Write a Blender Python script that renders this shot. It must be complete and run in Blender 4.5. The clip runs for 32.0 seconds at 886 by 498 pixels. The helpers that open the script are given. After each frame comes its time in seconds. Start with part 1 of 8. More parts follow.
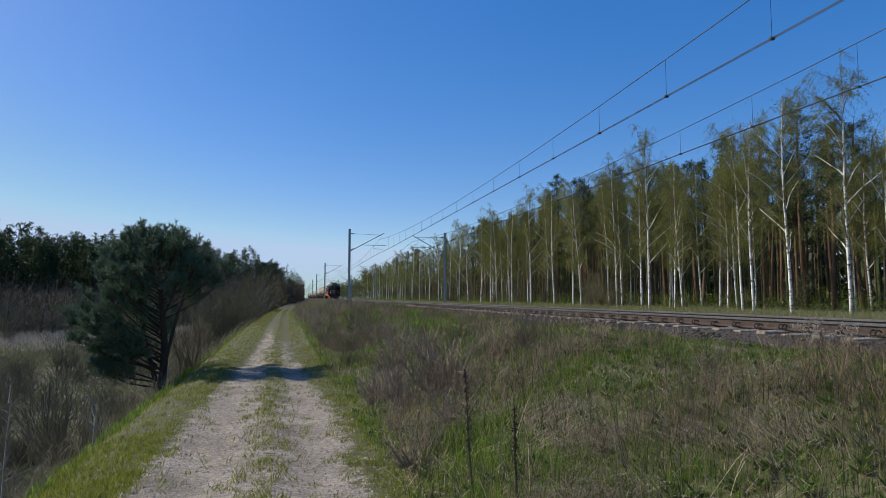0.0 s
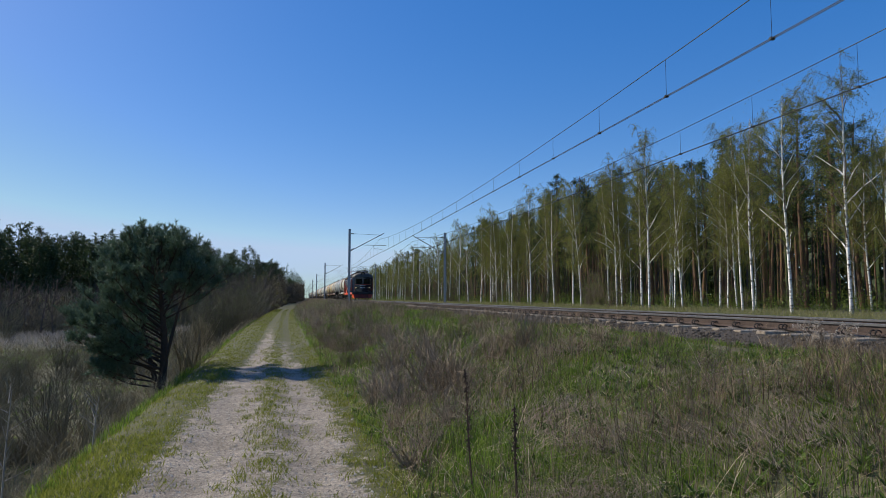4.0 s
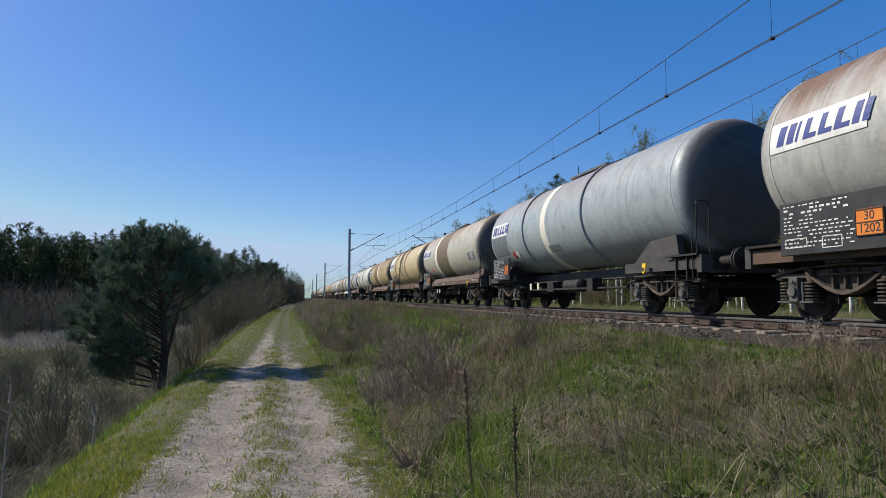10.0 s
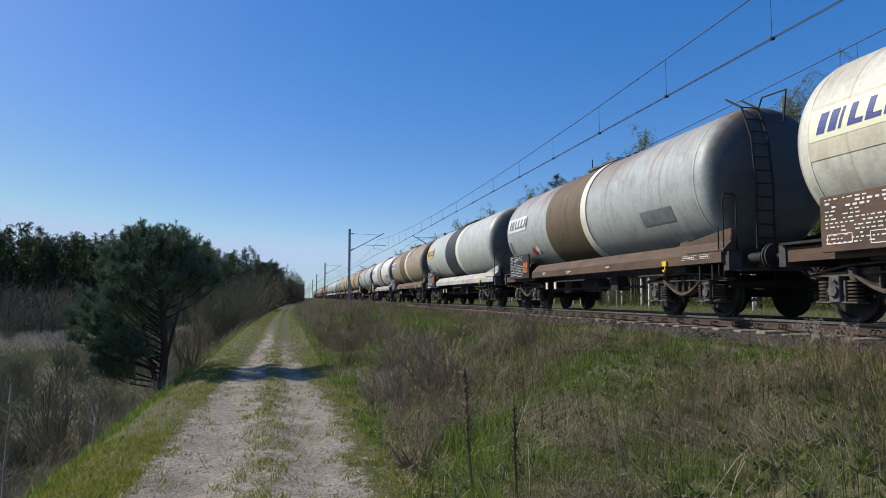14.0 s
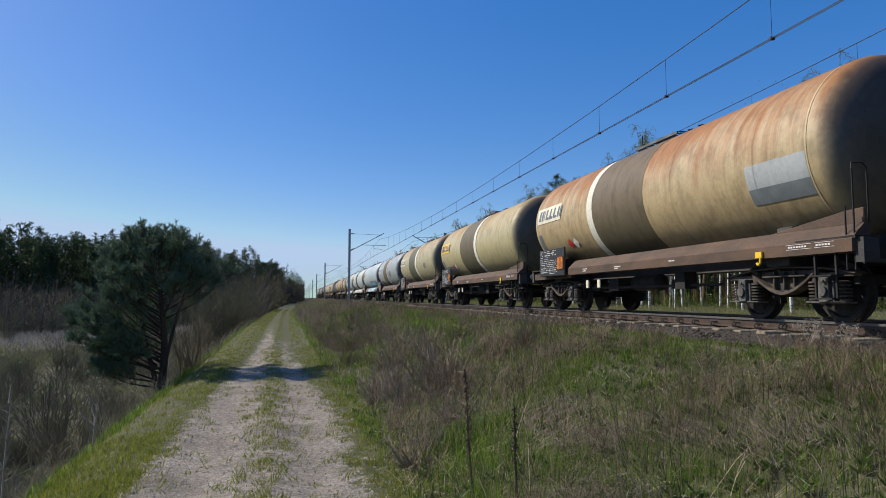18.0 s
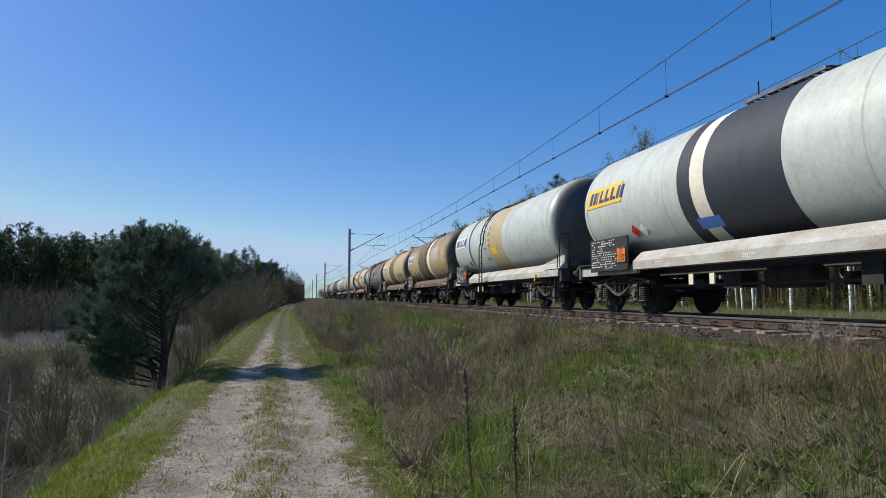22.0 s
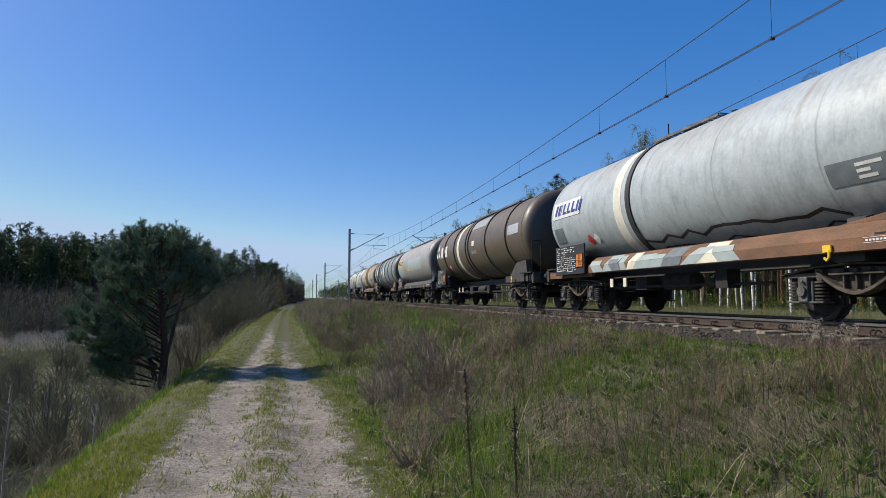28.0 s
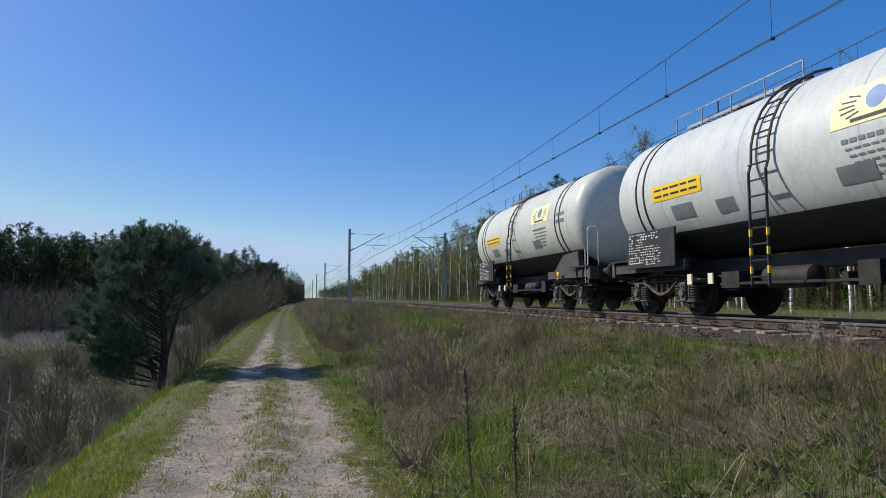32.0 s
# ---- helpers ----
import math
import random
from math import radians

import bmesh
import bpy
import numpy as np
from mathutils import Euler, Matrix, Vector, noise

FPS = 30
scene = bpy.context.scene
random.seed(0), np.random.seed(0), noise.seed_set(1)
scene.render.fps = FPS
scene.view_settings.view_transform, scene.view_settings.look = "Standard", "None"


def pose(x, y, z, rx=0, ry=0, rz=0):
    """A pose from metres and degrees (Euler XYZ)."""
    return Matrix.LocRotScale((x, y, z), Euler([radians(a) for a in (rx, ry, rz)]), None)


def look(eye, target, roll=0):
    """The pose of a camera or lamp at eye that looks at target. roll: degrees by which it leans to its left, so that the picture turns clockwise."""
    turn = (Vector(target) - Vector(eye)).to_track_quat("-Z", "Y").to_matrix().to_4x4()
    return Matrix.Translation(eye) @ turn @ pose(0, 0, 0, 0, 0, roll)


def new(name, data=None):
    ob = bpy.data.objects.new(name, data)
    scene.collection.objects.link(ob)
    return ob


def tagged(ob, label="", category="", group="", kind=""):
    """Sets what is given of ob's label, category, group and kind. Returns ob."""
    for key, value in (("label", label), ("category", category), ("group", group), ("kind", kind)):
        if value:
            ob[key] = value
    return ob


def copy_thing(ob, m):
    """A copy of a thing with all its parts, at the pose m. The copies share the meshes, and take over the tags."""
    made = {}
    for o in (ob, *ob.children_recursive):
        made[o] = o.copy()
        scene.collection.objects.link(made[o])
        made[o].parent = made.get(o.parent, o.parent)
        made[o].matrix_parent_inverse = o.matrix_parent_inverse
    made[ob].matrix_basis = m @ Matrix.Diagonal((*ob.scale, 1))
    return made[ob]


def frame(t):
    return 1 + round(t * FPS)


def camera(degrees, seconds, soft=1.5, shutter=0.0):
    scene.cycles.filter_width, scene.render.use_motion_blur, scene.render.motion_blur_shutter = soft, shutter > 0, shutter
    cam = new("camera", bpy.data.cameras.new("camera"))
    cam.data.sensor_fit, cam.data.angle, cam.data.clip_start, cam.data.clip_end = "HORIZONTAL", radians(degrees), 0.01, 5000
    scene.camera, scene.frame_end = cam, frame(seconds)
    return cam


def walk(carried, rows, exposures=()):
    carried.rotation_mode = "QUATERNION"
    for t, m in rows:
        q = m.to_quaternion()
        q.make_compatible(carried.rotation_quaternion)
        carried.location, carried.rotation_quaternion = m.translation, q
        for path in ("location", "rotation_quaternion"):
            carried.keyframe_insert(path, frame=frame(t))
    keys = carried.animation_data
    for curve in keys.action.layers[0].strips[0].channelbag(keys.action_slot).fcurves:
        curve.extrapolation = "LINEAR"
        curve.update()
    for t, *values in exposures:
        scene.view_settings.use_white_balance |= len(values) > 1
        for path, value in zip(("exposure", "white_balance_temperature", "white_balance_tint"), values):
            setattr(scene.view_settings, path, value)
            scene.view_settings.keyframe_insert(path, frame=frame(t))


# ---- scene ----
F_LEN = 1140.0
HFOV = 2 * math.degrees(math.atan(784 / F_LEN))
cam = camera(HFOV, 32.0, soft=0.5)
# the track runs along +Y; rail tops of the near track lie at z = 0
EYE = Vector((0.0, 0.0, 0.367))
AHEAD = Vector((-253.5, -86.0, -F_LEN)).normalized()   # the track's direction as the camera sees it


def camera_pose():
    z = Vector((0, F_LEN, -86.0)).normalized()   # world up in camera space
    return Matrix.Translation(EYE) @ Matrix((AHEAD.cross(z), AHEAD, z)).to_4x4()


walk(cam, [(0.0, camera_pose()), (32.0, camera_pose())])

# ---- light ----
SUN_EL = radians(40)
SUN_AZ = (-0.845, 0.535)
sun_dir = Vector((SUN_AZ[0] * math.cos(SUN_EL), SUN_AZ[1] * math.cos(SUN_EL), math.sin(SUN_EL)))
world = bpy.data.worlds.new("sky")
scene.world = world
world.use_nodes = True
wn = world.node_tree
sky = wn.nodes.new("ShaderNodeTexSky")
sky.sky_type = 'NISHITA'
sky.sun_disc = False
sky.sun_elevation = SUN_EL
sky.sun_rotation = math.atan2(SUN_AZ[0], SUN_AZ[1])
sky.air_density, sky.dust_density, sky.ozone_density = 1.0, 1.2, 4.0
sky.altitude = 1000
bg = wn.nodes["Background"]
bg.inputs["Strength"].default_value = 0.15
clear = wn.nodes.new("ShaderNodeHueSaturation")      # a very clear spring sky
clear.inputs["Saturation"].default_value = 1.74
clear.inputs["Hue"].default_value = 0.515
clear.inputs["Value"].default_value = 1.70
even = wn.nodes.new("ShaderNodeGamma")               # thin haze evens out horizon and zenith
even.inputs["Gamma"].default_value = 0.62
wn.links.new(sky.outputs[0], even.inputs["Color"])
wn.links.new(even.outputs[0], clear.inputs["Color"])
pale = wn.nodes.new("ShaderNodeMix")                 # the horizon stays pale blue
pale.data_type, pale.blend_type = 'RGBA', 'DARKEN'
pale.inputs["Factor"].default_value = 1.0
pale.inputs[7].default_value = (3.05, 4.05, 5.5, 1.0)
wn.links.new(clear.outputs[0], pale.inputs[6])
wn.links.new(pale.outputs[2], bg.inputs[0])
sun = new("sun", bpy.data.lights.new("sun", 'SUN'))
sun.data.energy, sun.data.angle, sun.data.color = 5.0, radians(0.53), (1.0, 0.93, 0.81)
sun.matrix_world = look(sun_dir * 50, (0, 0, 0))
scene.view_settings.exposure = 0.0

# ---- materials ----
def rgb(c):
    return (c[0], c[1], c[2], 1.0)


class Mat:
    """A node material under construction."""
    def __init__(self, name, rough=0.6, metal=0.0):
        self.m = bpy.data.materials.new(name)
        self.m.use_nodes = True
        self.nt = self.m.node_tree
        self.b = self.nt.nodes["Principled BSDF"]
        self.b.inputs["Roughness"].default_value = rough
        self.b.inputs["Metallic"].default_value = metal

    def n(self, kind, **kw):
        node = self.nt.nodes.new(kind)
        for k, v in kw.items():
            node.inputs[k].default_value = v
        return node

    def link(self, a, b):
        self.nt.links.new(a, b)

    def coords(self, scale=(1, 1, 1), obj=True):
        tc = self.n("ShaderNodeTexCoord")
        mp = self.n("ShaderNodeMapping")
        mp.inputs["Scale"].default_value = scale
        self.link(tc.outputs["Object" if obj else "Generated"], mp.inputs[0])
        return mp.outputs[0]

    def noise(self, scale, detail=4, rough=0.55, vec=None, stretch=(1, 1, 1)):
        t = self.n("ShaderNodeTexNoise", Scale=scale, Detail=detail, Roughness=rough)
        self.link(vec or self.coords(stretch), t.inputs["Vector"])
        return t.outputs["Fac"]

    def ramp(self, fac, stops):
        r = self.n("ShaderNodeValToRGB")
        el = r.color_ramp.elements
        while len(el) < len(stops):
            el.new(0.5)
        for e, (p, c) in zip(el, stops):
            e.position = p
            e.color = rgb(c) if not isinstance(c, (int, float)) else (c, c, c, 1)
        self.link(fac, r.inputs[0])
        return r.outputs[0]

    def mix(self, fac, a, b, mode='MIX'):
        x = self.n("ShaderNodeMix")
        x.data_type, x.blend_type = 'RGBA', mode
        for sock, v in ((x.inputs[0], fac), (x.inputs[6], a), (x.inputs[7], b)):
            if isinstance(v, (int, float)):
                sock.default_value = v
            elif isinstance(v, tuple):
                sock.default_value = rgb(v)
            else:
                self.link(v, sock)
        return x.outputs[2]

    def math(self, op, a, b=0.0):
        x = self.n("ShaderNodeMath")
        x.operation = op
        for sock, v in zip(x.inputs, (a, b)):
            if isinstance(v, (int, float)):
                sock.default_value = v
            else:
                self.link(v, sock)
        return x.outputs[0]

    def bump(self, height, strength=0.3, dist=0.02):
        bnode = self.n("ShaderNodeBump", Strength=strength, Distance=dist)
        self.link(height, bnode.inputs["Height"])
        self.link(bnode.outputs[0], self.b.inputs["Normal"])

    def color(self, c):
        if isinstance(c, tuple):
            self.b.inputs["Base Color"].default_value = rgb(c)
        else:
            self.link(c, self.b.inputs["Base Color"])
        return self


def two_tone(name, a, b, scale, rough=0.7, metal=0.0, bump=0.2, fine=40.0, stretch=(1, 1, 1), lo=0.35, hi=0.65, dist=0.01, grain=(0.72, 1.2)):
    """A surface that wanders between two colours, with fine grain."""
    m = Mat(name, rough, metal)
    big = m.noise(scale, 5, 0.6, stretch=stretch)
    small = m.noise(fine, 3, 0.6, stretch=stretch)
    c = m.ramp(big, [(lo, a), (hi, b)])
    g = m.ramp(small, [(0.3, grain[0]), (0.75, grain[1])])
    m.color(m.mix(1.0, c, g, 'MULTIPLY'))
    if bump:
        m.bump(small, bump, dist)
    return m.m


def leafy(name, a, b, rough=0.6, trans=0.35):
    """Leaves or needles: colour varies from clump to clump, some light passes through."""
    m = Mat(name, rough)
    gi = m.n("ShaderNodeNewGeometry")
    oi = m.n("ShaderNodeObjectInfo")
    mixf = m.math('ADD', m.math('MULTIPLY', gi.outputs["Random Per Island"], 0.7), m.math('MULTIPLY', oi.outputs["Random"], 0.3))
    c = m.ramp(mixf, [(0.1, a), (0.9, b)])
    m.color(c)
    m.b.inputs["Specular IOR Level"].default_value = 0.2
    if trans:
        tr = m.n("ShaderNodeBsdfTranslucent")
        m.link(c, tr.inputs[0])
        ms = m.n("ShaderNodeMixShader")
        ms.inputs[0].default_value = trans
        m.link(m.b.outputs[0], ms.inputs[1])
        m.link(tr.outputs[0], ms.inputs[2])
        m.link(ms.outputs[0], m.nt.nodes["Material Output"].inputs[0])
    return m.m


def plain(name, c, rough=0.6, metal=0.0):
    return Mat(name, rough, metal).color(c).m


def glow(name, c, strength):
    m = Mat(name, 0.3)
    m.color(c)
    m.b.inputs["Emission Color"].default_value = rgb(c)
    m.b.inputs["Emission Strength"].default_value = strength
    return m.m


M = {}
M["rail_side"] = two_tone("rail_side", (0.050, 0.032, 0.024), (0.095, 0.062, 0.046), 6, 0.75, 0.2, 0.3, 60)
M["rail_top"] = plain("rail_top", (0.32, 0.31, 0.30), 0.28, 0.9)
M["rail_head"] = two_tone("rail_head", (0.10, 0.098, 0.095), (0.16, 0.155, 0.15), 8, 0.5, 0.3, 0.1, 60)
M["concrete"] = two_tone("concrete", (0.50, 0.415, 0.305), (0.24, 0.19, 0.138), 3, 0.9, 0, 0.3, 50)
M["ballast"] = two_tone("ballast", (0.030, 0.024, 0.018), (0.078, 0.062, 0.047), 18, 0.95, 0, 1.0, 30, dist=0.05)
M["stone"] = two_tone("stone", (0.036, 0.029, 0.022), (0.125, 0.100, 0.076), 5, 0.95, 0, 0.4, 40)
M["steel"] = two_tone("galvanised_steel", (0.30, 0.31, 0.32), (0.42, 0.43, 0.44), 4, 0.5, 0.6, 0.1, 40)
M["mast"] = two_tone("mast_paint", (0.30, 0.31, 0.31), (0.40, 0.41, 0.41), 3, 0.6, 0.2, 0.1, 40)
M["walk_steel"] = two_tone("walkway_steel", (0.10, 0.10, 0.10), (0.20, 0.195, 0.185), 4, 0.6, 0.4, 0.1, 40)
M["wire"] = plain("wire", (0.03, 0.03, 0.03), 0.6, 0.3)
M["iron"] = two_tone("grimy_iron", (0.012, 0.011, 0.010), (0.034, 0.029, 0.026), 5, 0.75, 0.2, 0.3, 40)
M["bogie"] = two_tone("bogie_grime", (0.034, 0.026, 0.020), (0.120, 0.092, 0.069), 4, 0.8, 0.1, 0.3, 40)
M["wheel"] = two_tone("wheel_steel", (0.014, 0.0125, 0.0115), (0.034, 0.029, 0.026), 5, 0.7, 0.2, 0.2, 40)
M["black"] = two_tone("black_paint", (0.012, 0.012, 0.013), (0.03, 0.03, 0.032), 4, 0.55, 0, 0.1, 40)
M["white"] = two_tone("white_paint", (0.80, 0.79, 0.75), (0.62, 0.60, 0.55), 4, 0.5, 0, 0.05, 30, grain=(.95, 1.04))
M["cream"] = two_tone("cream_paint", (0.80, 0.74, 0.58), (0.66, 0.58, 0.42), 3, 0.5, 0, 0.05, 30, grain=(.95, 1.04))
M["orange"] = two_tone("hazard_orange", (0.75, 0.22, 0.02), (0.62, 0.17, 0.02), 5, 0.5, 0, 0.05, 30, grain=(.95, 1.04))
M["red"] = plain("red_paint", (0.55, 0.04, 0.03), 0.45)
M["yellow"] = plain("yellow_paint", (0.80, 0.52, 0.03), 0.45)
M["pale_sign"] = plain("pale_sign", (0.74, 0.72, 0.52), 0.5)
M["navy_ink"] = plain("navy_ink", (0.03, 0.05, 0.22), 0.5)
M["grey_panel"] = two_tone("grey_panel", (0.13, 0.15, 0.16), (0.18, 0.20, 0.21), 4, 0.55, 0, 0.05, 30, grain=(.95, 1.04))
M["glass"] = Mat("cab_glass", 0.04, 0.0).color((0.006, 0.007, 0.009)).m

# ---- building tools ----
def box(bm, c, s, rot=None):
    """A box of size s round c."""
    m = Matrix.Translation(c) @ (rot or Matrix()) @ Matrix.Diagonal((*s, 1))
    return bmesh.ops.create_cube(bm, size=1.0, matrix=m)["verts"]


def rod(bm, a, b, r, seg=8, r2=None):
    """A round bar from a to b."""
    a, b = Vector(a), Vector(b)
    d = b - a
    m = Matrix.Translation((a + b) / 2) @ d.to_track_quat("Z", "Y").to_matrix().to_4x4()
    return bmesh.ops.create_cone(bm, cap_ends=True, segments=seg, radius1=r, radius2=r if r2 is None else r2, depth=d.length, matrix=m)["verts"]


def pipe(bm, pts, r, seg=6):
    for a, b in zip(pts, pts[1:]):
        rod(bm, a, b, r, seg)


def prism(bm, outline, axis, a, b):
    """An outline (pairs) pushed along an axis from a to b."""
    def at(p, k):
        return {"x": (k, p[0], p[1]), "y": (p[0], k, p[1]), "z": (p[0], p[1], k)}[axis]
    va = [bm.verts.new(at(p, a)) for p in outline]
    vb = [bm.verts.new(at(p, b)) for p in outline]
    n = len(outline)
    for i in range(n):
        bm.faces.new((va[i], va[(i + 1) % n], vb[(i + 1) % n], vb[i]))
    bm.faces.new(va[::-1])
    bm.faces.new(vb)
    return va + vb


def lathe(bm, profile, axis="y", seg=32, centre=(0, 0, 0)):
    """Turns a profile of (along, radius) round an axis through centre."""
    rings = []
    cx, cy, cz = centre
    for along, r in profile:
        ring = []
        for k in range(seg if r > 1e-5 else 1):
            t = 2 * math.pi * k / seg
            u, w = r * math.cos(t), r * math.sin(t)
            p = {"y": (cx + u, cy + along, cz + w), "x": (cx + along, cy + u, cz + w), "z": (cx + u, cy + w, cz + along)}[axis]
            ring.append(bm.verts.new(p))
        rings.append(ring)
    for a, b in zip(rings, rings[1:]):
        for k in range(seg):
            q = [a[k % len(a)], a[(k + 1) % len(a)], b[(k + 1) % len(b)], b[k % len(b)]]
            q = [v for i, v in enumerate(q) if v not in q[:i]]
            if len(q) > 2:
                bm.faces.new(q)


def mesh_of(name, bm, mats, smooth=None, bevel=0.0):
    if bevel:
        bmesh.ops.bevel(bm, geom=[e for e in bm.edges], offset=bevel, segments=1, affect='EDGES', clamp_overlap=True)
    bmesh.ops.recalc_face_normals(bm, faces=bm.faces)
    me = bpy.data.meshes.new(name)
    bm.to_mesh(me)
    bm.free()
    for m in (mats if isinstance(mats, (list, tuple)) else [mats]):
        me.materials.append(m)
    if smooth is not None:
        me.polygons.foreach_set("use_smooth", [True] * len(me.polygons))
        me.set_sharp_from_angle(angle=radians(smooth))
    return me


def thing(name, label, category, group="", kind="", at=None):
    ob = new(name)
    ob.empty_display_size = 0.2
    tagged(ob, label, category, group, kind)
    if at is not None:
        ob.matrix_world = at
    return ob


def part(name, bm, material, parent, label="", smooth=None, bevel=0.0):
    """One mesh object under a thing or a part."""
    ob = new(name, bm if isinstance(bm, bpy.types.Mesh) else mesh_of(name, bm, material, smooth, bevel))
    ob.parent = parent
    if label:
        ob["label"] = label
    return ob


def fresh():
    return bmesh.new()


def soup(name, verts, faces, mat, smooth=False):
    me = bpy.data.meshes.new(name)
    me.from_pydata(verts, [], faces)
    me.materials.append(mat)
    return me


# ---- ground ----
NEAR_X, FAR_X = 8.7, 12.7          # centre lines of the two tracks
FAR_DROP = 0.24                     # the far track lies a little lower


def path_x(y):
    """The dirt road's centre line, which veers slowly away from the track."""
    y = min(max(y, -40.0), 106.0)
    return -0.15 - 0.034 * y + 0.00016 * y * y


def path_w(y):
    """How far the road is open: it narrows where the verges close in."""
    return 1.0 - .42 * smooth01(7.0, 26.0, y)


def smooth01(a, b, v):
    t = min(max((v - a) / (b - a), 0.0), 1.0)
    return t * t * (3 - 2 * t)


def ground_z(x, y):
    q = x - path_x(y)
    if q < 0:
        z = -1.533 - 0.10 * smooth01(-1.2, -2.2, q) - 2.2 * smooth01(-1.8, -4.9, q) - 0.8 * smooth01(-7, -22, q)
        z += 2.2 * smooth01(-45, -120, q)
    else:
        z = -1.533 + 1.18 * smooth01(1.0, 6.6, q)
        z -= 0.25 * smooth01(16.0, 18.5, x) - 0.1 * smooth01(22, 30, x)
        if 6.4 < x < 15.6:
            z = min(z, -0.40)
    bumps = noise.noise(Vector((x * 0.9, y * 0.9, 0))) * 0.06 + noise.noise(Vector((x * 0.22, y * 0.22, 3))) * 0.13
    calm = smooth01(1.0, 2.4, abs(q)) * (0.0 if 6.2 < x < 16.5 else 1.0)
    z += bumps * (0.04 + calm)
    # wheel ruts of the road
    if abs(q) < 2:
        z -= 0.04 * (math.exp(-((q + 0.62) / 0.3) ** 2) + math.exp(-((q - 0.62) / 0.3) ** 2))
        z += 0.02 * math.exp(-(q / 0.3) ** 2)
    return z


def graded(stops):
    """Values from a list of (limit, step)."""
    out = [stops[0][0]]
    for (a, step), (b, _) in zip(stops, stops[1:]):
        n = max(1, round((b - a) / step))
        out += [a + (b - a) * (i + 1) / n for i in range(n)]
    return out


GX = graded([(-900, 150), (-300, 40), (-140, 10), (-40, 2.5), (-12, 0.6), (-4, 0.16), (3, 0.3), (8, 0.8), (18, 2.0), (40, 10), (140, 40), (300, 150), (900, 1)])
GY = graded([(-700, 60), (-100, 10), (-20, 2), (0, 0.35), (14, 0.5), (30, 1.2), (70, 4), (160, 15), (400, 60), (1000, 250), (2600, 1)])
ground_me = bpy.data.meshes.new("ground")
gv = [(x, y, ground_z(x, y)) for y in GY for x in GX]
nx = len(GX)
gf = [(j * nx + i, j * nx + i + 1, (j + 1) * nx + i + 1, (j + 1) * nx + i) for j in range(len(GY) - 1) for i in range(nx - 1)]
ground_me.from_pydata(gv, [], gf)
# where the road is bare (attribute: offset from its centre line)
att = ground_me.attributes.new("road_offset", 'FLOAT', 'POINT')
att.data.foreach_set("value", [(x - path_x(y)) / path_w(y) for (x, y, z) in gv])
ground_me.polygons.foreach_set("use_smooth", [True] * len(gf))


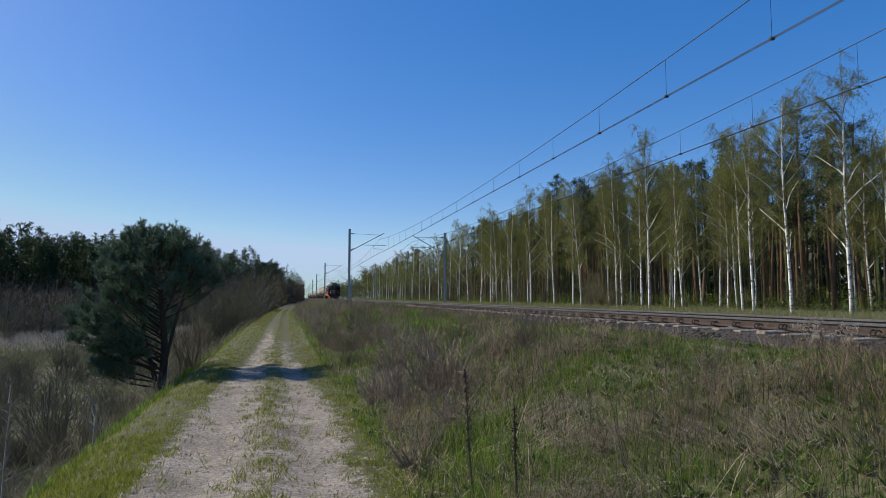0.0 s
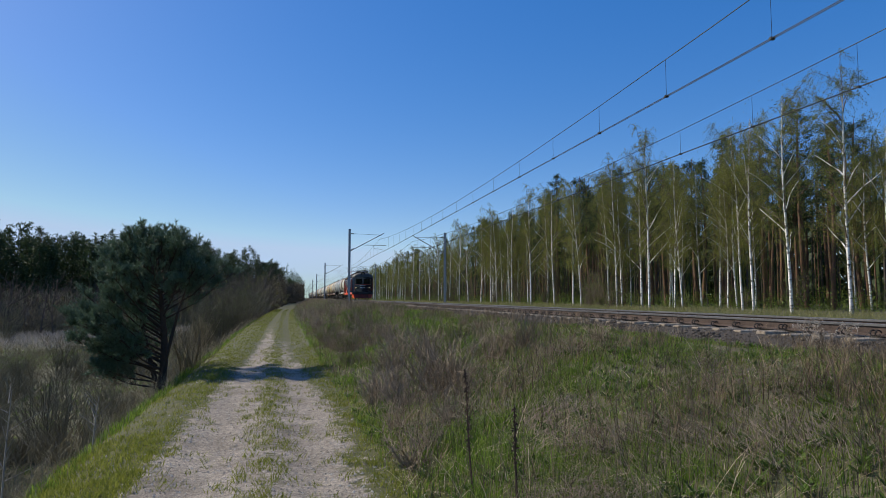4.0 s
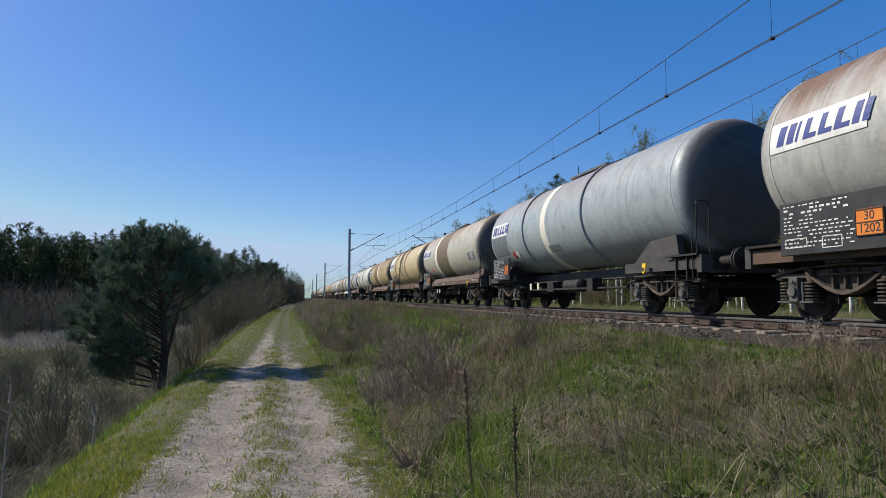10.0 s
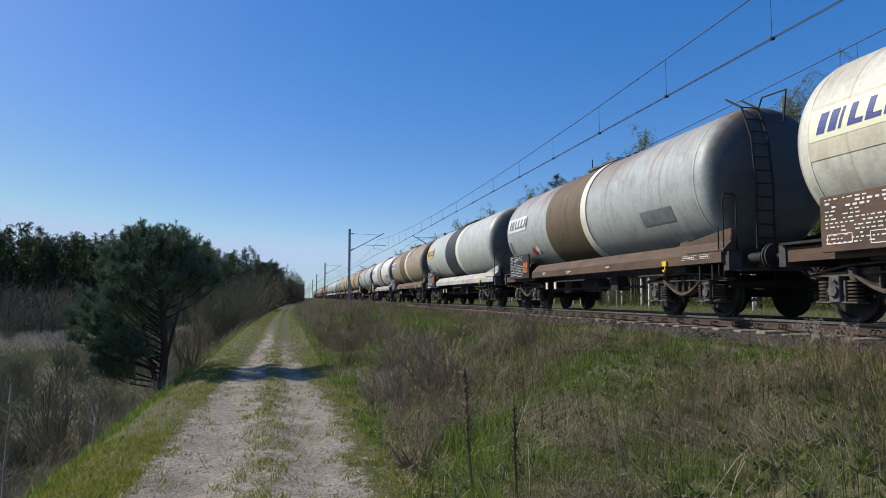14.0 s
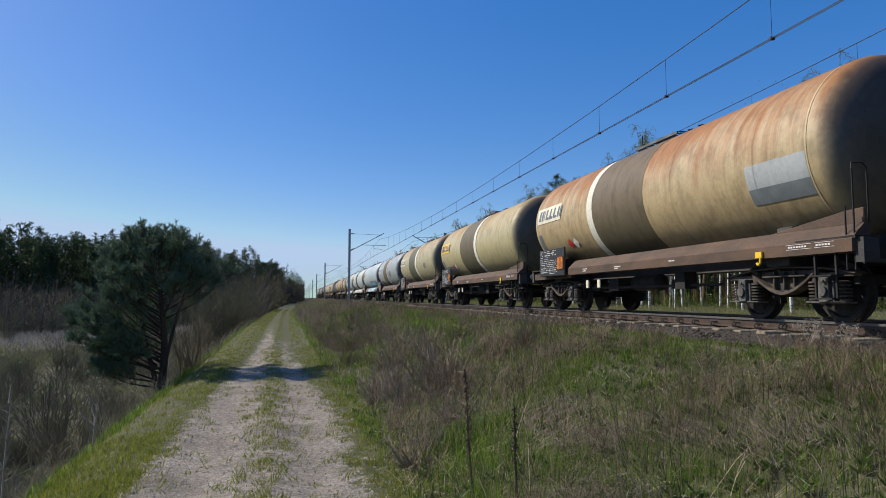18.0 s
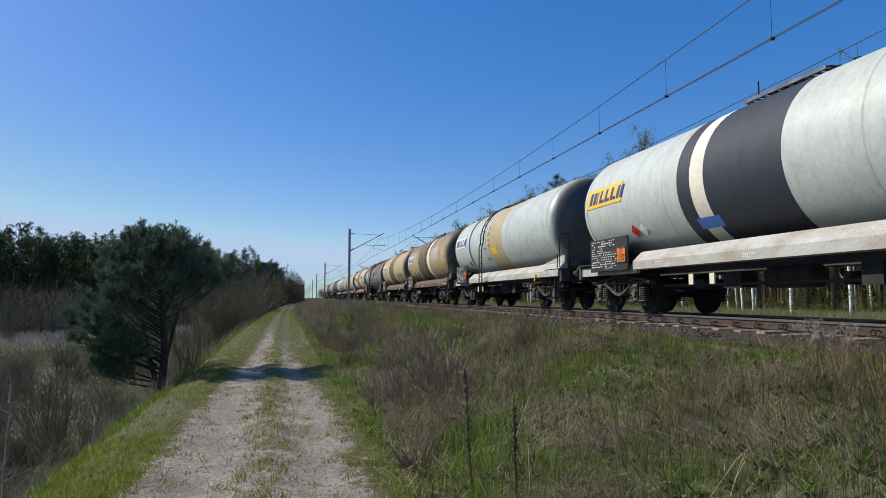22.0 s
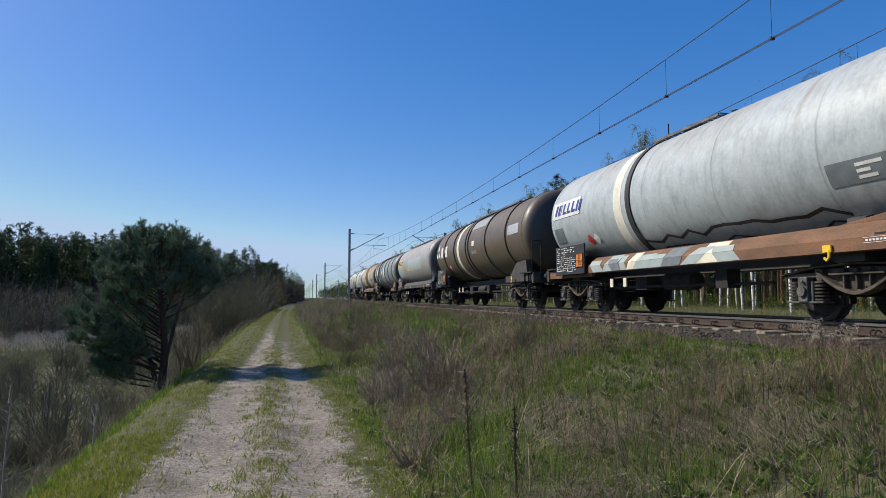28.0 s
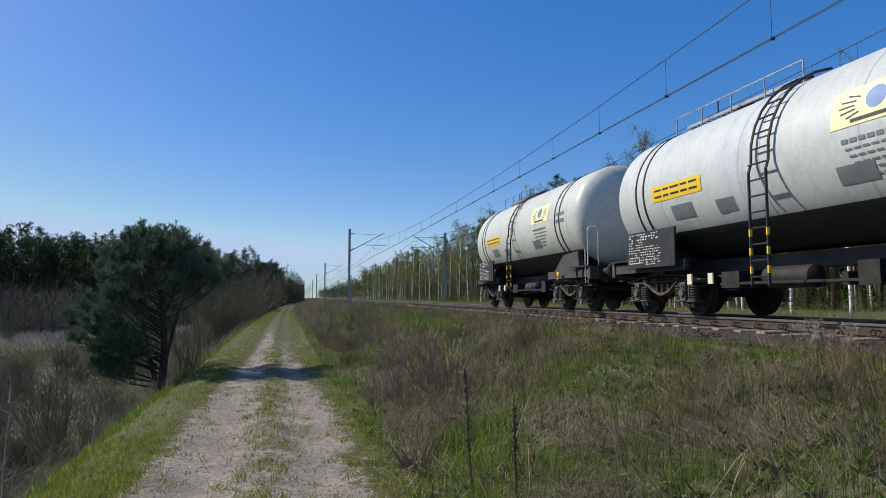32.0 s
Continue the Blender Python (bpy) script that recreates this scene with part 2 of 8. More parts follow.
def ground_material():
    m = Mat("meadow_and_road", 0.95)
    at = m.n("ShaderNodeAttribute")
    at.attribute_name = "road_offset"
    off = at.outputs["Fac"]
    wob = m.math('MULTIPLY', m.math('SUBTRACT', m.noise(0.9, 4), 0.5), 1.0)
    wob2 = m.math('MULTIPLY', m.math('SUBTRACT', m.noise(6, 4), 0.5), 0.7)
    q = m.math('ADD', off, m.math('ADD', wob, wob2))
    dist = m.math('ABSOLUTE', q)
    # sandy ruts, with a mossy middle and verges; the right rut fades with distance
    pos = m.n("ShaderNodeNewGeometry")
    sepp = m.n("ShaderNodeSeparateXYZ")
    m.link(pos.outputs["Position"], sepp.inputs[0])
    away = m.n("ShaderNodeMapRange")
    away.inputs[1].default_value, away.inputs[2].default_value = 10.0, 38.0
    away.inputs[3].default_value, away.inputs[4].default_value = 1.0, 0.12
    m.link(sepp.outputs["Y"], away.inputs[0])

    def rut(centre, width):
        d = m.math('DIVIDE', m.math('SUBTRACT', q, centre), width)
        return m.math('POWER', 2.718, m.math('MULTIPLY', m.math('MULTIPLY', d, d), -1.0))
    left_rut = m.math('MULTIPLY', rut(-.60, .70), m.math('ADD', m.math('MULTIPLY', away.outputs[0], .55), .47))
    far = m.n("ShaderNodeMapRange")
    far.inputs[1].default_value, far.inputs[2].default_value = 32.0, 85.0
    far.inputs[3].default_value, far.inputs[4].default_value = 1.0, 0.0
    m.link(sepp.outputs["Y"], far.inputs[0])
    left_rut = m.math('MULTIPLY', left_rut, far.outputs[0])
    bare = m.math('ADD', left_rut, m.math('MULTIPLY', rut(.70, .48), away.outputs[0]))
    patch = m.math('ADD', m.math('MULTIPLY', m.noise(1.3, 6, .7), 1.1), m.math('MULTIPLY', m.noise(9.0, 5, .75), 1.0))
    bare = m.math('ADD', bare, m.math('SUBTRACT', patch, 1.05))
    bare = m.ramp(bare, [(.42, 0.0), (.58, 1.0)])
    sand = m.ramp(m.noise(1.6, 6, 0.7), [(0.3, (0.150, 0.120, 0.086)), (0.5, (0.25, 0.208, 0.158)), (0.7, (0.34, 0.288, 0.225))])
    pebble = m.mix(1.0, m.ramp(m.noise(70, 4, 0.75), [(0.36, 0.35), (0.5, 1.0), (0.66, 1.6)]), m.ramp(m.noise(14, 5, 0.7), [(0.34, 0.55), (0.5, 1.0), (0.66, 1.3)]), 'MULTIPLY')
    sand = m.mix(1.0, sand, pebble, 'MULTIPLY')
    moss = m.ramp(m.noise(5.0, 6, 0.7), [(0.3, (0.036, 0.038, 0.010)), (0.5, (0.074, 0.074, 0.017)), (0.7, (0.115, 0.092, 0.042))])
    litter = m.ramp(m.noise(1.4, 6, 0.7), [(0.30, (0.036, 0.046, 0.016)), (0.48, (0.095, 0.092, 0.040)), (0.70, (0.20, 0.165, 0.10))])
    far_grass = m.ramp(m.noise(0.08, 4, 0.6), [(0.35, (0.045, 0.050, 0.020)), (0.65, (0.08, 0.072, 0.040))])
    litter = m.mix(0.4, litter, far_grass)
    c = m.mix(bare, moss, sand)
    vn2 = m.nt.nodes.new("ShaderNodeMapRange")
    vn2.inputs[1].default_value, vn2.inputs[2].default_value = 1.75, 2.6
    m.link(dist, vn2.inputs[0])
    c = m.mix(vn2.outputs[0], c, litter)
    m.color(c)
    m.bump(m.noise(30, 5, 0.7), 0.6, 0.03)
    return m.m


M["ground"] = ground_material()
ground_me.materials.append(M["ground"])
ground = tagged(new("ground", ground_me), "rough meadow with a sandy two-rut dirt road across it", "ground", kind="structure")

# ---- tracks ----
Y0, Y1 = -480.0, 950.0


def ballast_bed():
    prof = [(6.20, -0.52), (6.70, -0.39), (7.08, -0.285), (7.36, -0.232), (7.8, -0.215), (10.0, -0.205), (10.5, -0.25), (11.2, -0.45), (14.2, -0.46), (15.0, -0.65), (15.0, -0.9), (6.25, -0.9)]
    bm = fresh()
    ys = graded([(Y0, 40), (-20, 1.5), (60, 8), (200, 75), (Y1, 1)])
    rows = []
    for y in ys:
        rows.append([bm.verts.new((x + random.uniform(-.05, .05), y, z + random.uniform(-.015, .015))) for x, z in prof])
    for a, b in zip(rows, rows[1:]):
        for i in range(len(prof) - 1):
            bm.faces.new((a[i], a[i + 1], b[i + 1], b[i]))
    return mesh_of("ballast", bm, M["ballast"], smooth=30)


tagged(new("ballast_bed", ballast_bed()), "bed of dark grey-brown crushed stone under the rails", "ballast", kind="structure")

# rails: foot, web and head
RAIL = [(-.075, -.172), (.075, -.172), (.075, -.160), (.012, -.135), (.012, -.045), (.036, -.036), (.036, -.006), (.028, 0.0), (-.028, 0.0), (-.036, -.006), (-.036, -.036), (-.012, -.045), (-.012, -.135), (-.075, -.160)]
rail_bm = fresh()
prism(rail_bm, RAIL, "y", Y0, Y1)
rail_me = mesh_of("rail", rail_bm, [M["rail_side"], M["rail_top"], M["rail_head"]])
for p in rail_me.polygons:
    if p.normal.z > 0.9 and abs(p.center.z) < 0.01:
        p.material_index = 1
    elif p.center.z > -.042 and abs(p.normal.y) < .5:
        p.material_index = 2
for x, z in ((NEAR_X - 0.7535, 0), (NEAR_X + 0.7535, 0), (FAR_X - 0.7535, -FAR_DROP), (FAR_X + 0.7535, -FAR_DROP)):
    r = tagged(new("rail", rail_me), "rusty brown steel rail with a bright worn top", "rail", "rails of the two tracks")
    r.location = (x, 0, z)

# sleepers: single ones in the stretch by the camera, the rest as one mesh a track
sl_bm = fresh()
prism(sl_bm, [(-.13, -.36), (.13, -.36), (.10, -.178), (-.10, -.178)], "x", -1.3, 1.3)
for v in sl_bm.verts:
    if v.co.z > -.3 and abs(v.co.x) < 0.4:
        v.co.z -= .03
sl_me = mesh_of("sleeper", sl_bm, M["concrete"], bevel=0.012)


def clip_mesh():
    """A spring clip: two curls of round steel on a base plate."""
    bm = fresh()
    box(bm, (0, 0, -.168), (.10, .16, .016))
    for sy in (-.04, .04):
        pts = [(0.03 - .045 + .045 * math.cos(a), sy + .02 * math.sin(a * .5), -.115 + .042 * math.sin(a)) for a in [i * math.pi / 4 for i in range(8)]]
        pipe(bm, pts, .011, 5)
    return mesh_of("rail_clip", bm, M["iron"])


clip_me = clip_mesh()
sleepers = thing("sleeper_row", "row of weathered concrete sleepers under the near track", "sleepers", kind="structure")
far_v, far_f = [], []
sv = [tuple(v.co) for v in sl_me.vertices]
sf = [tuple(p.vertices) for p in sl_me.polygons]
n_sl = int((Y1 - Y0) / 0.6)
for i in range(n_sl):
    y = Y0 + 0.28 + i * 0.6
    jy, jz = random.uniform(-.03, .03), random.uniform(-.03, .0)
    if 2.0 < y < 75.0:
        s = new("sleeper", sl_me)
        s.location, s.parent = (NEAR_X + random.uniform(-.02, .02), y + jy, jz), sleepers
        s.rotation_euler = (0, 0, random.uniform(-.006, .006))
        if y < 45:
            for side in (-1, 1):
                k = new("rail_clip", clip_me)
                k.parent = s
                k.location = (-0.7535 + side * 0.085, 0, 0)
                k.rotation_euler = (0, 0, 0 if side < 0 else math.pi)
    elif y > -40 and y < 400:
        o = len(far_v)
        far_v += [(a + NEAR_X, b + y, c) for a, b, c in sv]
        far_f += [tuple(o + q for q in f) for f in sf]
    if -20 < y < 400:
        o = len(far_v)
        far_v += [(a + FAR_X, b + y, c - FAR_DROP) for a, b, c in sv]
        far_f += [tuple(o + q for q in f) for f in sf]
tagged(new("far_sleepers", soup("far_sleepers", far_v, far_f, M["concrete"])), "concrete sleepers of the far track and distance", "sleepers", kind="stuff")

# loose stones of the ballast shoulder
def stones(n, seed):
    rnd = random.Random(seed)
    v, f = [], []
    base = bmesh.new()
    bmesh.ops.create_icosphere(base, subdivisions=1, radius=1.0)
    bv = [tuple(q.co) for q in base.verts]
    bf = [tuple(q.index for q in p.verts) for p in base.faces]
    base.free()
    for _ in range(n):
        y = 1.5 + 60 * rnd.random() ** 2.2
        x = rnd.choice((rnd.uniform(6.2, 7.9), rnd.uniform(6.25, 7.4), rnd.uniform(6.3, 7.2), rnd.uniform(8.0, 9.4)))
        top = -0.235 if x > 7.38 else (-0.24 - (7.38 - x) * 0.18 if x > 7.08 else -0.295 - (7.08 - x) * 0.27)
        s = rnd.uniform(.02, .052)
        o = len(v)
        rz = rnd.random() * 6.3
        ca, sa = math.cos(rz), math.sin(rz)
        k = [rnd.uniform(.6, 1.2) for _ in range(3)]
        for a, b, c in bv:
            j = rnd.uniform(.8, 1.15)
            a, b, c = a * k[0] * s * j, b * k[1] * s * j, c * k[2] * s * j
            v.append((x + a * ca - b * sa, y + a * sa + b * ca, top + c))
        f += [tuple(o + q for q in p) for p in bf]
    return soup("ballast_stones", v, f, M["stone"])


tagged(new("ballast_stones", stones(11000, 5)), "loose grey-brown crushed stones along the sleepers", "ballast", kind="stuff")

# ---- masts and wires ----
def mast(flip):
    """A steel catenary mast; local +X points over its track."""
    root = thing("catenary_mast", "grey steel catenary mast with a cantilever arm over the track", "mast", "masts along the railway")
    bm = fresh()
    prism(bm, [(-.12, -.11), (.12, -.11), (.12, -.09), (.02, -.09), (.02, .09), (.12, .09), (.12, .11), (-.12, .11), (-.12, .09), (-.02, .09), (-.02, -.09), (-.12, -.09)], "z", -0.6, 7.85)
    part("pole", bm, M["mast"], root)
    bm = fresh()
    box(bm, (0, 0, -.35), (.6, .6, .5))
    part("foundation", bm, M["concrete"], root, bevel=0.02)
    bm = fresh()
    rod(bm, (.1, 0, 5.45), (3.75, 0, 7.45), .045, 8)
    part("diagonal_tube", bm, M["steel"], root)
    bm = fresh()
    rod(bm, (.1, 0, 7.35), (3.5, 0, 7.25), .016, 6)
    part("top_tie", bm, M["wire"], root)
    bm = fresh()
    rod(bm, (1.35, 0, 6.12), (4.0, 0, 6.12), .03, 6)
    part("register_tube", bm, M["steel"], root)
    bm = fresh()
    pipe(bm, [(2.6, 0, 6.1), (2.7, 0, 5.75), (3.5, 0, 5.66), (3.6, 0, 5.55)], .02, 6)
    part("steady_arm", bm, M["steel"], root)
    for z, a in ((5.5, .42), (7.35, .2)):
        bm = fresh()
        for k in range(5):
            rod(bm, (.18 + k * .07, 0, z + (k * .07 + .1) * (.55 if z < 6 else -.03)), (.22 + k * .07, 0, z + (k * .07 + .13) * (.55 if z < 6 else -.03)), .07, 10)
        part("insulator", bm, M["iron"], root, "brown ribbed insulator")
    return root


WIRE_Z = 5.287
left_mast = mast(False)
left_mast.matrix_world = pose(NEAR_X - 3.5, 70.5, -0.013)
for k in range(1, 8):
    copy_thing(left_mast, pose(NEAR_X - 3.5, 70.5 + 70 * k, -0.013))
copy_thing(left_mast, pose(NEAR_X - 3.5, 0.5 - 70, -0.013))
for k in range(-1, 8):
    if k != 0:
        copy_thing(left_mast, pose(FAR_X + 3.6, 72.5 + 70 * (k if k > 0 else -2), -0.013, 0, 0, 180))
copy_thing(left_mast, pose(FAR_X + 3.6, 72.5, -0.013, 0, 0, 180))


def strand(pts, r):
    """One continuous wire through the points."""
    bm = fresh()
    rings = []
    for x, y, z in pts:
        rings.append([bm.verts.new((x + r * math.cos(k * 1.2566), y, z + r * math.sin(k * 1.2566))) for k in range(5)])
    for p, q in zip(rings, rings[1:]):
        for k in range(5):
            bm.faces.new((p[k], p[(k + 1) % 5], q[(k + 1) % 5], q[k]))
    return bm


def catenary(x, y_mast):
    """Messenger wire, contact wires and droppers of one track."""
    root = thing("overhead_line", "dark overhead wires with thin droppers above the track", "overhead line", "overhead lines")
    pts_m, pts_c = [], []
    for k in range(-3, 9):
        ya, yb = y_mast + 70 * k, y_mast + 70 * (k + 1)
        sa, sb = (.2, -.2) if k % 2 else (-.2, .2)
        if k == -1:
            sa, sb = 0.0, 0.0
        for i in range(12):
            t = i / 12
            xx, yy = x + sa + (sb - sa) * t, ya + (yb - ya) * t
            pts_m.append((xx, yy, WIRE_Z + 0.57 + 0.92 * (2 * t - 1) ** 2))
            pts_c.append((xx, yy, WIRE_Z))
        n_drop = 19 if k < 1 else 10
        for i in range(n_drop):
            if -1 <= k <= 3:
                t = (i + .7) / (n_drop + .3)
                q = fresh()
                xx, yy = x + sa + (sb - sa) * t, ya + (yb - ya) * t
                rod(q, (xx, yy, WIRE_Z), (xx, yy, WIRE_Z + 0.57 + 0.92 * (2 * t - 1) ** 2), .006, 4)
                box(q, (xx, yy, WIRE_Z), (.09, .06, .05))
                part("dropper", q, M["wire"], root)
    part("messenger_wire", strand(pts_m, .011), M["wire"], root)
    part("contact_wire", strand([(a - .025, y, c) for a, y, c in pts_c], .009), M["wire"], root)
    part("contact_wire", strand([(a + .025, y, c) for a, y, c in pts_c], .009), M["wire"], root)


catenary(NEAR_X, 70.5)
catenary(FAR_X, 72.5)

# ---- the train ----
V = 19.1                            # metres a second
TAN_A = 253.5 / math.hypot(F_LEN, 86.0)


def tank_paint(name, base, top, top_amt, streak=0.5, low=None, rough=0.42, soot=None):
    """Tank paint with rust and oil grime that has run down from the top."""
    m = Mat(name, rough)
    tc = m.n("ShaderNodeTexCoord")
    sep = m.n("ShaderNodeSeparateXYZ")
    m.link(tc.outputs["Object"], sep.inputs[0])
    runs = m.noise(1.0, 6, 0.65, stretch=(0.5, 5.0, 0.28))
    blotch = m.noise(0.55, 5, 0.6)
    fine = m.noise(14, 4, 0.6)
    h = m.math('MULTIPLY', m.math('SUBTRACT', sep.outputs["Z"], 2.3), 0.5)
    f = m.math('ADD', h, m.math('MULTIPLY', m.math('SUBTRACT', runs, 0.5), 1.5 * streak))
    f = m.math('ADD', f, m.math('MULTIPLY', m.math('SUBTRACT', blotch, 0.5), 1.1))
    fac = m.ramp(f, [(0.5 - 0.42 * top_amt, 0.0), (0.98 - 0.4 * top_amt, min(1.0, 0.35 + top_amt))])
    c0 = m.mix(m.ramp(blotch, [(0.35, 0.0), (0.7, 0.5)]), base, tuple(k * 0.8 for k in base))
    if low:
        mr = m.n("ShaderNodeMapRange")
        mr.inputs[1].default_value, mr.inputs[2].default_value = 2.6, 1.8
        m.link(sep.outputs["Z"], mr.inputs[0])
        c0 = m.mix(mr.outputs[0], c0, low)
    c = m.mix(fac, c0, top)
    # orange rust that bleeds down in places
    bleed = m.ramp(m.noise(1.3, 5, 0.6, stretch=(0.15, 3.0, 0.10)), [(0.54, 0.0), (0.66, 1.0)])
    where = m.ramp(m.noise(0.42, 3, 0.5), [(0.47, 0.0), (0.62, 1.0)])
    high = m.n("ShaderNodeMapRange")
    high.inputs[1].default_value, high.inputs[2].default_value = 2.2, 3.9
    m.link(sep.outputs["Z"], high.inputs[0])
    run = m.math('MULTIPLY', m.math('MULTIPLY', bleed, where), m.math('MULTIPLY', high.outputs[0], min(1.0, 1.3 * streak)))
    c = m.mix(run, c, (0.30, 0.125, 0.038))
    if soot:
        # sooty oil film on the dished ends, with their shade painted in too
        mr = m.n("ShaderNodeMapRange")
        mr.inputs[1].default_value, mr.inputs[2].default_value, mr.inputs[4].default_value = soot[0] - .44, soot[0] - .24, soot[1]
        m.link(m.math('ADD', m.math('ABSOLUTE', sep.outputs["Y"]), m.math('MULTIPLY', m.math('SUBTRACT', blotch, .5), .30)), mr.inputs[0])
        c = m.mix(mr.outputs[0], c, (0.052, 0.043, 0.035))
    # dirty weld seams round the shell
    saw = m.math('FRACT', m.math('DIVIDE', m.math('ADD', sep.outputs["Y"], 20.3), 2.45))
    seam = m.ramp(m.math('ABSOLUTE', m.math('SUBTRACT', saw, 0.5)), [(0.0, .62), (0.005, .72), (0.012, 1.0)])
    c = m.mix(m.ramp(blotch, [(.35, .3), (.6, 1.0)]), c, m.mix(1.0, c, seam, 'MULTIPLY'))
    # the belly turns darker and browner downwards; dull patches where the paint has weathered
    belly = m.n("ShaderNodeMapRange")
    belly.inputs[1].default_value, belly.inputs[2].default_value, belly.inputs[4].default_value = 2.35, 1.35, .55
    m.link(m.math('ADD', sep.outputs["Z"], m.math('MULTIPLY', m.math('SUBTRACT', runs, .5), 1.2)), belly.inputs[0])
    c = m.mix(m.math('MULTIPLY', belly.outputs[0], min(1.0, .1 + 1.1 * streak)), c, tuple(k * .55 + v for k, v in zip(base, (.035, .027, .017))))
    dull = m.ramp(m.noise(2.6, 6, .72, stretch=(.8, 1.3, .7)), [(.36, 1.0 - .34 * min(1.0, streak + .15)), (.52, 1.0), (.70, 1.06)])
    c = m.mix(1.0, c, dull, 'MULTIPLY')
    chips = m.ramp(m.noise(9.0, 5, .8), [(.66, 0.0), (.70, .75 * min(1.0, streak))])
    c = m.mix(m.math('MULTIPLY', chips, where), c, (0.13, 0.075, 0.045))
    thin = m.ramp(m.noise(1.0, 5, 0.7, stretch=(0.3, 11, 0.2)), [(0.52, 1.0), (0.75, 1.0 - 0.30 * streak)])
    c = m.mix(1.0, c, thin, 'MULTIPLY')
    c = m.mix(1.0, c, m.ramp(fine, [(0.3, 0.9), (0.7, 1.06)]), 'MULTIPLY')
    m.color(c)
    m.link(m.ramp(fac, [(0.0, rough), (1.0, 0.75)]), m.b.inputs["Roughness"])
    m.bump(m.noise(0.7, 2), 0.12, 0.05)
    return m.m


def frame_paint(name, a, b):
    return two_tone(name, a, b, 1.6, 0.75, 0.0, 0.2, 25, stretch=(1, 1, 2.5))


NAVY = (0.022, 0.030, 0.045)
RUST, RUSTY = (0.30, 0.13, 0.045), (0.17, 0.085, 0.045)
WHITE_RING = (0.78, 0.74, 0.62)
band_cache = {}


def band_mat(c):
    key = c
    if key not in band_cache:
        brown = c[2] * 1.2 < c[0] < .3
        c = (c[0], c[1] * 1.05, c[2] * .86) if brown else c
        worn = (c[0] * .8 + .03, c[1] * .75 + .02, c[2] * .7 + .012) if brown else tuple(min(.85, k * .94 + .004) for k in c)
        # brown bands get a darker, greener tone towards the bottom
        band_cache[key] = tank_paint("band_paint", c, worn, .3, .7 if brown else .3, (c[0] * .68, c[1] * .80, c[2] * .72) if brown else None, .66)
    return band_cache[key]


FR_BROWN = frame_paint("brown_frame_paint", (0.125, 0.070, 0.041), (0.066, 0.042, 0.028))
FR_RUST = frame_paint("rusted_frame_paint", (0.22, 0.105, 0.05), (0.13, 0.065, 0.035))
FR_GREY = frame_paint("grey_frame_paint", (0.36, 0.37, 0.36), (0.20, 0.19, 0.17))
FR_DARK = frame_paint("dark_frame_paint", (0.035, 0.035, 0.035), (0.07, 0.06, 0.055))
FR_TAUPE = frame_paint("taupe_frame_paint", (0.21, 0.175, 0.145), (0.13, 0.105, 0.085))
FR_PALE = frame_paint("pale_frame_paint", (0.50, 0.51, 0.49), (0.36, 0.32, 0.26))

# -- bogie pieces, shared by all tank wagons --
WHEEL_R = 0.46
M["axle_grey"] = two_tone("axlebox_paint", (0.050, 0.050, 0.048), (0.15, 0.14, 0.125), 5, 0.6, 0.1, 0.2, 40)


def wheelset_mesh(r, half=0.75):
    bm = fresh()
    rod(bm, (-1.02, 0, 0), (1.02, 0, 0), 0.085, 12)
    for s in (-1, 1):
        lathe(bm, [(s * (half - .075), 0), (s * (half - .075), r + .028), (s * (half - .045), r + .028), (s * (half - .04), r), (s * (half + .06), r - .004), (s * (half + .06), r - .07), (s * (half + .015), r - .09), (s * (half + .015), .17), (s * (half + .075), .15), (s * (half + .075), 0)], "x", 28)
        # balance marks and hub holes so that turning can be seen
        for k in range(4):
            a = k * math.pi / 2
            rod(bm, (s * (half + .01), .26 * math.cos(a), .26 * math.sin(a)), (s * (half + .03), .26 * math.cos(a), .26 * math.sin(a)), .035, 6)
    return mesh_of("wheelset", bm, M["wheel"], smooth=40)


def side_frame_mesh():
    """A welded bogie side: a thin arched flange, a sagging lower chord with a recessed web, arms over the axle boxes."""
    bm = fresh()
    top = [(-1.42, .73), (-.75, .835), (0, .87), (.75, .835), (1.42, .73)]
    prism(bm, top + [(y, z - .028) for y, z in top[::-1]], "x", -.11, .10)
    sag = [(-.70 + k * .14, .40 + .34 * abs((-.70 + k * .14) / .70) ** 1.7) for k in range(11)]
    prism(bm, sag + [(y, z + .055) for y, z in sag[::-1]], "x", -.12, .08)
    prism(bm, [(y, z + .03) for y, z in sag] + [(.62, .80), (-.62, .80)], "x", .0, .03)
    for y in (-.22, 0, .22):
        box(bm, (-.04, y, .64), (.08, .03, .30))
    box(bm, (-.05, 0, .71), (.10, .95, .035))
    for s in (-1, 1):
        box(bm, (0, s * .98, .705), (.14, .78, .07))
        prism(bm, [(s * .60, .80), (s * .74, .80), (s * .70, .62), (s * .60, .60)], "x", -.09, .05)
    return mesh_of("side_frame", bm, M["bogie"], bevel=0.008)


def axlebox_mesh():
    bm = fresh()
    box(bm, (-.05, 0, .03), (.20, .19, .38))
    box(bm, (.02, 0, 0), (.2, .30, .30))
    rod(bm, (-.15, 0, .0), (-.19, 0, .0), .085, 14)
    rod(bm, (-.17, -.03, .15), (-.20, -.03, .15), .03, 8)
    for s in (-1, 1):
        box(bm, (-.04, s * .13, -.02), (.12, .045, .34))
    box(bm, (-.02, 0, -.165), (.22, .74, .028))
    return mesh_of("axlebox", bm, M["axle_grey"], bevel=0.008)


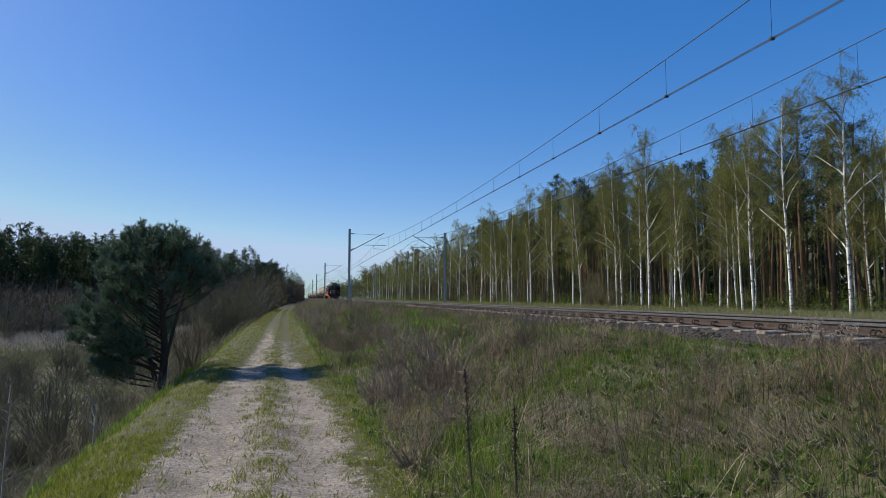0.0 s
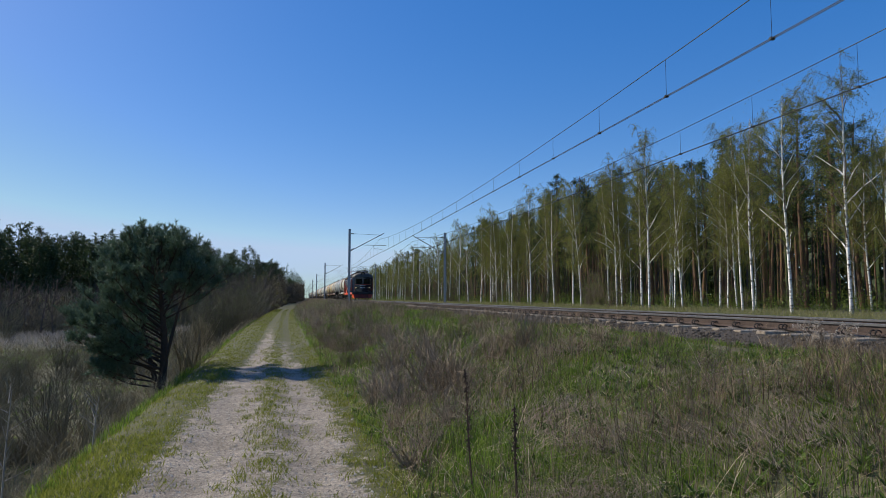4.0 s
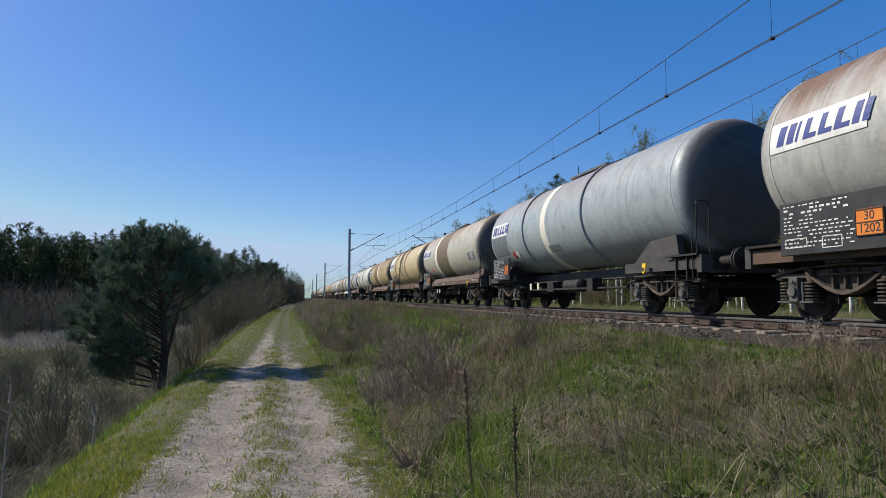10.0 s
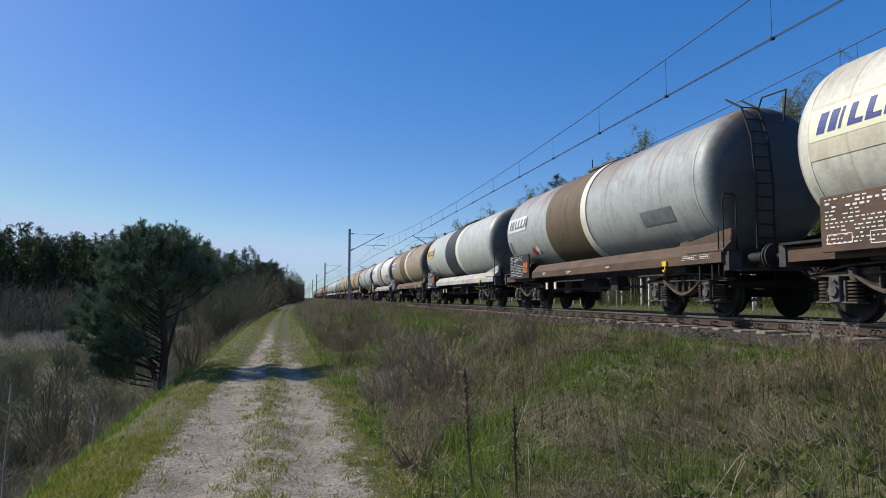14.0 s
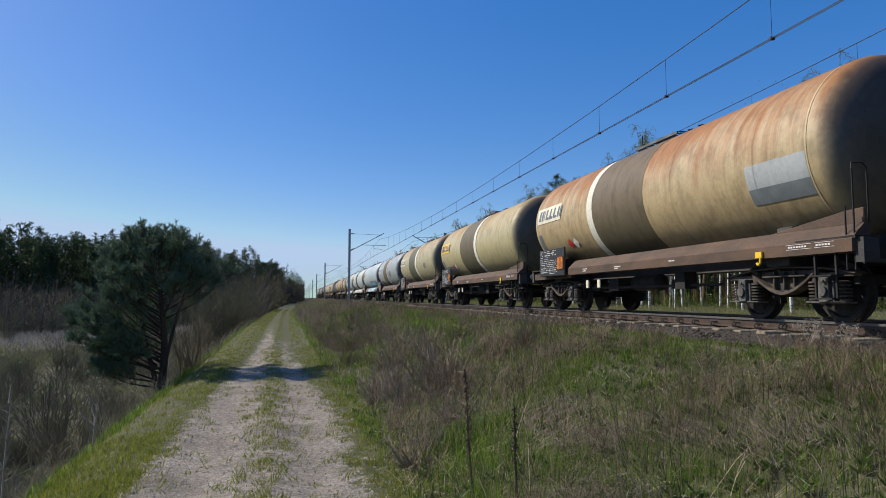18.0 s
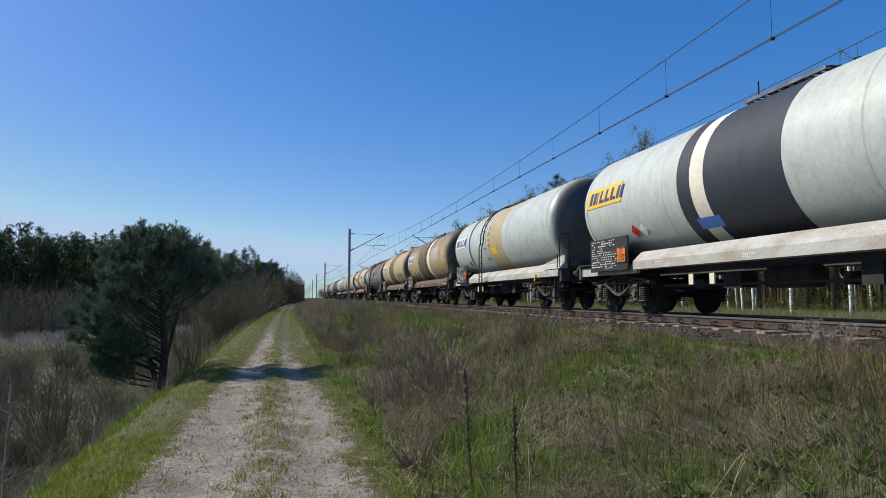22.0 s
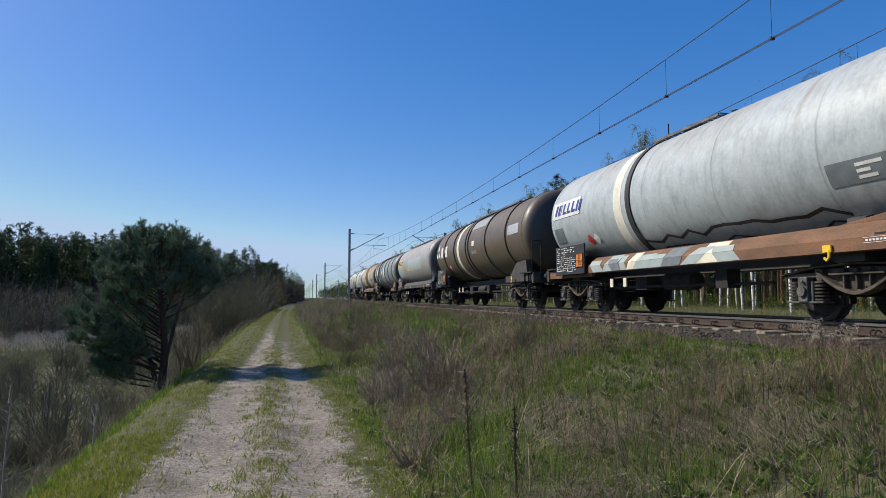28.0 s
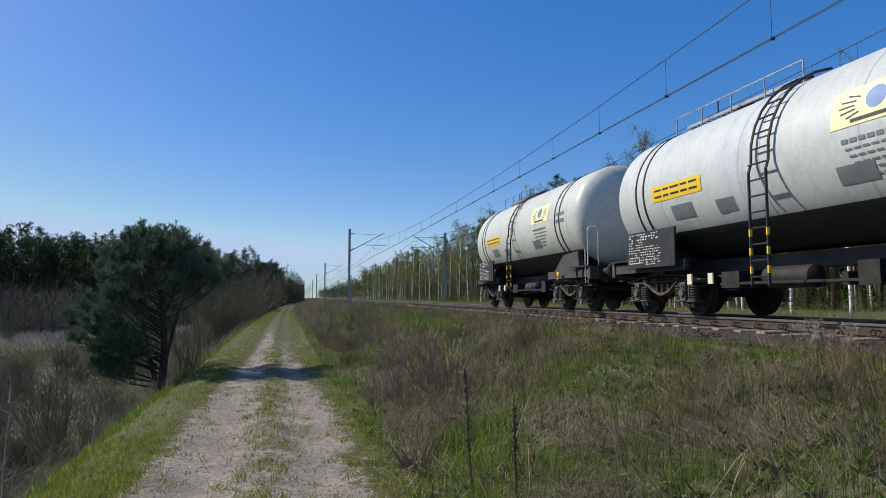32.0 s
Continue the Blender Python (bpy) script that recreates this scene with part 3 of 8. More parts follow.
def spring_mesh():
    bm = fresh()
    for k in range(6):
        lathe(bm, [(k * .052 - .02, .06), (k * .052 - .015, .10), (k * .052 + .008, .10), (k * .052 + .013, .06)], "z", 10)
    return mesh_of("coil_spring", bm, M["bogie"], smooth=50)


def bolster_mesh():
    bm = fresh()
    box(bm, (0, 0, .72), (1.9, .42, .22))
    return mesh_of("bolster", bm, M["iron"], bevel=0.01)


def headstock_mesh():
    bm = fresh()
    box(bm, (0, 0, .62), (1.9, .1, .14))
    return mesh_of("headstock", bm, M["iron"], bevel=0.01)


def brake_block_mesh():
    bm = fresh()
    prism(bm, [(-.035, .28), (.035, .26), (.05, .45), (.035, .62), (-.035, .62), (-.02, .45)], "x", -.06, .06)
    return mesh_of("brake_block", bm, M["iron"])


HEADSTOCK, BRAKE_BLOCK = headstock_mesh(), brake_block_mesh()
WHEELSET, SIDE_FRAME, AXLEBOX, SPRING, BOLSTER = wheelset_mesh(WHEEL_R), side_frame_mesh(), axlebox_mesh(), spring_mesh(), bolster_mesh()
wheel_runs = []                     # (wheelset, centre along the train, radius)


def bogie(wagon, y):
    """A two-axle bogie: part of the wagon, with its own pieces."""
    bg_ob = new("bogie", BOLSTER)
    bg_ob.parent, bg_ob.location = wagon, (0, y, 0)
    for s in (-1, 1):
        part("headstock", HEADSTOCK, None, bg_ob).location = (0, s * 1.3, 0)
        part("brake_block", BRAKE_BLOCK, None, bg_ob).location = (-.75, s * .40, 0)
        f = part("side_frame", SIDE_FRAME, None, bg_ob)
        f.location = (s * .98, 0, 0)
        for k in (-1, 1):
            a = part("axlebox", AXLEBOX, None, bg_ob)
            a.location = (s * 1.0, k * .9, WHEEL_R)
            if s > 0:
                a.rotation_euler = (0, 0, math.pi)
            for d in (-.26, .26):
                c = part("coil_spring", SPRING, None, bg_ob)
                c.location = (s * 1.03, k * .9 + d, .34)
    for k in (-1, 1):
        w = part("wheelset", WHEELSET, None, bg_ob)
        w.location = (0, k * .9, WHEEL_R)
        wheel_runs.append((w, y + k * .9, WHEEL_R))
    return bg_ob


def buffer_meshes():
    bm = fresh()
    rod(bm, (0, 0, 0), (0, -.38, 0), .095, 14)
    box(bm, (0, .0, 0), (.34, .03, .34))
    stem = mesh_of("buffer", bm, M["iron"], smooth=40)
    bm = fresh()
    lathe(bm, [(-.62, 0), (-.618, .12), (-.60, .225), (-.565, .225), (-.56, .06), (-.36, .06)], "y", 20)
    return stem, mesh_of("buffer_head", bm, M["iron"], smooth=40)


BUF_STEM, BUF_HEAD = buffer_meshes()


def coupling_mesh():
    bm = fresh()
    box(bm, (0, -.2, 0), (.08, .4, .12))
    for s in (-.05, .05):
        pipe(bm, [(s, -.30, .02), (s, -.55, -.12), (s, -.62, -.2)], .022, 6)
    pipe(bm, [(.25, .05, -.1), (.24, -.25, -.35), (.22, -.55, -.3)], .025, 6)
    return mesh_of("coupling", bm, M["iron"])


COUPLING = coupling_mesh()


def text_mesh(txt, size, mat):
    """Raised lettering, centred, in the local XY plane."""
    cu = bpy.data.curves.new("text", 'FONT')
    cu.body, cu.size, cu.align_x, cu.align_y = txt, size, 'CENTER', 'CENTER'
    cu.extrude = 0.001
    ob = bpy.data.objects.new("text", cu)
    scene.collection.objects.link(ob)
    me = bpy.data.meshes.new_from_object(ob.evaluated_get(bpy.context.evaluated_depsgraph_get()))
    bpy.data.objects.remove(ob)
    me.materials.clear()
    me.materials.append(mat)
    return me


def facing_left(x, y, z):
    """Lays the XY plane on a wall that faces -X: the text reads from +Y to -Y."""
    return Matrix.Translation((x, y, z)) @ Matrix(((0, 0, -1), (-1, 0, 0), (0, 1, 0))).to_4x4()


HAZ_A, HAZ_B = text_mesh("30", .17, M["black"]), text_mesh("1202", .17, M["black"])


def bars_mesh(name, rows, mat):
    """Plain bars of writing, in the local XY plane: rows of (x, y, width, height)."""
    bm = fresh()
    for x, y, w, h in rows:
        box(bm, (x, y, 0.001), (w, h, .002))
    return mesh_of(name, bm, mat)


rr = random.Random(3)
board_rows = []
for k in range(12):
    x, stop = -.86, (-.28 if k in (3, 4) else .36)
    while x < stop:
        w = rr.uniform(.03, .11)
        if rr.random() < .72:
            board_rows.append((x + w / 2, .34 - k * .056, w * .8, .019 if k not in (1, 2) else .03))
        x += w + .022
for x0, y0, w, h in ((-.62, -.22, .42, .13), (.05, -.24, .34, .16)):
    board_rows += [(x0, y0 + h / 2, w, .012), (x0, y0 - h / 2, w, .012), (x0 - w / 2, y0, .012, h), (x0 + w / 2, y0, .012, h)]
BOARD_BARS = bars_mesh("writing", board_rows, M["white"])
PLATE_BM = fresh()
box(PLATE_BM, (0, 0, 0), (.44, .36, .012))
HAZ_PLATE = mesh_of("hazard_plate", PLATE_BM, [M["orange"]])
bm = fresh()
box(bm, (0, 0, .004), (.40, .012, .008))
for s in (-1, 1):
    box(bm, (0, s * .17, .004), (.44, .012, .008))
    box(bm, (s * .213, 0, .004), (.012, .36, .008))
HAZ_EDGE = mesh_of("plate_border", bm, M["black"])


class Tank:
    """Tank shell geometry of one wagon: v runs from 0 at the rear end to 1 at the front end."""
    def __init__(self, half, r, zc):
        self.half, self.r, self.zc = half, r, zc

    def y(self, v):
        return self.half - 2 * self.half * v

    def shell(self):
        bm = fresh()
        cap, n = .60, 10
        curve = [(cap * (1 - math.cos(math.pi / 2 * k / n)), self.r * (1 - math.cos(math.pi / 2 * k / n) ** 2.6) ** (1 / 2.6)) for k in range(n + 1)]
        prof = [(-self.half + u, r) for u, r in curve] + [(self.half - u, r) for u, r in curve[::-1]]
        lathe(bm, prof, "y", 64, (0, 0, self.zc))
        return bm

    def ring(self, v0, v1, lift=.004):
        bm = fresh()
        lathe(bm, [(self.y(v0), self.r - .01), (self.y(v0), self.r + lift), (self.y(v1), self.r + lift), (self.y(v1), self.r - .01)], "y", 56, (0, 0, self.zc))
        return bm

    def spot(self, y, h, lift):
        """A place on the lit side, h metres round the shell above its middle line."""
        a = h / self.r
        return Vector((-(self.r + lift) * math.cos(a), y, self.zc + (self.r + lift) * math.sin(a)))

    def patch(self, bm, y0, y1, h0, h1, slant=0.0, lift=.006, rows=10):
        """A painted patch; slant leans it like an italic letter."""
        prev = None
        for k in range(rows + 1):
            t = k / rows
            h = h0 + (h1 - h0) * t
            row = [bm.verts.new(self.spot(y0 - slant * t, h, lift)), bm.verts.new(self.spot(y1 - slant * t, h, lift))]
            if prev:
                bm.faces.new((prev[0], prev[1], row[1], row[0]))
            prev = row

    def blob(self, bm, pts, lift=.007):
        """A free outline of (y, h) laid on the shell."""
        c = bm.verts.new(self.spot(sum(p[0] for p in pts) / len(pts), sum(p[1] for p in pts) / len(pts), lift))
        ring = [bm.verts.new(self.spot(p[0], p[1], lift)) for p in pts]
        for a, b in zip(ring, ring[1:] + ring[:1]):
            bm.faces.new((c, a, b))


def stroke(t, bm, pts, width, lift=.008):
    """A painted line over the shell."""
    for (ya, ha), (yb, hb) in zip(pts, pts[1:]):
        d = math.hypot(yb - ya, hb - ha) or 1
        ny, nh = -(hb - ha) / d * width / 2, (yb - ya) / d * width / 2
        ey, eh = (yb - ya) / d * width * .4, (hb - ha) / d * width * .4
        t.blob(bm, [(ya - ey + ny, ha - eh + nh), (yb + ey + ny, hb + eh + nh), (yb + ey - ny, hb + eh - nh), (ya - ey - ny, ha - eh - nh)], lift)


def name_board(t, root, y0, style):
    """The owner's sign: a plate with slanted bars in its colours, 1.75 m wide."""
    h = .20
    w = 1.80
    cols = {"white": ("white", "navy_ink"), "yellow": ("yellow", "navy_ink"), "grey": ("white", "grey_panel"), "cream": ("cream", "grey_panel"), "split": ("white", "navy_ink"), "pale": ("pale_sign", "navy_ink")}[style]
    bm = fresh()
    t.patch(bm, y0, y0 - w, h - .23, h + .25, 0, .012)
    sign = part("owner_sign", bm, M[cols[0]], root, smooth=60)
    bm = fresh()
    y = y0 - .14
    for k, wd in enumerate((.34, .11, .24, .24, .26, .28)):
        t.patch(bm, y, y - wd * .42, h - .14, h + .16, .08, .017, 3)
        if k in (0, 5):
            t.patch(bm, y - wd * .6, y - wd, h - .14, h + .16, .08, .017, 3)
        if k in (2, 3, 4):
            t.patch(bm, y, y - wd, h - .14, h - .07, .02, .017, 2)
        y -= wd + .045
    tagged(part("writing", bm, M[cols[1]], sign), kind="stuff")


def wagon(spec):
    """A bogie tank wagon built from its description."""
    L = spec["L"]
    root = thing("tank_wagon", spec["label"], "tank wagon", "wagons of the tank train")
    end = L / 2
    body = end - .62
    t = Tank(body - .20, spec.get("r", 1.42), spec.get("top_z", 4.07) - spec.get("r", 1.42))
    fp = spec["frame"]
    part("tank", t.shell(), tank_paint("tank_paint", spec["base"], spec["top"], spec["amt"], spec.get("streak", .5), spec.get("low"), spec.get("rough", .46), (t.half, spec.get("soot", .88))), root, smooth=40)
    for v0, v1, c, *lift in spec["bands"]:
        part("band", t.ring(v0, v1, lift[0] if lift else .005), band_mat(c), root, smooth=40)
    for v in spec.get("ribs", ()):
        w = .035 / t.half
        part("rib", t.ring(v - w, v + w, .05), tank_paint("rib_paint", spec["base"], spec["top"], spec["amt"]) if spec.get("rib_same") else band_mat(tuple(k * .5 for k in spec["base"])), root, smooth=40)
    if spec.get("soot", .88):
        for s in (0, 1):
            e = .60 / (2 * t.half)
            part("weld_seam", t.ring(e - .0012 if s == 0 else 1 - e - .0012, e + .0012 if s == 0 else 1 - e + .0012, .007), band_mat(tuple(min(.8, k * 1.12) for k in spec["base"])), root, smooth=40)
    # underframe
    bm = fresh()
    box(bm, (0, 0, 1.02), (.55, 2 * body, .26))
    for s in (-1, 1):
        box(bm, (0, s * (body - .06), 1.02), (2.6, .14, .34))
        box(bm, (0, s * (end - 2.4), .98), (2.3, .5, .22))
    part("centre_frame", bm, FR_DARK, root)
    for s in (-1, 1):
        bm = fresh()
        box(bm, (0, s * (body - .62), 1.20), (2.7, 1.1, .04))
        part("end_platform", bm, M["iron"], root)
        bm = fresh()
        a = s * (end - 2.4)
        prism(bm, [(-1.05, 1.14), (1.05, 1.14), (1.0, 1.5), (.85, t.zc - t.r * .78), (-.85, t.zc - t.r * .78), (-1.0, 1.5)], "y", a - .16, a + .16)
        part("saddle", bm, FR_DARK, root)
        for sx in (-1, 1):
            bf = part("buffer", BUF_STEM, None, root)
            bf.matrix_local = pose(sx * .875, s * body, 1.06, 0, 0, 0 if s < 0 else 180)
            part("buffer_head", BUF_HEAD, None, bf)
        cp = part("coupling", COUPLING, None, root)
        cp.matrix_local = pose(0, s * body, 1.0, 0, 0, 0 if s < 0 else 180)
        bogie(root, s * (end - 2.4))
    for sx in (-1, 1):
        if spec.get("sill", 1):
            bm = fresh()
            q = [(sx * 1.36, 1.0), (sx * 1.36, 1.18), (sx * 1.14, 1.40), (sx * 1.05, 1.40), (sx * 1.05, 1.0)]
            prism(bm, q, "y", -(body - .12), end - 3.62)
            if spec.get("beam"):
                bm.free()
                bm = fresh()
                y0, y1 = -(body - .12), end - 3.3
                box(bm, (sx * 1.30, (y0 + y1) / 2, 1.18), (.06, y1 - y0, .36))
                box(bm, (sx * 1.22, (y0 + y1) / 2, 1.372), (.30, y1 - y0, .024))
                box(bm, (sx * 1.24, (y0 + y1) / 2, 1.00), (.22, y1 - y0, .024))
                for k in range(int((y1 - y0) / .30)):
                    rod(bm, (sx * 1.33, y0 + .15 + k * .30, 1.325), (sx * 1.345, y0 + .15 + k * .30, 1.325), .022, 6)
            part("side_sill", bm, fp, root)
            # gusset that rises to the headstock, with a tie-down hook
            bm = fresh()
            b0 = -(body - .12)
            prism(bm, [(b0 + 1.9, 1.395), (b0 + .35, 1.60), (b0 + .02, 1.62), (b0 + .02, 1.395)], "x", sx * 1.09 - .035, sx * 1.09 + .035)
            part("end_gusset", bm, fp, root, bevel=.01)
        for s in ((1,) if spec.get("sill", 1) else (-1, 1)):
            bm = fresh()
            box(bm, (sx * 1.22, s * (end - 2.15), 1.03), (.10, 2.9, .22))
            if s < 0:
                prism(bm, [(-(end - 3.3), 1.14), (-(end - 2.6), 1.60), (-(end - 1.6), 1.66), (-(end - 1.5), 1.14)], "x", sx * 1.12 - .07, sx * 1.12 + .07)
            part("end_sill", bm, fp, root)
        if spec.get("sill", 1) and sx < 0:
            bm = fresh()
            xs = -1.3635 if not spec.get("beam") else -1.334
            for y, z, w in ((end - 4.6, 1.12, .30), (end - 4.6, 1.07, .24), (.6, 1.10, .34), (.6, 1.06, .22), (-(end - 5.2), 1.11, .26), (-(end - 1.9), 1.13, .42), (-(end - 1.35), 1.13, .30)):
                for k in range(int(w / .055)):
                    box(bm, (xs, y - k * .055, z), (.003, .038, .026))
            for y, w in ((-(end - 1.9) - .19, .50), (-(end - 1.35) - .13, .36)):
                for dz in (-.035, .035):
                    box(bm, (xs, y, 1.13 + dz), (.003, w, .006))
            tagged(part("writing", bm, M["white"], root), kind="stuff")
        bm = fresh()
        yk = -(end - 2.5)
        box(bm, (sx * 1.385, yk + .04, 1.06), (.03, .15, .10))
        pipe(bm, [(sx * 1.39, yk, 1.04), (sx * 1.40, yk, .93), (sx * 1.40, yk + .04, .89), (sx * 1.40, yk + .08, .93)], .02, 6)
        part("tie_down_hook", bm, M["yellow"], root)
    # data board with the hazard plate
    bx = part("data_board", fresh_board(), fp if spec.get("board") else M["black"], root, bevel=.01)
    yb = end - 2.55
    bx.location = (-1.40, yb, 1.40)
    wr = tagged(part("writing", BOARD_BARS, None, bx), kind="stuff")
    wr.matrix_local = facing_left(-.028, .0, 0)
    if spec.get("haz", 1):
        hz = part("hazard_plate", HAZ_PLATE, None, bx, "orange hazard plate")
        hz.matrix_local = facing_left(-.036, -.68, -.04)
        for me, dz in ((HAZ_A, .085), (HAZ_B, -.085)):
            tx = part("lettering", me, None, bx)
            tx.matrix_local = facing_left(-.044, -.68, -.04 + dz)
        ed = part("plate_border", HAZ_EDGE, None, bx)
        ed.matrix_local = facing_left(-.042, -.68, -.04)
    # warning diamonds
    for dy, mat, w in ((2.7, "red", .17), (3.05, "white", .17)) if spec.get("haz", 1) else ():
        bm = fresh()
        y, h = t.half - dy, -.80
        t.blob(bm, [(y - w, h), (y, h + w), (y + w, h), (y, h - w)], .018)
        part("warning_diamond", bm, M[mat], root, "%s warning diamond" % mat)
    if spec.get("sign"):
        name_board(t, root, t.half - .64, spec["sign"])
    for v0, v1, h0, h1, mat in spec.get("panels", ()):
        bm = fresh()
        keep = t.half - .62                     # panels end where the dished ends begin
        t.patch(bm, min(t.y(v0), keep), max(t.y(v1), -keep), h0, h1, 0, .0075)
        pn = part("painted_panel", bm, M[mat] if isinstance(mat, str) else band_mat(mat), root, smooth=60)
        if (v0, v1) == (.86, .95):
            bm = fresh()
            for k, w in enumerate((.30, .22, .42)):
                t.patch(bm, t.y(v0) - .5, t.y(v0) - .5 - w, h0 + .06 + .09 * k, h0 + .11 + .09 * k, 0, .012, 1)
            tagged(part("writing", bm, M["white"], pn), kind="stuff")
    # top walkway with its rails
    va, vb = spec.get("walkway", (.40, .55))
    ya, yb2 = t.y(va), t.y(vb)
    ztop = t.zc + t.r
    bm = fresh()
    n_slat = max(6, int(abs(ya - yb2) / .16))
    for sx in (-.36, .36):
        box(bm, (sx, (ya + yb2) / 2, ztop + .055), (.04, abs(ya - yb2), .06))
    for k in range(n_slat + 1):
        box(bm, (0, ya + (yb2 - ya) * k / n_slat, ztop + .075), (.70, .05, .022))
    for k in range(4):
        box(bm, (0, ya + (yb2 - ya) * k / 3, ztop + .0), (.6, .05, .09))
    part("walkway", bm, M["steel"] if spec.get("white_rails") else M["walk_steel"], root)
    for d in (.75, 1.15):
        bm = fresh()
        yv = (ya + yb2) / 2 - d
        rod(bm, (.12, yv, ztop - .05), (.12, yv, ztop + .20), .05, 8)
        rod(bm, (.02, yv, ztop + .17), (.24, yv, ztop + .17), .02, 6)
        part("valve", bm, M["iron"], root)
    bm = fresh()
    rod(bm, (-.36, (ya + yb2) / 2 + .6, ztop + .05), (-.36, (ya + yb2) / 2 + .6, ztop + .34), .014, 6)
    part("post", bm, M["iron"], root)
    bm = fresh()
    lathe(bm, [(0, 0), (0, .3), (.16, .3), (.2, .26), (.2, 0)], "z", 20, (0, (ya + yb2) / 2, ztop - .05))
    part("hatch", bm, M["iron"], root, smooth=40)
    if spec.get("ladder"):
        yl = t.y(spec["ladder"])
        bm = fresh()
        for d in (-.2, .2):
            pts = [(-1.56, yl + d, .55), (-1.56, yl + d, 2.4)]
            for k in range(1, 9):
                a = radians(-15 + k * 12)
                pts.append((-(t.r + .08) * math.cos(a), yl + d, t.zc + (t.r + .08) * math.sin(a)))
            pipe(bm, pts, .024, 6)
        for k in range(15):
            z = .7 + k * .26
            if z < t.zc:
                x = -1.56
            else:
                x = -math.sqrt(max(.1, (t.r + .08) ** 2 - (z - t.zc) ** 2))
            if z < 4.2:
                rod(bm, (x, yl - .2, z), (x, yl + .2, z), .016, 5)
        lad = part("ladder", bm, M["iron"] if not spec.get("white_rails") else M["black"], root)
        for d in (-.2, .2):
            for z in (.75, 1.05, 1.35) if not spec.get("sill", 1) else ():
                bm = fresh()
                rod(bm, (-1.56, yl + d, z), (-1.56, yl + d, z + .12), .028, 6)
                part("yellow_band", bm, M["yellow"], lad, "yellow band")
    # hand rails and ladder at the front platform
    rail_m = M["white"] if spec.get("white_rails") else M["iron"]
    for sx in (-1, 1):
        bm = fresh()
        y = -(body - .15)
        pipe(bm, [(sx * 1.28, y, .75), (sx * 1.28, y, 2.15), (sx * 1.22, y + .06, 2.25), (sx * 1.0, y + .1, 2.27), (sx * .93, y + .1, 2.2), (sx * .93, y + .1, 1.2)], .013, 6)
        pipe(bm, [(sx * 1.30, y + .12, 1.65), (sx * 1.30, y + .12, .75)], .013, 6)
        part("hand_rail", bm, rail_m, root)
        bm = fresh()
        for z in (.35, .68):
            box(bm, (sx * 1.3, y + .5, z), (.22, .4, .025))
        for d in (-.19, .19):
            box(bm, (sx * 1.3, y + .5 + d, .75), (.03, .03, .85))
        part("step", bm, M["iron"], root)
    if spec.get("end_ladder"):
        bm = fresh()
        yf = -(t.half + .10)
        bend = [(yf, 1.2), (yf - .02, 2.4), (yf + .06, 3.3), (yf + .30, ztop - .12), (yf + .75, ztop + .16)]
        for sx in (-.62, -.26):
            pipe(bm, [(sx, y, z) for y, z in bend], .02, 6)
        for k in range(11):
            z = 1.45 + k * .25
            y = next(p[0] + (q[0] - p[0]) * (z - p[1]) / (q[1] - p[1]) for p, q in zip(bend, bend[1:]) if z <= q[1])
            rod(bm, (-.62, y, z), (-.26, y, z), .013, 5)
        pipe(bm, [(.2, yf + .2, ztop - .4), (.2, yf + .1, ztop + .22), (.2, yf + .75, ztop + .26), (.2, yf + .9, ztop - .02)], .016, 6)
        tagged(part("end_ladder", bm, M["steel"] if spec["end_ladder"] == 1 else M["iron"], root), kind="stuff")
    # air reservoir and brake gear under the frame
    bm = fresh()
    lathe(bm, [(-.62, 0), (-.6, .1), (-.52, .19), (.52, .19), (.6, .1), (.62, 0)], "y", 20, (-.62, .3, .72))
    part("air_reservoir", bm, M["iron"], root, smooth=40)
    bm = fresh()
    pipe(bm, [(-.9, end - 4.2, .62), (-.9, -(end - 4.2), .62)], .03, 6)
    box(bm, (-.75, 1.5, .70), (.35, .5, .3))
    box(bm, (-.9, -1.6, .72), (.28, .35, .35))
    box(bm, (-.5, -.9, .66), (.5, .12, .2))
    box(bm, (-.6, 2.6, .64), (.5, .3, .18))
    part("brake_gear", bm, M["iron"], root)
    for dy in (1.5, 2.15):
        bm = fresh()
        box(bm, (-1.33, dy, .72), (.03, .14, .20))
        part("brake_plate", bm, M["cream"], root, "white changeover plate")
    if spec.get("extra"):
        spec["extra"](root, t, spec)
    return root


def fresh_board():
    bm = fresh()
    box(bm, (0, 0, 0), (.05, 1.90, .80))
    return bm


# -- painted marks of single wagons --
def fuel_mark(root, t, spec):
    """The large cream mark of the first wagon: a ring and two plain strokes."""
    bm = fresh()
    y0, h0 = t.y(.70), .05
    for k in range(20):
        a0, a1 = radians(-40 + k * 16), radians(-40 + (k + 1) * 16)
        if k < 20:
            t.blob(bm, [(y0 - .85 * math.cos(a0), h0 + .85 * math.sin(a0)), (y0 - .85 * math.cos(a1), h0 + .85 * math.sin(a1)), (y0 - .48 * math.cos(a1), h0 + .40 * math.sin(a1)), (y0 - .48 * math.cos(a0), h0 + .40 * math.sin(a0))], .009)
    for d in (1.10, 1.80):
        t.patch(bm, y0 - d, y0 - d - .46, -.80, .98, .18, .009, 10)
    part("painted_mark", bm, M["cream"], root, "large faded cream painted mark")
    graffiti(root, t, spec, 11, (.30, .62), (-1.45, -.75), ("white", "black", "grey_panel"))
    sill_graffiti(root, t, spec, 12, ("lilac", "grey_panel", "white"))


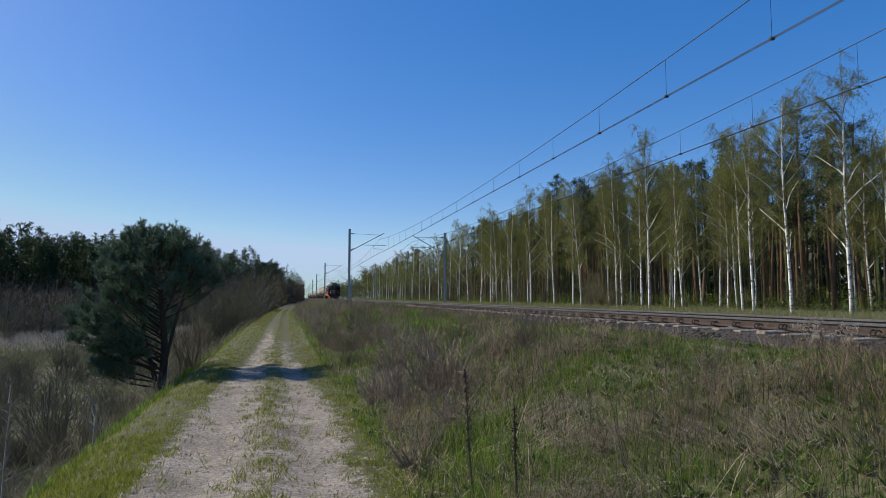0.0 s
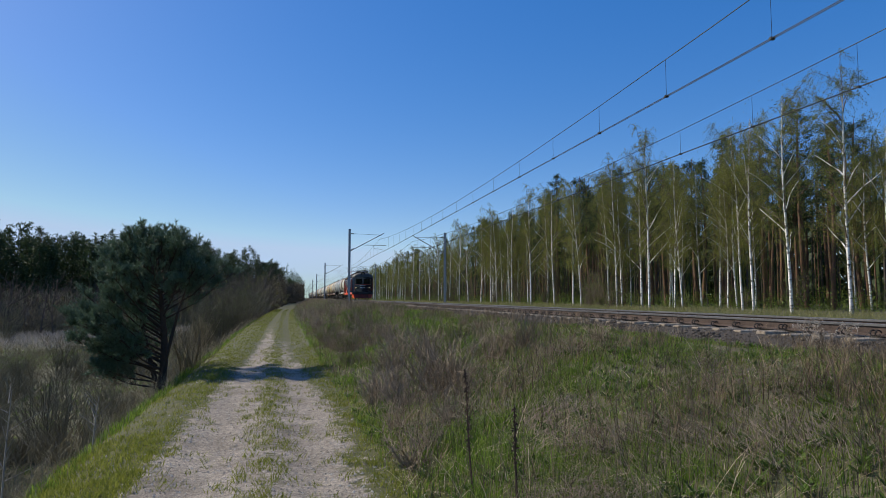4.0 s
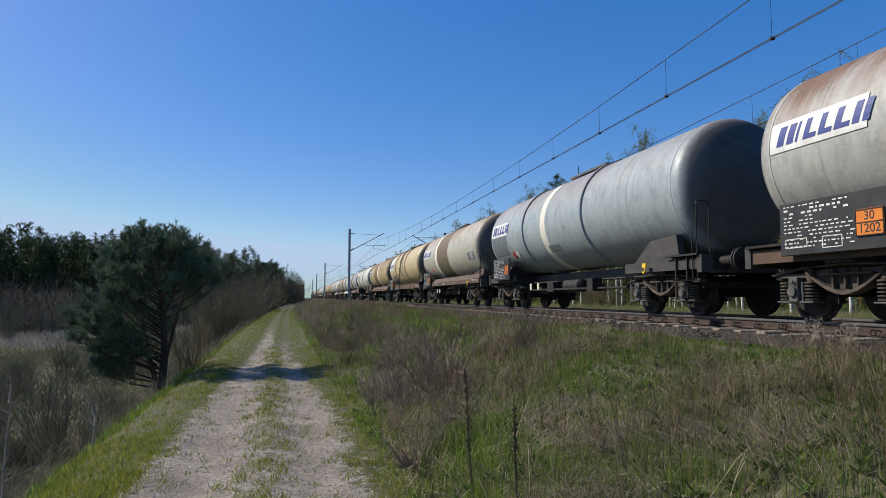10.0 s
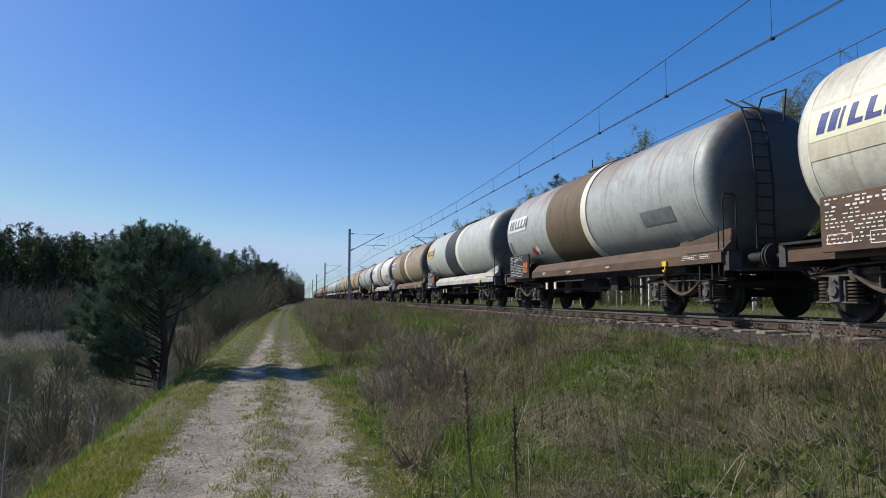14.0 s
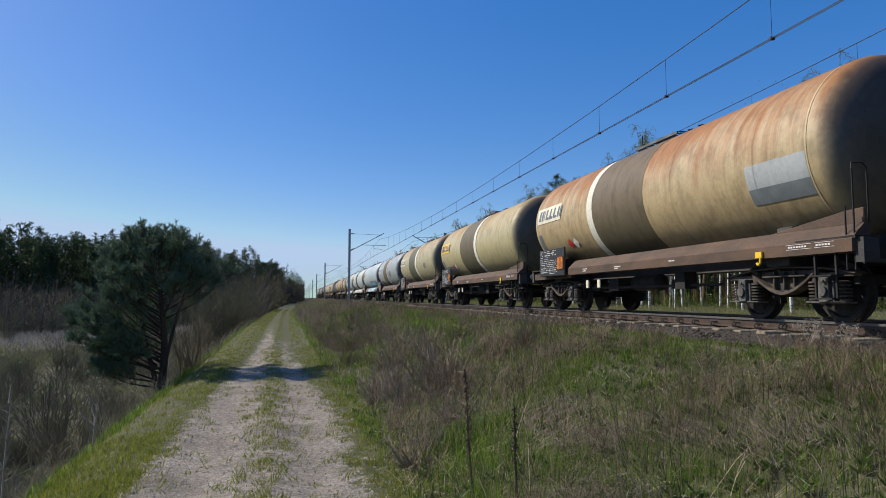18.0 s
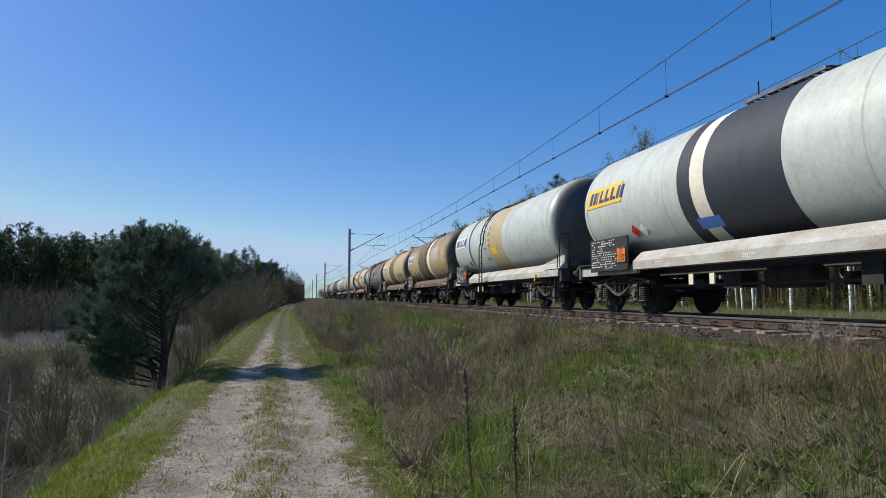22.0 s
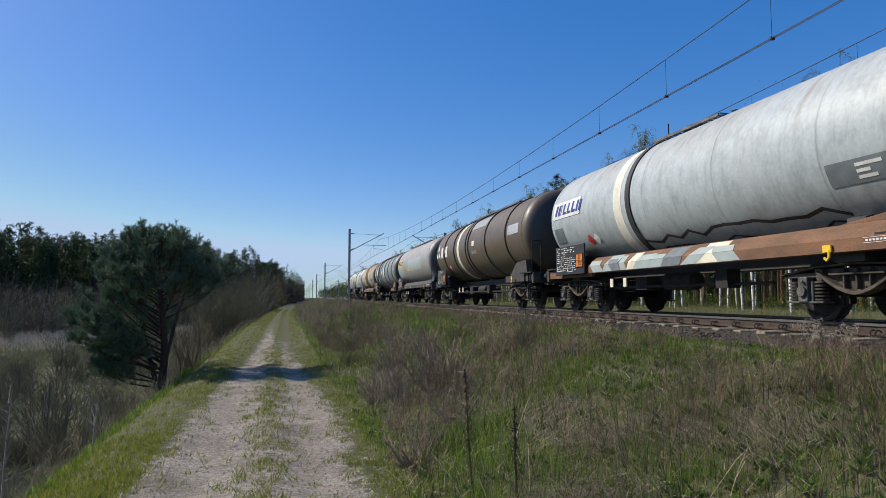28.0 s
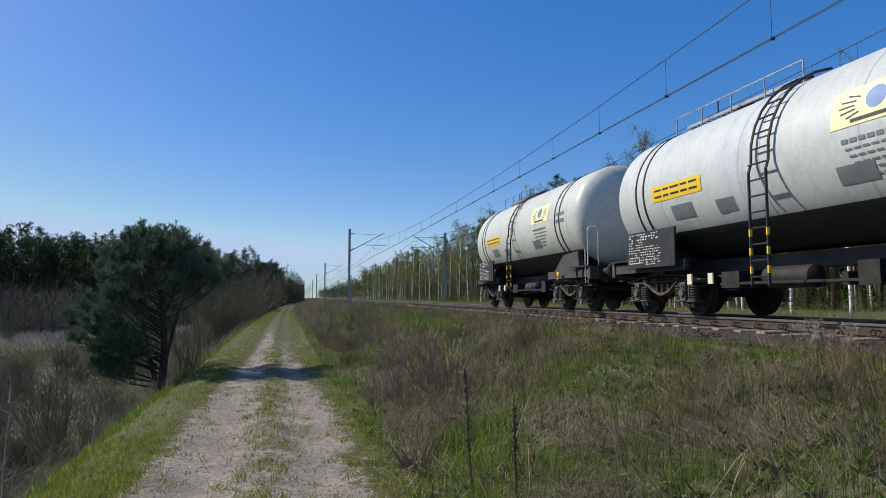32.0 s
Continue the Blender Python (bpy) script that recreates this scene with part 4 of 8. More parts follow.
def tag_words(root, t, txt, v, h):
    """Sprayed capital letters laid on the shell."""
    me = text_mesh(txt, .42, M["black"])
    for w in me.vertices:
        w.co = t.spot(t.y(v) - w.co.x - .15 * w.co.y, h + w.co.y * 1.15 + .10 * w.co.x, .011)
    tagged(part("graffiti_line", me, None, root), kind="stuff")


def graffiti(root, t, spec, seed, vs, hs, cols, halo=None):
    """Sprayed block letters: slanted, overlapping, with a dark rim and a pale shine."""
    rnd = random.Random(seed)
    ya, yb = t.y(vs[0]), t.y(vs[1])
    n = 5
    rim, fill, shine, glow_rim = fresh(), fresh(), fresh(), fresh()
    wide = abs(yb - ya) / n
    mid, tall = (hs[0] + hs[1]) / 2, (hs[1] - hs[0]) / 2
    for k in range(n):
        yc = ya + (yb - ya) * (k + .5) / n
        lean = rnd.uniform(-.12, .25) * wide
        cut = rnd.choice((.0, .35, -.35))
        raw = [(-.60, -1.0), (-.15, -1.05), (.05, -.55 + cut * .4), (.30, -1.0), (.66, -.92), (.58, -.1), (.70, .55), (.45, 1.05), (-.1, .95), (-.45, 1.1), (-.68, .5), (-.50, cut)]
        pts = [(x * wide * rnd.uniform(.8, 1.05), z * tall * rnd.uniform(.82, 1.05)) for x, z in raw]

        def laid(f, lift, dz=0.0):
            return [(yc - x * f - lean * z / tall, mid + z * f + dz) for x, z in pts], lift
        if halo:
            q, up = laid(1.26, .0045)
            t.blob(glow_rim, q, up)
        for bm, f, lift in ((rim, 1.12, .007 + .003 * (k % 2)), (fill, .94, .013 + .003 * (k % 2))):
            q, up = laid(f, lift)
            t.blob(bm, q, up)
        for a in (0, 7):
            q, up = laid(.70, 0)
            stroke(t, shine, [q[a], q[(a + 3) % 12]], .05, .021)
    if halo:
        tagged(part("graffiti_halo", glow_rim, M[halo], root), kind="stuff")
    else:
        glow_rim.free()
    for name, bm, c in (("graffiti_rim", rim, cols[1]), ("graffiti_fill", fill, cols[0]), ("graffiti_shine", shine, cols[2])):
        tagged(part(name, bm, M[c], root), kind="stuff")


def sill_graffiti(root, t, spec, seed, cols, vs=None):
    """Sprayed fields along the side sill, leaning into one another."""
    rnd = random.Random(seed)
    e = spec["L"] / 2 - 3.9
    y, stop = (t.y(vs[0]), t.y(vs[1])) if vs else (e, -e * .75)
    k = 0
    while y > stop:
        w = rnd.uniform(.25, .75)
        lean = rnd.uniform(-.2, .3)
        lo, hi = 1.01, 1.18
        bm = fresh()
        bm.faces.new([bm.verts.new((-1.366 - .002 * (k % 3), a, b)) for a, b in ((y, lo), (y - lean, hi), (y - lean - w, hi), (y - w, lo))])
        up = rnd.uniform(.4, 1.0)
        bm.faces.new([bm.verts.new((-1.366 + .22 * f - .002 * (k % 3), a, 1.18 + .22 * f + .004)) for a, f in ((y - lean, 0), (y - lean * 1.6, up), (y - lean * 1.6 - w, up), (y - lean - w, 0))])
        part("spray_patch", bm, M[cols[0] if k % 5 in (0, 1, 3) else cols[1] if k % 5 == 2 else cols[2]], root)
        y -= w * rnd.uniform(.8, 1.15)
        k += 1


def scribble(root, t, spec, seed, vs, hs, width=.07, spiky=False):
    """A sprayed line that loops along the shell."""
    rnd = random.Random(seed)
    ya, yb = t.y(vs[0]), t.y(vs[1])
    mid, amp = (hs[0] + hs[1]) / 2, (hs[1] - hs[0]) / 2
    p1, p2 = rnd.uniform(0, 6), rnd.uniform(0, 6)
    for part_no in range(2):
        bm = fresh()
        pts = []
        n = 60
        for k in range(n + 1):
            u = k / n
            y = ya + (yb - ya) * u + .22 * math.sin(u * 31 + p1) * (1 if part_no == 0 else .6)
            h = mid + amp * (.7 * math.sin(u * 25 + p2 + part_no) + .4 * math.sin(u * 11 + p1))
            if spiky:
                y = ya + (yb - ya) * u
                h = mid + amp * ((1 if k % 2 else -1) * rnd.uniform(.3, 1.0) - .4 * part_no)
                if k % 4:
                    continue
            pts.append((y, h - part_no * .12))
        stroke(t, bm, pts if part_no == 0 or spiky else pts[6:40], width * (1 if part_no == 0 else .6))
        tagged(part("graffiti_line", bm, M["black"], root), kind="stuff")


def lessor_mark(root, t, spec):
    """White mark: a three-armed sign and three plain blocks."""
    bm = fresh()
    y0, h0 = t.half - 1.0, .05
    for k in range(3):
        a = radians(90 + 120 * k)
        u, n = (math.cos(a), math.sin(a)), (-math.sin(a), math.cos(a))
        q = [(.13, -.13), (.44, -.09), (.44, .09), (.13, .13)]
        t.blob(bm, [(y0 - (u[0] * i + n[0] * j), h0 + u[1] * i + n[1] * j) for i, j in q], .010)
    y = y0 - .62
    for w in (.40, .36, .42):
        t.patch(bm, y, y - w, h0 - .27, h0 + .27, .06, .010, 4)
        y -= w + .10
    part("owner_sign", bm, M["white"], root, "white painted owner's mark")


def lpg_marks(root, t, spec):
    """Yellow sign with a globe, orange band, small notices and a dark belly."""
    bm = fresh()
    rows = []
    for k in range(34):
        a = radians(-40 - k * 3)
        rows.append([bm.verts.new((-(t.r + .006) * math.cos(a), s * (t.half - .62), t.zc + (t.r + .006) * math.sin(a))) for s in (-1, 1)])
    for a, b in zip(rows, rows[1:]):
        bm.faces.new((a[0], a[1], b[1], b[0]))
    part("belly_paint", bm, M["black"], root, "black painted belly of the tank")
    yc = t.y(.71)
    bm = fresh()
    t.patch(bm, yc + .72, yc - .72, .06, .62, 0, .007)
    sign = part("owner_sign", bm, M["pale_yellow"], root, "pale yellow sign with a blue globe")
    bm = fresh()
    t.blob(bm, [(yc - .16 * math.cos(k * .524), .38 + .16 * math.sin(k * .524)) for k in range(12)], .011)
    part("globe", bm, M["globe_blue"], sign)
    bm = fresh()
    for k in range(18):
        a = radians(k * 20)
        if abs(math.sin(a)) < .75:
            stroke(t, bm, [(yc - .34 * math.cos(a), .34 + .17 * math.sin(a)), (yc - .58 * math.cos(a), .34 + .25 * math.sin(a))], .022, .012)
    for k in range(9):
        stroke(t, bm, [(yc + .36 - k * .08, .13), (yc + .31 - k * .08, .13)], .05, .012)
    tagged(part("sign_rays", bm, M["black"], sign), kind="stuff")
    bm = fresh()
    t.patch(bm, t.half - 1.9, t.half - 3.6, -.27, .05, 0, .008)
    strip = part("notice_strip", bm, M["yellow"], root, "orange-yellow notice strip")
    bm = fresh()
    for k in range(2):
        y = t.half - 2.0
        for w in (.26, .2, .3, .22, .26):
            t.patch(bm, y, y - w, -.06 - k * .13, -.02 - k * .13, 0, .012, 1)
            y -= w + .06
    tagged(part("writing", bm, M["black"], strip), kind="stuff")
    bm = fresh()
    for k in range(6):
        y = yc + .55 - .05 * k
        while y > yc - .55 + .06 * k:
            t.patch(bm, y, y - .11, -.16 - k * .10, (-.10 if k == 0 else -.13) - k * .10, 0, .008, 1)
            y -= .14
    for k in range(2):
        t.patch(bm, t.y(.86) + .25, t.y(.86) - .35, .1 - k * .2, .2 - k * .2, 0, .008, 1)
    tagged(part("writing", bm, M["grey_panel"], root), kind="stuff")
    for y0, y1, h0, h1 in ((t.half - 2.5, t.half - 3.2, -.72, -.42), (t.half - 3.9, t.half - 4.4, -.78, -.5), (t.y(.64), t.y(.70), -.72, -.45)):
        bm = fresh()
        t.patch(bm, y0, y1, h0, h1, 0, .007)
        part("painted_panel", bm, M["grey_panel"], root)
    for v in (.12, .15, .83, .86):
        part("strap", t.ring(v - .002, v + .002, .018), M["black"], root, smooth=40)
    bm = fresh()
    ztop = t.zc + t.r
    for sx in (-.5, .5):
        pipe(bm, [(sx, t.y(.14), ztop - .1), (sx, t.y(.14), ztop + .30), (sx, t.y(.50), ztop + .30), (sx, t.y(.50), ztop - .1)], .016, 6)
        for v in (.23, .32, .41):
            rod(bm, (sx, t.y(v), ztop - .1), (sx, t.y(v), ztop + .30), .014, 6)
    part("walkway_rail", bm, M["steel"], root)


M["pale_yellow"] = plain("pale_yellow_sign", (0.82, 0.76, 0.40), .45)
M["globe_blue"] = plain("globe_blue", (0.10, 0.20, 0.42), .45)
M["sky_paint"] = plain("light_blue_spray", (0.22, 0.50, 0.72), .5)
M["sky_white"] = plain("white_blue_spray", (0.62, 0.74, 0.80), .5)
M["sign_blue"] = plain("blue_notice", (0.05, 0.16, 0.48), .5)
M["sky_pale"] = plain("pale_blue_spray", (0.40, 0.58, 0.68), .5)
M["lilac"] = two_tone("sprayed_grey", (0.33, 0.38, 0.36), (0.39, 0.44, 0.42), 3, .5, 0, .03, 30, grain=(.96, 1.03))


def warning_signs(root, t, spec):
    v0 = spec.get("signs_v", .512)
    for v, h in ((v0, .40), (v0, .14), (v0, -.12)):
        bm = fresh()
        y = t.y(v)
        if h < 0:
            t.blob(bm, [(y - .10 * math.cos(k * .628), h + .10 * math.sin(k * .628)) for k in range(10)], .012)
        else:
            t.blob(bm, [(y - .115, h - .09), (y, h + .11), (y + .115, h - .09)], .012)
        part("warning_triangle", bm, M["yellow"], root, "yellow warning triangle")


GB = (0.36, 0.405, 0.415)
pan_end = (.86, .95, -.62, -.28, "grey_panel")
SPECS = [
    dict(L=16.0, base=(.45, .44, .40), top=RUSTY, amt=.55, bands=[(.37, .60, (.12, .09, .065))], sign="white", frame=FR_BROWN, extra=fuel_mark, label="grey tank wagon with a brown band, cream mark and graffiti"),
    dict(L=15.2, base=GB, top=(.26, .23, .22), amt=.45, bands=[(.42, .45, WHITE_RING)], ribs=(.30, .64), rib_same=1, sign="white", panels=[(.02, .17, -.75, .45, "grey_panel"), (.44, .50, -.98, -.72, "grey_panel")], sill=0, frame=FR_DARK, walkway=(.42, .60), label="blue-grey tank wagon with a white ring and a dark frame"),
    dict(L=14.1, base=(.50, .47, .385), top=(.26, .15, .075), amt=.40, bands=[(.31, .345, WHITE_RING), (.345, .55, (.17, .12, .09))], sign="white", frame=FR_BROWN, panels=[(.05, .10, -.98, -.62, "grey_panel"), pan_end], label="grey-beige tank wagon with a brown band on a brown frame"),
    dict(L=15.2, base=(.60, .48, .27), top=(.40, .25, .12), amt=.25, bands=[], ribs=(.28, .62), rib_same=1, sign="white", panels=[(.01, .20, -.14, .92, (.58, .59, .57)), (.13, .26, -1.12, -.56, "grey_panel"), (.445, .48, -.70, -.25, "grey_panel"), (.528, .555, -.26, .55, "grey_panel")], ladder=.507, signs_v=.541, beam=1, frame=FR_BROWN, walkway=(.36, .66), extra=warning_signs, label="sand-yellow tank wagon with a side ladder and warning signs"),
    dict(L=15.7, base=(.50, .40, .22), top=(.24, .12, .05), amt=.75, streak=.9, bands=[(.35, .52, (.20, .115, .065)), (.52, .56, WHITE_RING)], sign="white", frame=FR_BROWN, label="golden-brown rusty tank wagon with a brown band and white ring"),
    dict(L=15.6, base=(.66, .65, .56), top=(.42, .36, .26), amt=.25, bands=[], ribs=(.27, .58), sign="pale", sill=0, board=1, frame=FR_BROWN, panels=[(.01, .16, -.3, .5, (.62, .58, .44)), (.34, .40, -.1, .1, "lilac"), pan_end], label="cream-white tank wagon with two dark hoops"),
    dict(L=14.3, base=(.41, .445, .43), top=RUSTY, amt=.36, bands=[(.34, .54, (.13, .088, .06)), (.545, .57, WHITE_RING, .03)], sign="grey", frame=FR_BROWN, panels=[(.02, .07, -.75, -.35, "grey_panel"), (.78, .88, -.75, -.42, "grey_panel")], end_ladder=2, label="grey tank wagon with an olive-brown band and white ring"),
    dict(L=15.2, base=(.50, .535, .50), top=(.34, .31, .26), amt=.22, bands=[(.40, .56, NAVY), (.57, .60, WHITE_RING)], sign="yellow", frame=FR_PALE, panels=[(.02, .08, -.75, -.4, "grey_panel")], label="pale grey tank wagon with a navy band and a pale frame"),
    dict(L=14.5, base=(.40, .33, .24), top=RUSTY, amt=.6, bands=[(.35, .52, (.15, .11, .085)), (.54, .58, WHITE_RING)], sign="white", frame=FR_BROWN, label="brown-beige tank wagon with a white ring"),
    dict(L=14.1, base=(.76, .74, .68), top=(.50, .46, .40), amt=.12, bands=[(.36, .58, (.34, .33, .30)), (.585, .61, (.02, .02, .02), .03)], sign="split", frame=FR_GREY, panels=[(.06, .11, .1, .45, "cream"), pan_end], extra=lambda r, t, s: scribble(r, t, s, 4, (.72, .92), (-.85, -.35), .03), label="white tank wagon with a sooty band and a black hoop"),
    dict(L=15.2, base=(.50, .545, .52), top=RUST, amt=.35, streak=.9, bands=[(.32, .335, WHITE_RING)], ribs=(.24, .55), rib_same=1, sign="cream", sill=0, frame=FR_RUST, panels=[(.02, .06, -.95, -.5, "grey_panel"), (.20, .27, -.98, -.72, "grey_panel"), (.72, .77, .1, .75, "lilac"), (.88, .96, -.9, -.4, "grey_panel"), (.40, .50, -.75, -.45, "lilac")], label="pale blue-grey tank wagon with rust runs and grey patches"),
    dict(L=13.9, base=(.50, .38, .21), top=(.33, .145, .05), amt=.8, streak=.7, bands=[(.34, .365, WHITE_RING), (.365, .57, (.15, .105, .075))], sign="cream", frame=FR_BROWN, panels=[(.02, .07, -.95, -.35, "grey_panel"), (.84, .97, -.5, -.1, (.42, .44, .44)), (.84, .97, -.78, -.5, "grey_panel")], label="orange-rusty tank wagon with a dark band and white ring"),
    dict(L=13.6, base=(.50, .43, .24), top=(.36, .22, .09), amt=.5, bands=[(.37, .565, (.135, .105, .075)), (.568, .595, WHITE_RING, .02)], sign="yellow", frame=FR_BROWN, panels=[(.03, .08, -.85, -.4, "grey_panel"), (.10, .26, -1.05, -.75, "grey_panel")], label="sand-yellow tank wagon with a dark brown band"),
    dict(L=14.4, base=(.47, .42, .26), top=(.34, .21, .09), amt=.55, bands=[(.33, .53, (.115, .11, .085)), (.53, .565, WHITE_RING, .02)], sign="cream", frame=FR_BROWN, panels=[(.03, .08, -.95, -.55, "grey_panel"), (.75, .80, -.5, -.2, "grey_panel")], extra=None, label="beige tank wagon with an olive-black band and paint flakes"),
    dict(L=14.0, base=(.37, .41, .42), top=(.28, .26, .23), amt=.2, bands=[(.33, .53, (.125, .10, .085)), (.53, .56, (.70, .62, .44), .03)], sign="grey", frame=FR_BROWN, panels=[(.03, .09, -.75, -.4, "grey_panel"), (.12, .24, -1.05, -.78, "grey_panel"), (.62, .72, -.55, -.1, "grey_panel")], end_ladder=1, label="slate-grey tank wagon with a dark brown band"),
    dict(L=14.7, base=(.47, .535, .545), top=(.42, .45, .45), amt=.1, streak=.15, bands=[], ribs=(), sign="yellow", frame=FR_TAUPE, walkway=(.38, .55), extra=lambda r, t, s: (graffiti(r, t, s, 21, (.46, .80), (-1.50, -.66), ("sky_paint", "navy_ink", "sky_white"), "yellow"), sill_graffiti(r, t, s, 22, ("sky_white", "sky_pale", "sky_paint"), (.44, .84)), tag_words(r, t, "CREW", .87, -.78)), label="pale blue-grey tank wagon with blue graffiti"),
    dict(L=15.9, base=(.53, .57, .535), top=(.46, .46, .38), amt=.15, streak=.25, bands=[(.33, .36, NAVY), (.36, .39, WHITE_RING), (.39, .53, NAVY)], sign="yellow", frame=FR_PALE, walkway=(.38, .52), panels=[(.352, .40, -1.05, -.80, "sign_blue")], label="cream-white tank wagon with a navy band and white ring"),
    dict(L=14.7, base=(.50, .56, .53), top=(.40, .24, .11), amt=.16, streak=.42, bands=[(.46, .60, (.46, .36, .22))], ribs=(.245,), rib_same=1, sign="white", frame=FR_PALE, ladder=.42, signs_v=.47, panels=[(.458, .482, -.26, .55, "grey_panel"), (.49, .54, -.6, -.35, "yellow")], extra=warning_signs, label="grey-green tank wagon with rust runs and a side ladder"),
    dict(L=13.6, base=(.50, .39, .22), top=(.15, .08, .045), amt=.75, streak=.8, bands=[(.36, .54, (.135, .085, .06)), (.55, .575, (.05, .05, .05), .03), (.60, .64, WHITE_RING)], sign="white", frame=FR_BROWN, panels=[(.03, .10, -.75, -.45, "grey_panel"), (.17, .32, -1.05, -.7, "grey_panel"), (.72, .84, -.2, .5, (.42, .40, .36))], end_ladder=2, label="brown rusty tank wagon with a white ring"),
    dict(L=14.4, base=(.54, .425, .235), top=(.38, .20, .08), amt=.6, bands=[(.355, .38, WHITE_RING), (.38, .59, (.125, .105, .08))], sign="cream", frame=FR_BROWN, panels=[(.17, .27, -1.08, -.8, "grey_panel"), (.72, .79, -.8, -.45, "grey_panel"), (.84, .90, -.8, -.45, "grey_panel")], label="sand-coloured tank wagon with a dark band"),
    dict(L=15.9, base=(.37, .355, .32), top=(.20, .105, .055), amt=.80, streak=1.0, r=1.40, bands=[(.568, .577, WHITE_RING, .03), (.588, .597, WHITE_RING, .03)], ribs=(.14, .29, .44, .54, .62, .76, .90), rib_same=1, sill=0, frame=FR_DARK, ladder=.45, walkway=(.30, .62), panels=[(.20, .32, -1.0, -.65, "grey_panel"), (.50, .526, -.26, .55, "grey_panel")], extra=lambda r, t, s: (lessor_mark(r, t, s), warning_signs(r, t, s), scribble(r, t, s, 31, (.34, .44), (-.45, -.25), .03), scribble(r, t, s, 32, (.645, .72), (.0, .22), .03), scribble(r, t, s, 33, (.80, .88), (.0, .22), .03)), label="grimy grey hooped tank wagon with a side ladder"),
    dict(L=15.4, base=(.60, .55, .42), top=RUST, amt=.35, streak=.8, bands=[(.38, .55, (.27, .13, .055)), (.555, .575, (.03, .03, .03), .03)], sign="yellow", frame=FR_RUST, panels=[(.20, .34, -.2, .25, (.30, .15, .06)), (.72, .86, .0, .35, (.33, .16, .065)), pan_end], label="beige tank wagon with flaking rust patches on a rusty frame"),
    dict(L=14.4, base=(.55, .48, .35), top=(.30, .16, .07), amt=.4, bands=[(.42, .46, WHITE_RING, .03), (.96, .985, NAVY)], sign="white", frame=FR_BROWN, panels=[(.20, .34, -.1, .4, (.50, .33, .17))], label="beige tank wagon with a white ring"),
    dict(L=14.4, base=(.50, .43, .30), top=(.25, .13, .07), amt=.5, bands=[(.33, .44, (.165, .10, .07)), (.44, .48, (.10, .09, .075)), (.48, .53, (.165, .10, .07)), (.53, .57, WHITE_RING)], sign="white", frame=FR_BROWN, panels=[(.03, .09, -.95, -.6, "grey_panel"), (.17, .28, -.95, -.6, "grey_panel")], label="beige tank wagon with a wide red-brown band"),
    dict(L=14.1, base=(.45, .49, .495), top=(.36, .33, .28), amt=.2, bands=[(.35, .38, WHITE_RING), (.40, .415, (.03, .03, .03), .03)], sign="split", frame=FR_RUST, walkway=(.36, .56), panels=[(.04, .10, -.75, -.3, "grey_panel"), (.86, .95, -.75, -.40, "grey_panel")], extra=lambda r, t, s: (scribble(r, t, s, 41, (.40, .86), (-1.25, -.55), .07, True), sill_graffiti(r, t, s, 42, ("lilac", "grey_panel", "cream"))), label="light grey tank wagon with black scrawled graffiti"),
    dict(L=16.4, base=(.135, .105, .075), top=(.105, .075, .048), amt=.4, r=1.42, bands=[(.34, .365, WHITE_RING)], ribs=(.16, .30, .45, .48, .66, .84), rib_same=1, sill=0, frame=FR_DARK, walkway=(.25, .75), panels=[(.45, .64, .72, 1.25, (.32, .34, .35)), (.525, .55, -.05, .16, "white"), (.515, .57, -.42, -.25, (.20, .20, .20)), (.86, .94, -.05, .3, (.40, .42, .45))], extra=lessor_mark, label="dark brown hooped tank wagon with a white ring"),
    dict(L=14.6, base=(.385, .36, .345), top=(.33, .30, .285), amt=.3, bands=[], ribs=(), sign="yellow", frame=FR_DARK, walkway=(.10, .62), panels=[(.02, .22, -.9, .35, "lilac"), (.40, .78, -.5, .3, "lilac"), (.35, .40, -.45, -.25, "yellow")], label="pinkish-grey tank wagon with grey-green touched-up paint"),
    dict(L=15.1, base=(.27, .295, .285), top=(.20, .165, .125), amt=.3, r=1.42, bands=[], ribs=(.13, .28, .38, .56, .72, .88), rib_same=1, sill=0, frame=FR_RUST, ladder=.31, walkway=(.22, .62), panels=[(.50, .535, -.45, .35, "white"), (.40, .44, -.15, .1, "white")], extra=lessor_mark, label="grey hooped tank wagon with a side ladder"),
    dict(L=14.0, base=(.55, .47, .33), top=(.34, .165, .06), amt=.65, bands=[(.415, .435, (.03, .025, .02), .03), (.435, .625, (.135, .085, .055)), (.625, .655, WHITE_RING)], sign=None, frame=FR_BROWN, panels=[(.03, .12, -.85, -.5, "grey_panel"), (.17, .24, -.85, -.45, "grey_panel"), (.825, .88, -.55, -.22, "grey_panel"), (.90, .95, -.72, -.3, "grey_panel")], end_ladder=1, label="orange-topped beige tank wagon with a dark brown band"),
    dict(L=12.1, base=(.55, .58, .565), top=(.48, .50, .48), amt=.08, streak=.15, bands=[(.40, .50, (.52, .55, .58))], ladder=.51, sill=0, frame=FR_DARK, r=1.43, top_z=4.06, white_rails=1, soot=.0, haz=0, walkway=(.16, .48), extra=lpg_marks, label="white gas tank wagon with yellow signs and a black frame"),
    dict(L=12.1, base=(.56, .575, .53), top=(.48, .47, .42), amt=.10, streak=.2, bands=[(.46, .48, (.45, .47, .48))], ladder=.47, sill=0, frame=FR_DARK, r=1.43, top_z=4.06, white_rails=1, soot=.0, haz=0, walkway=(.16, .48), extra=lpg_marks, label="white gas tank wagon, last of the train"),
]

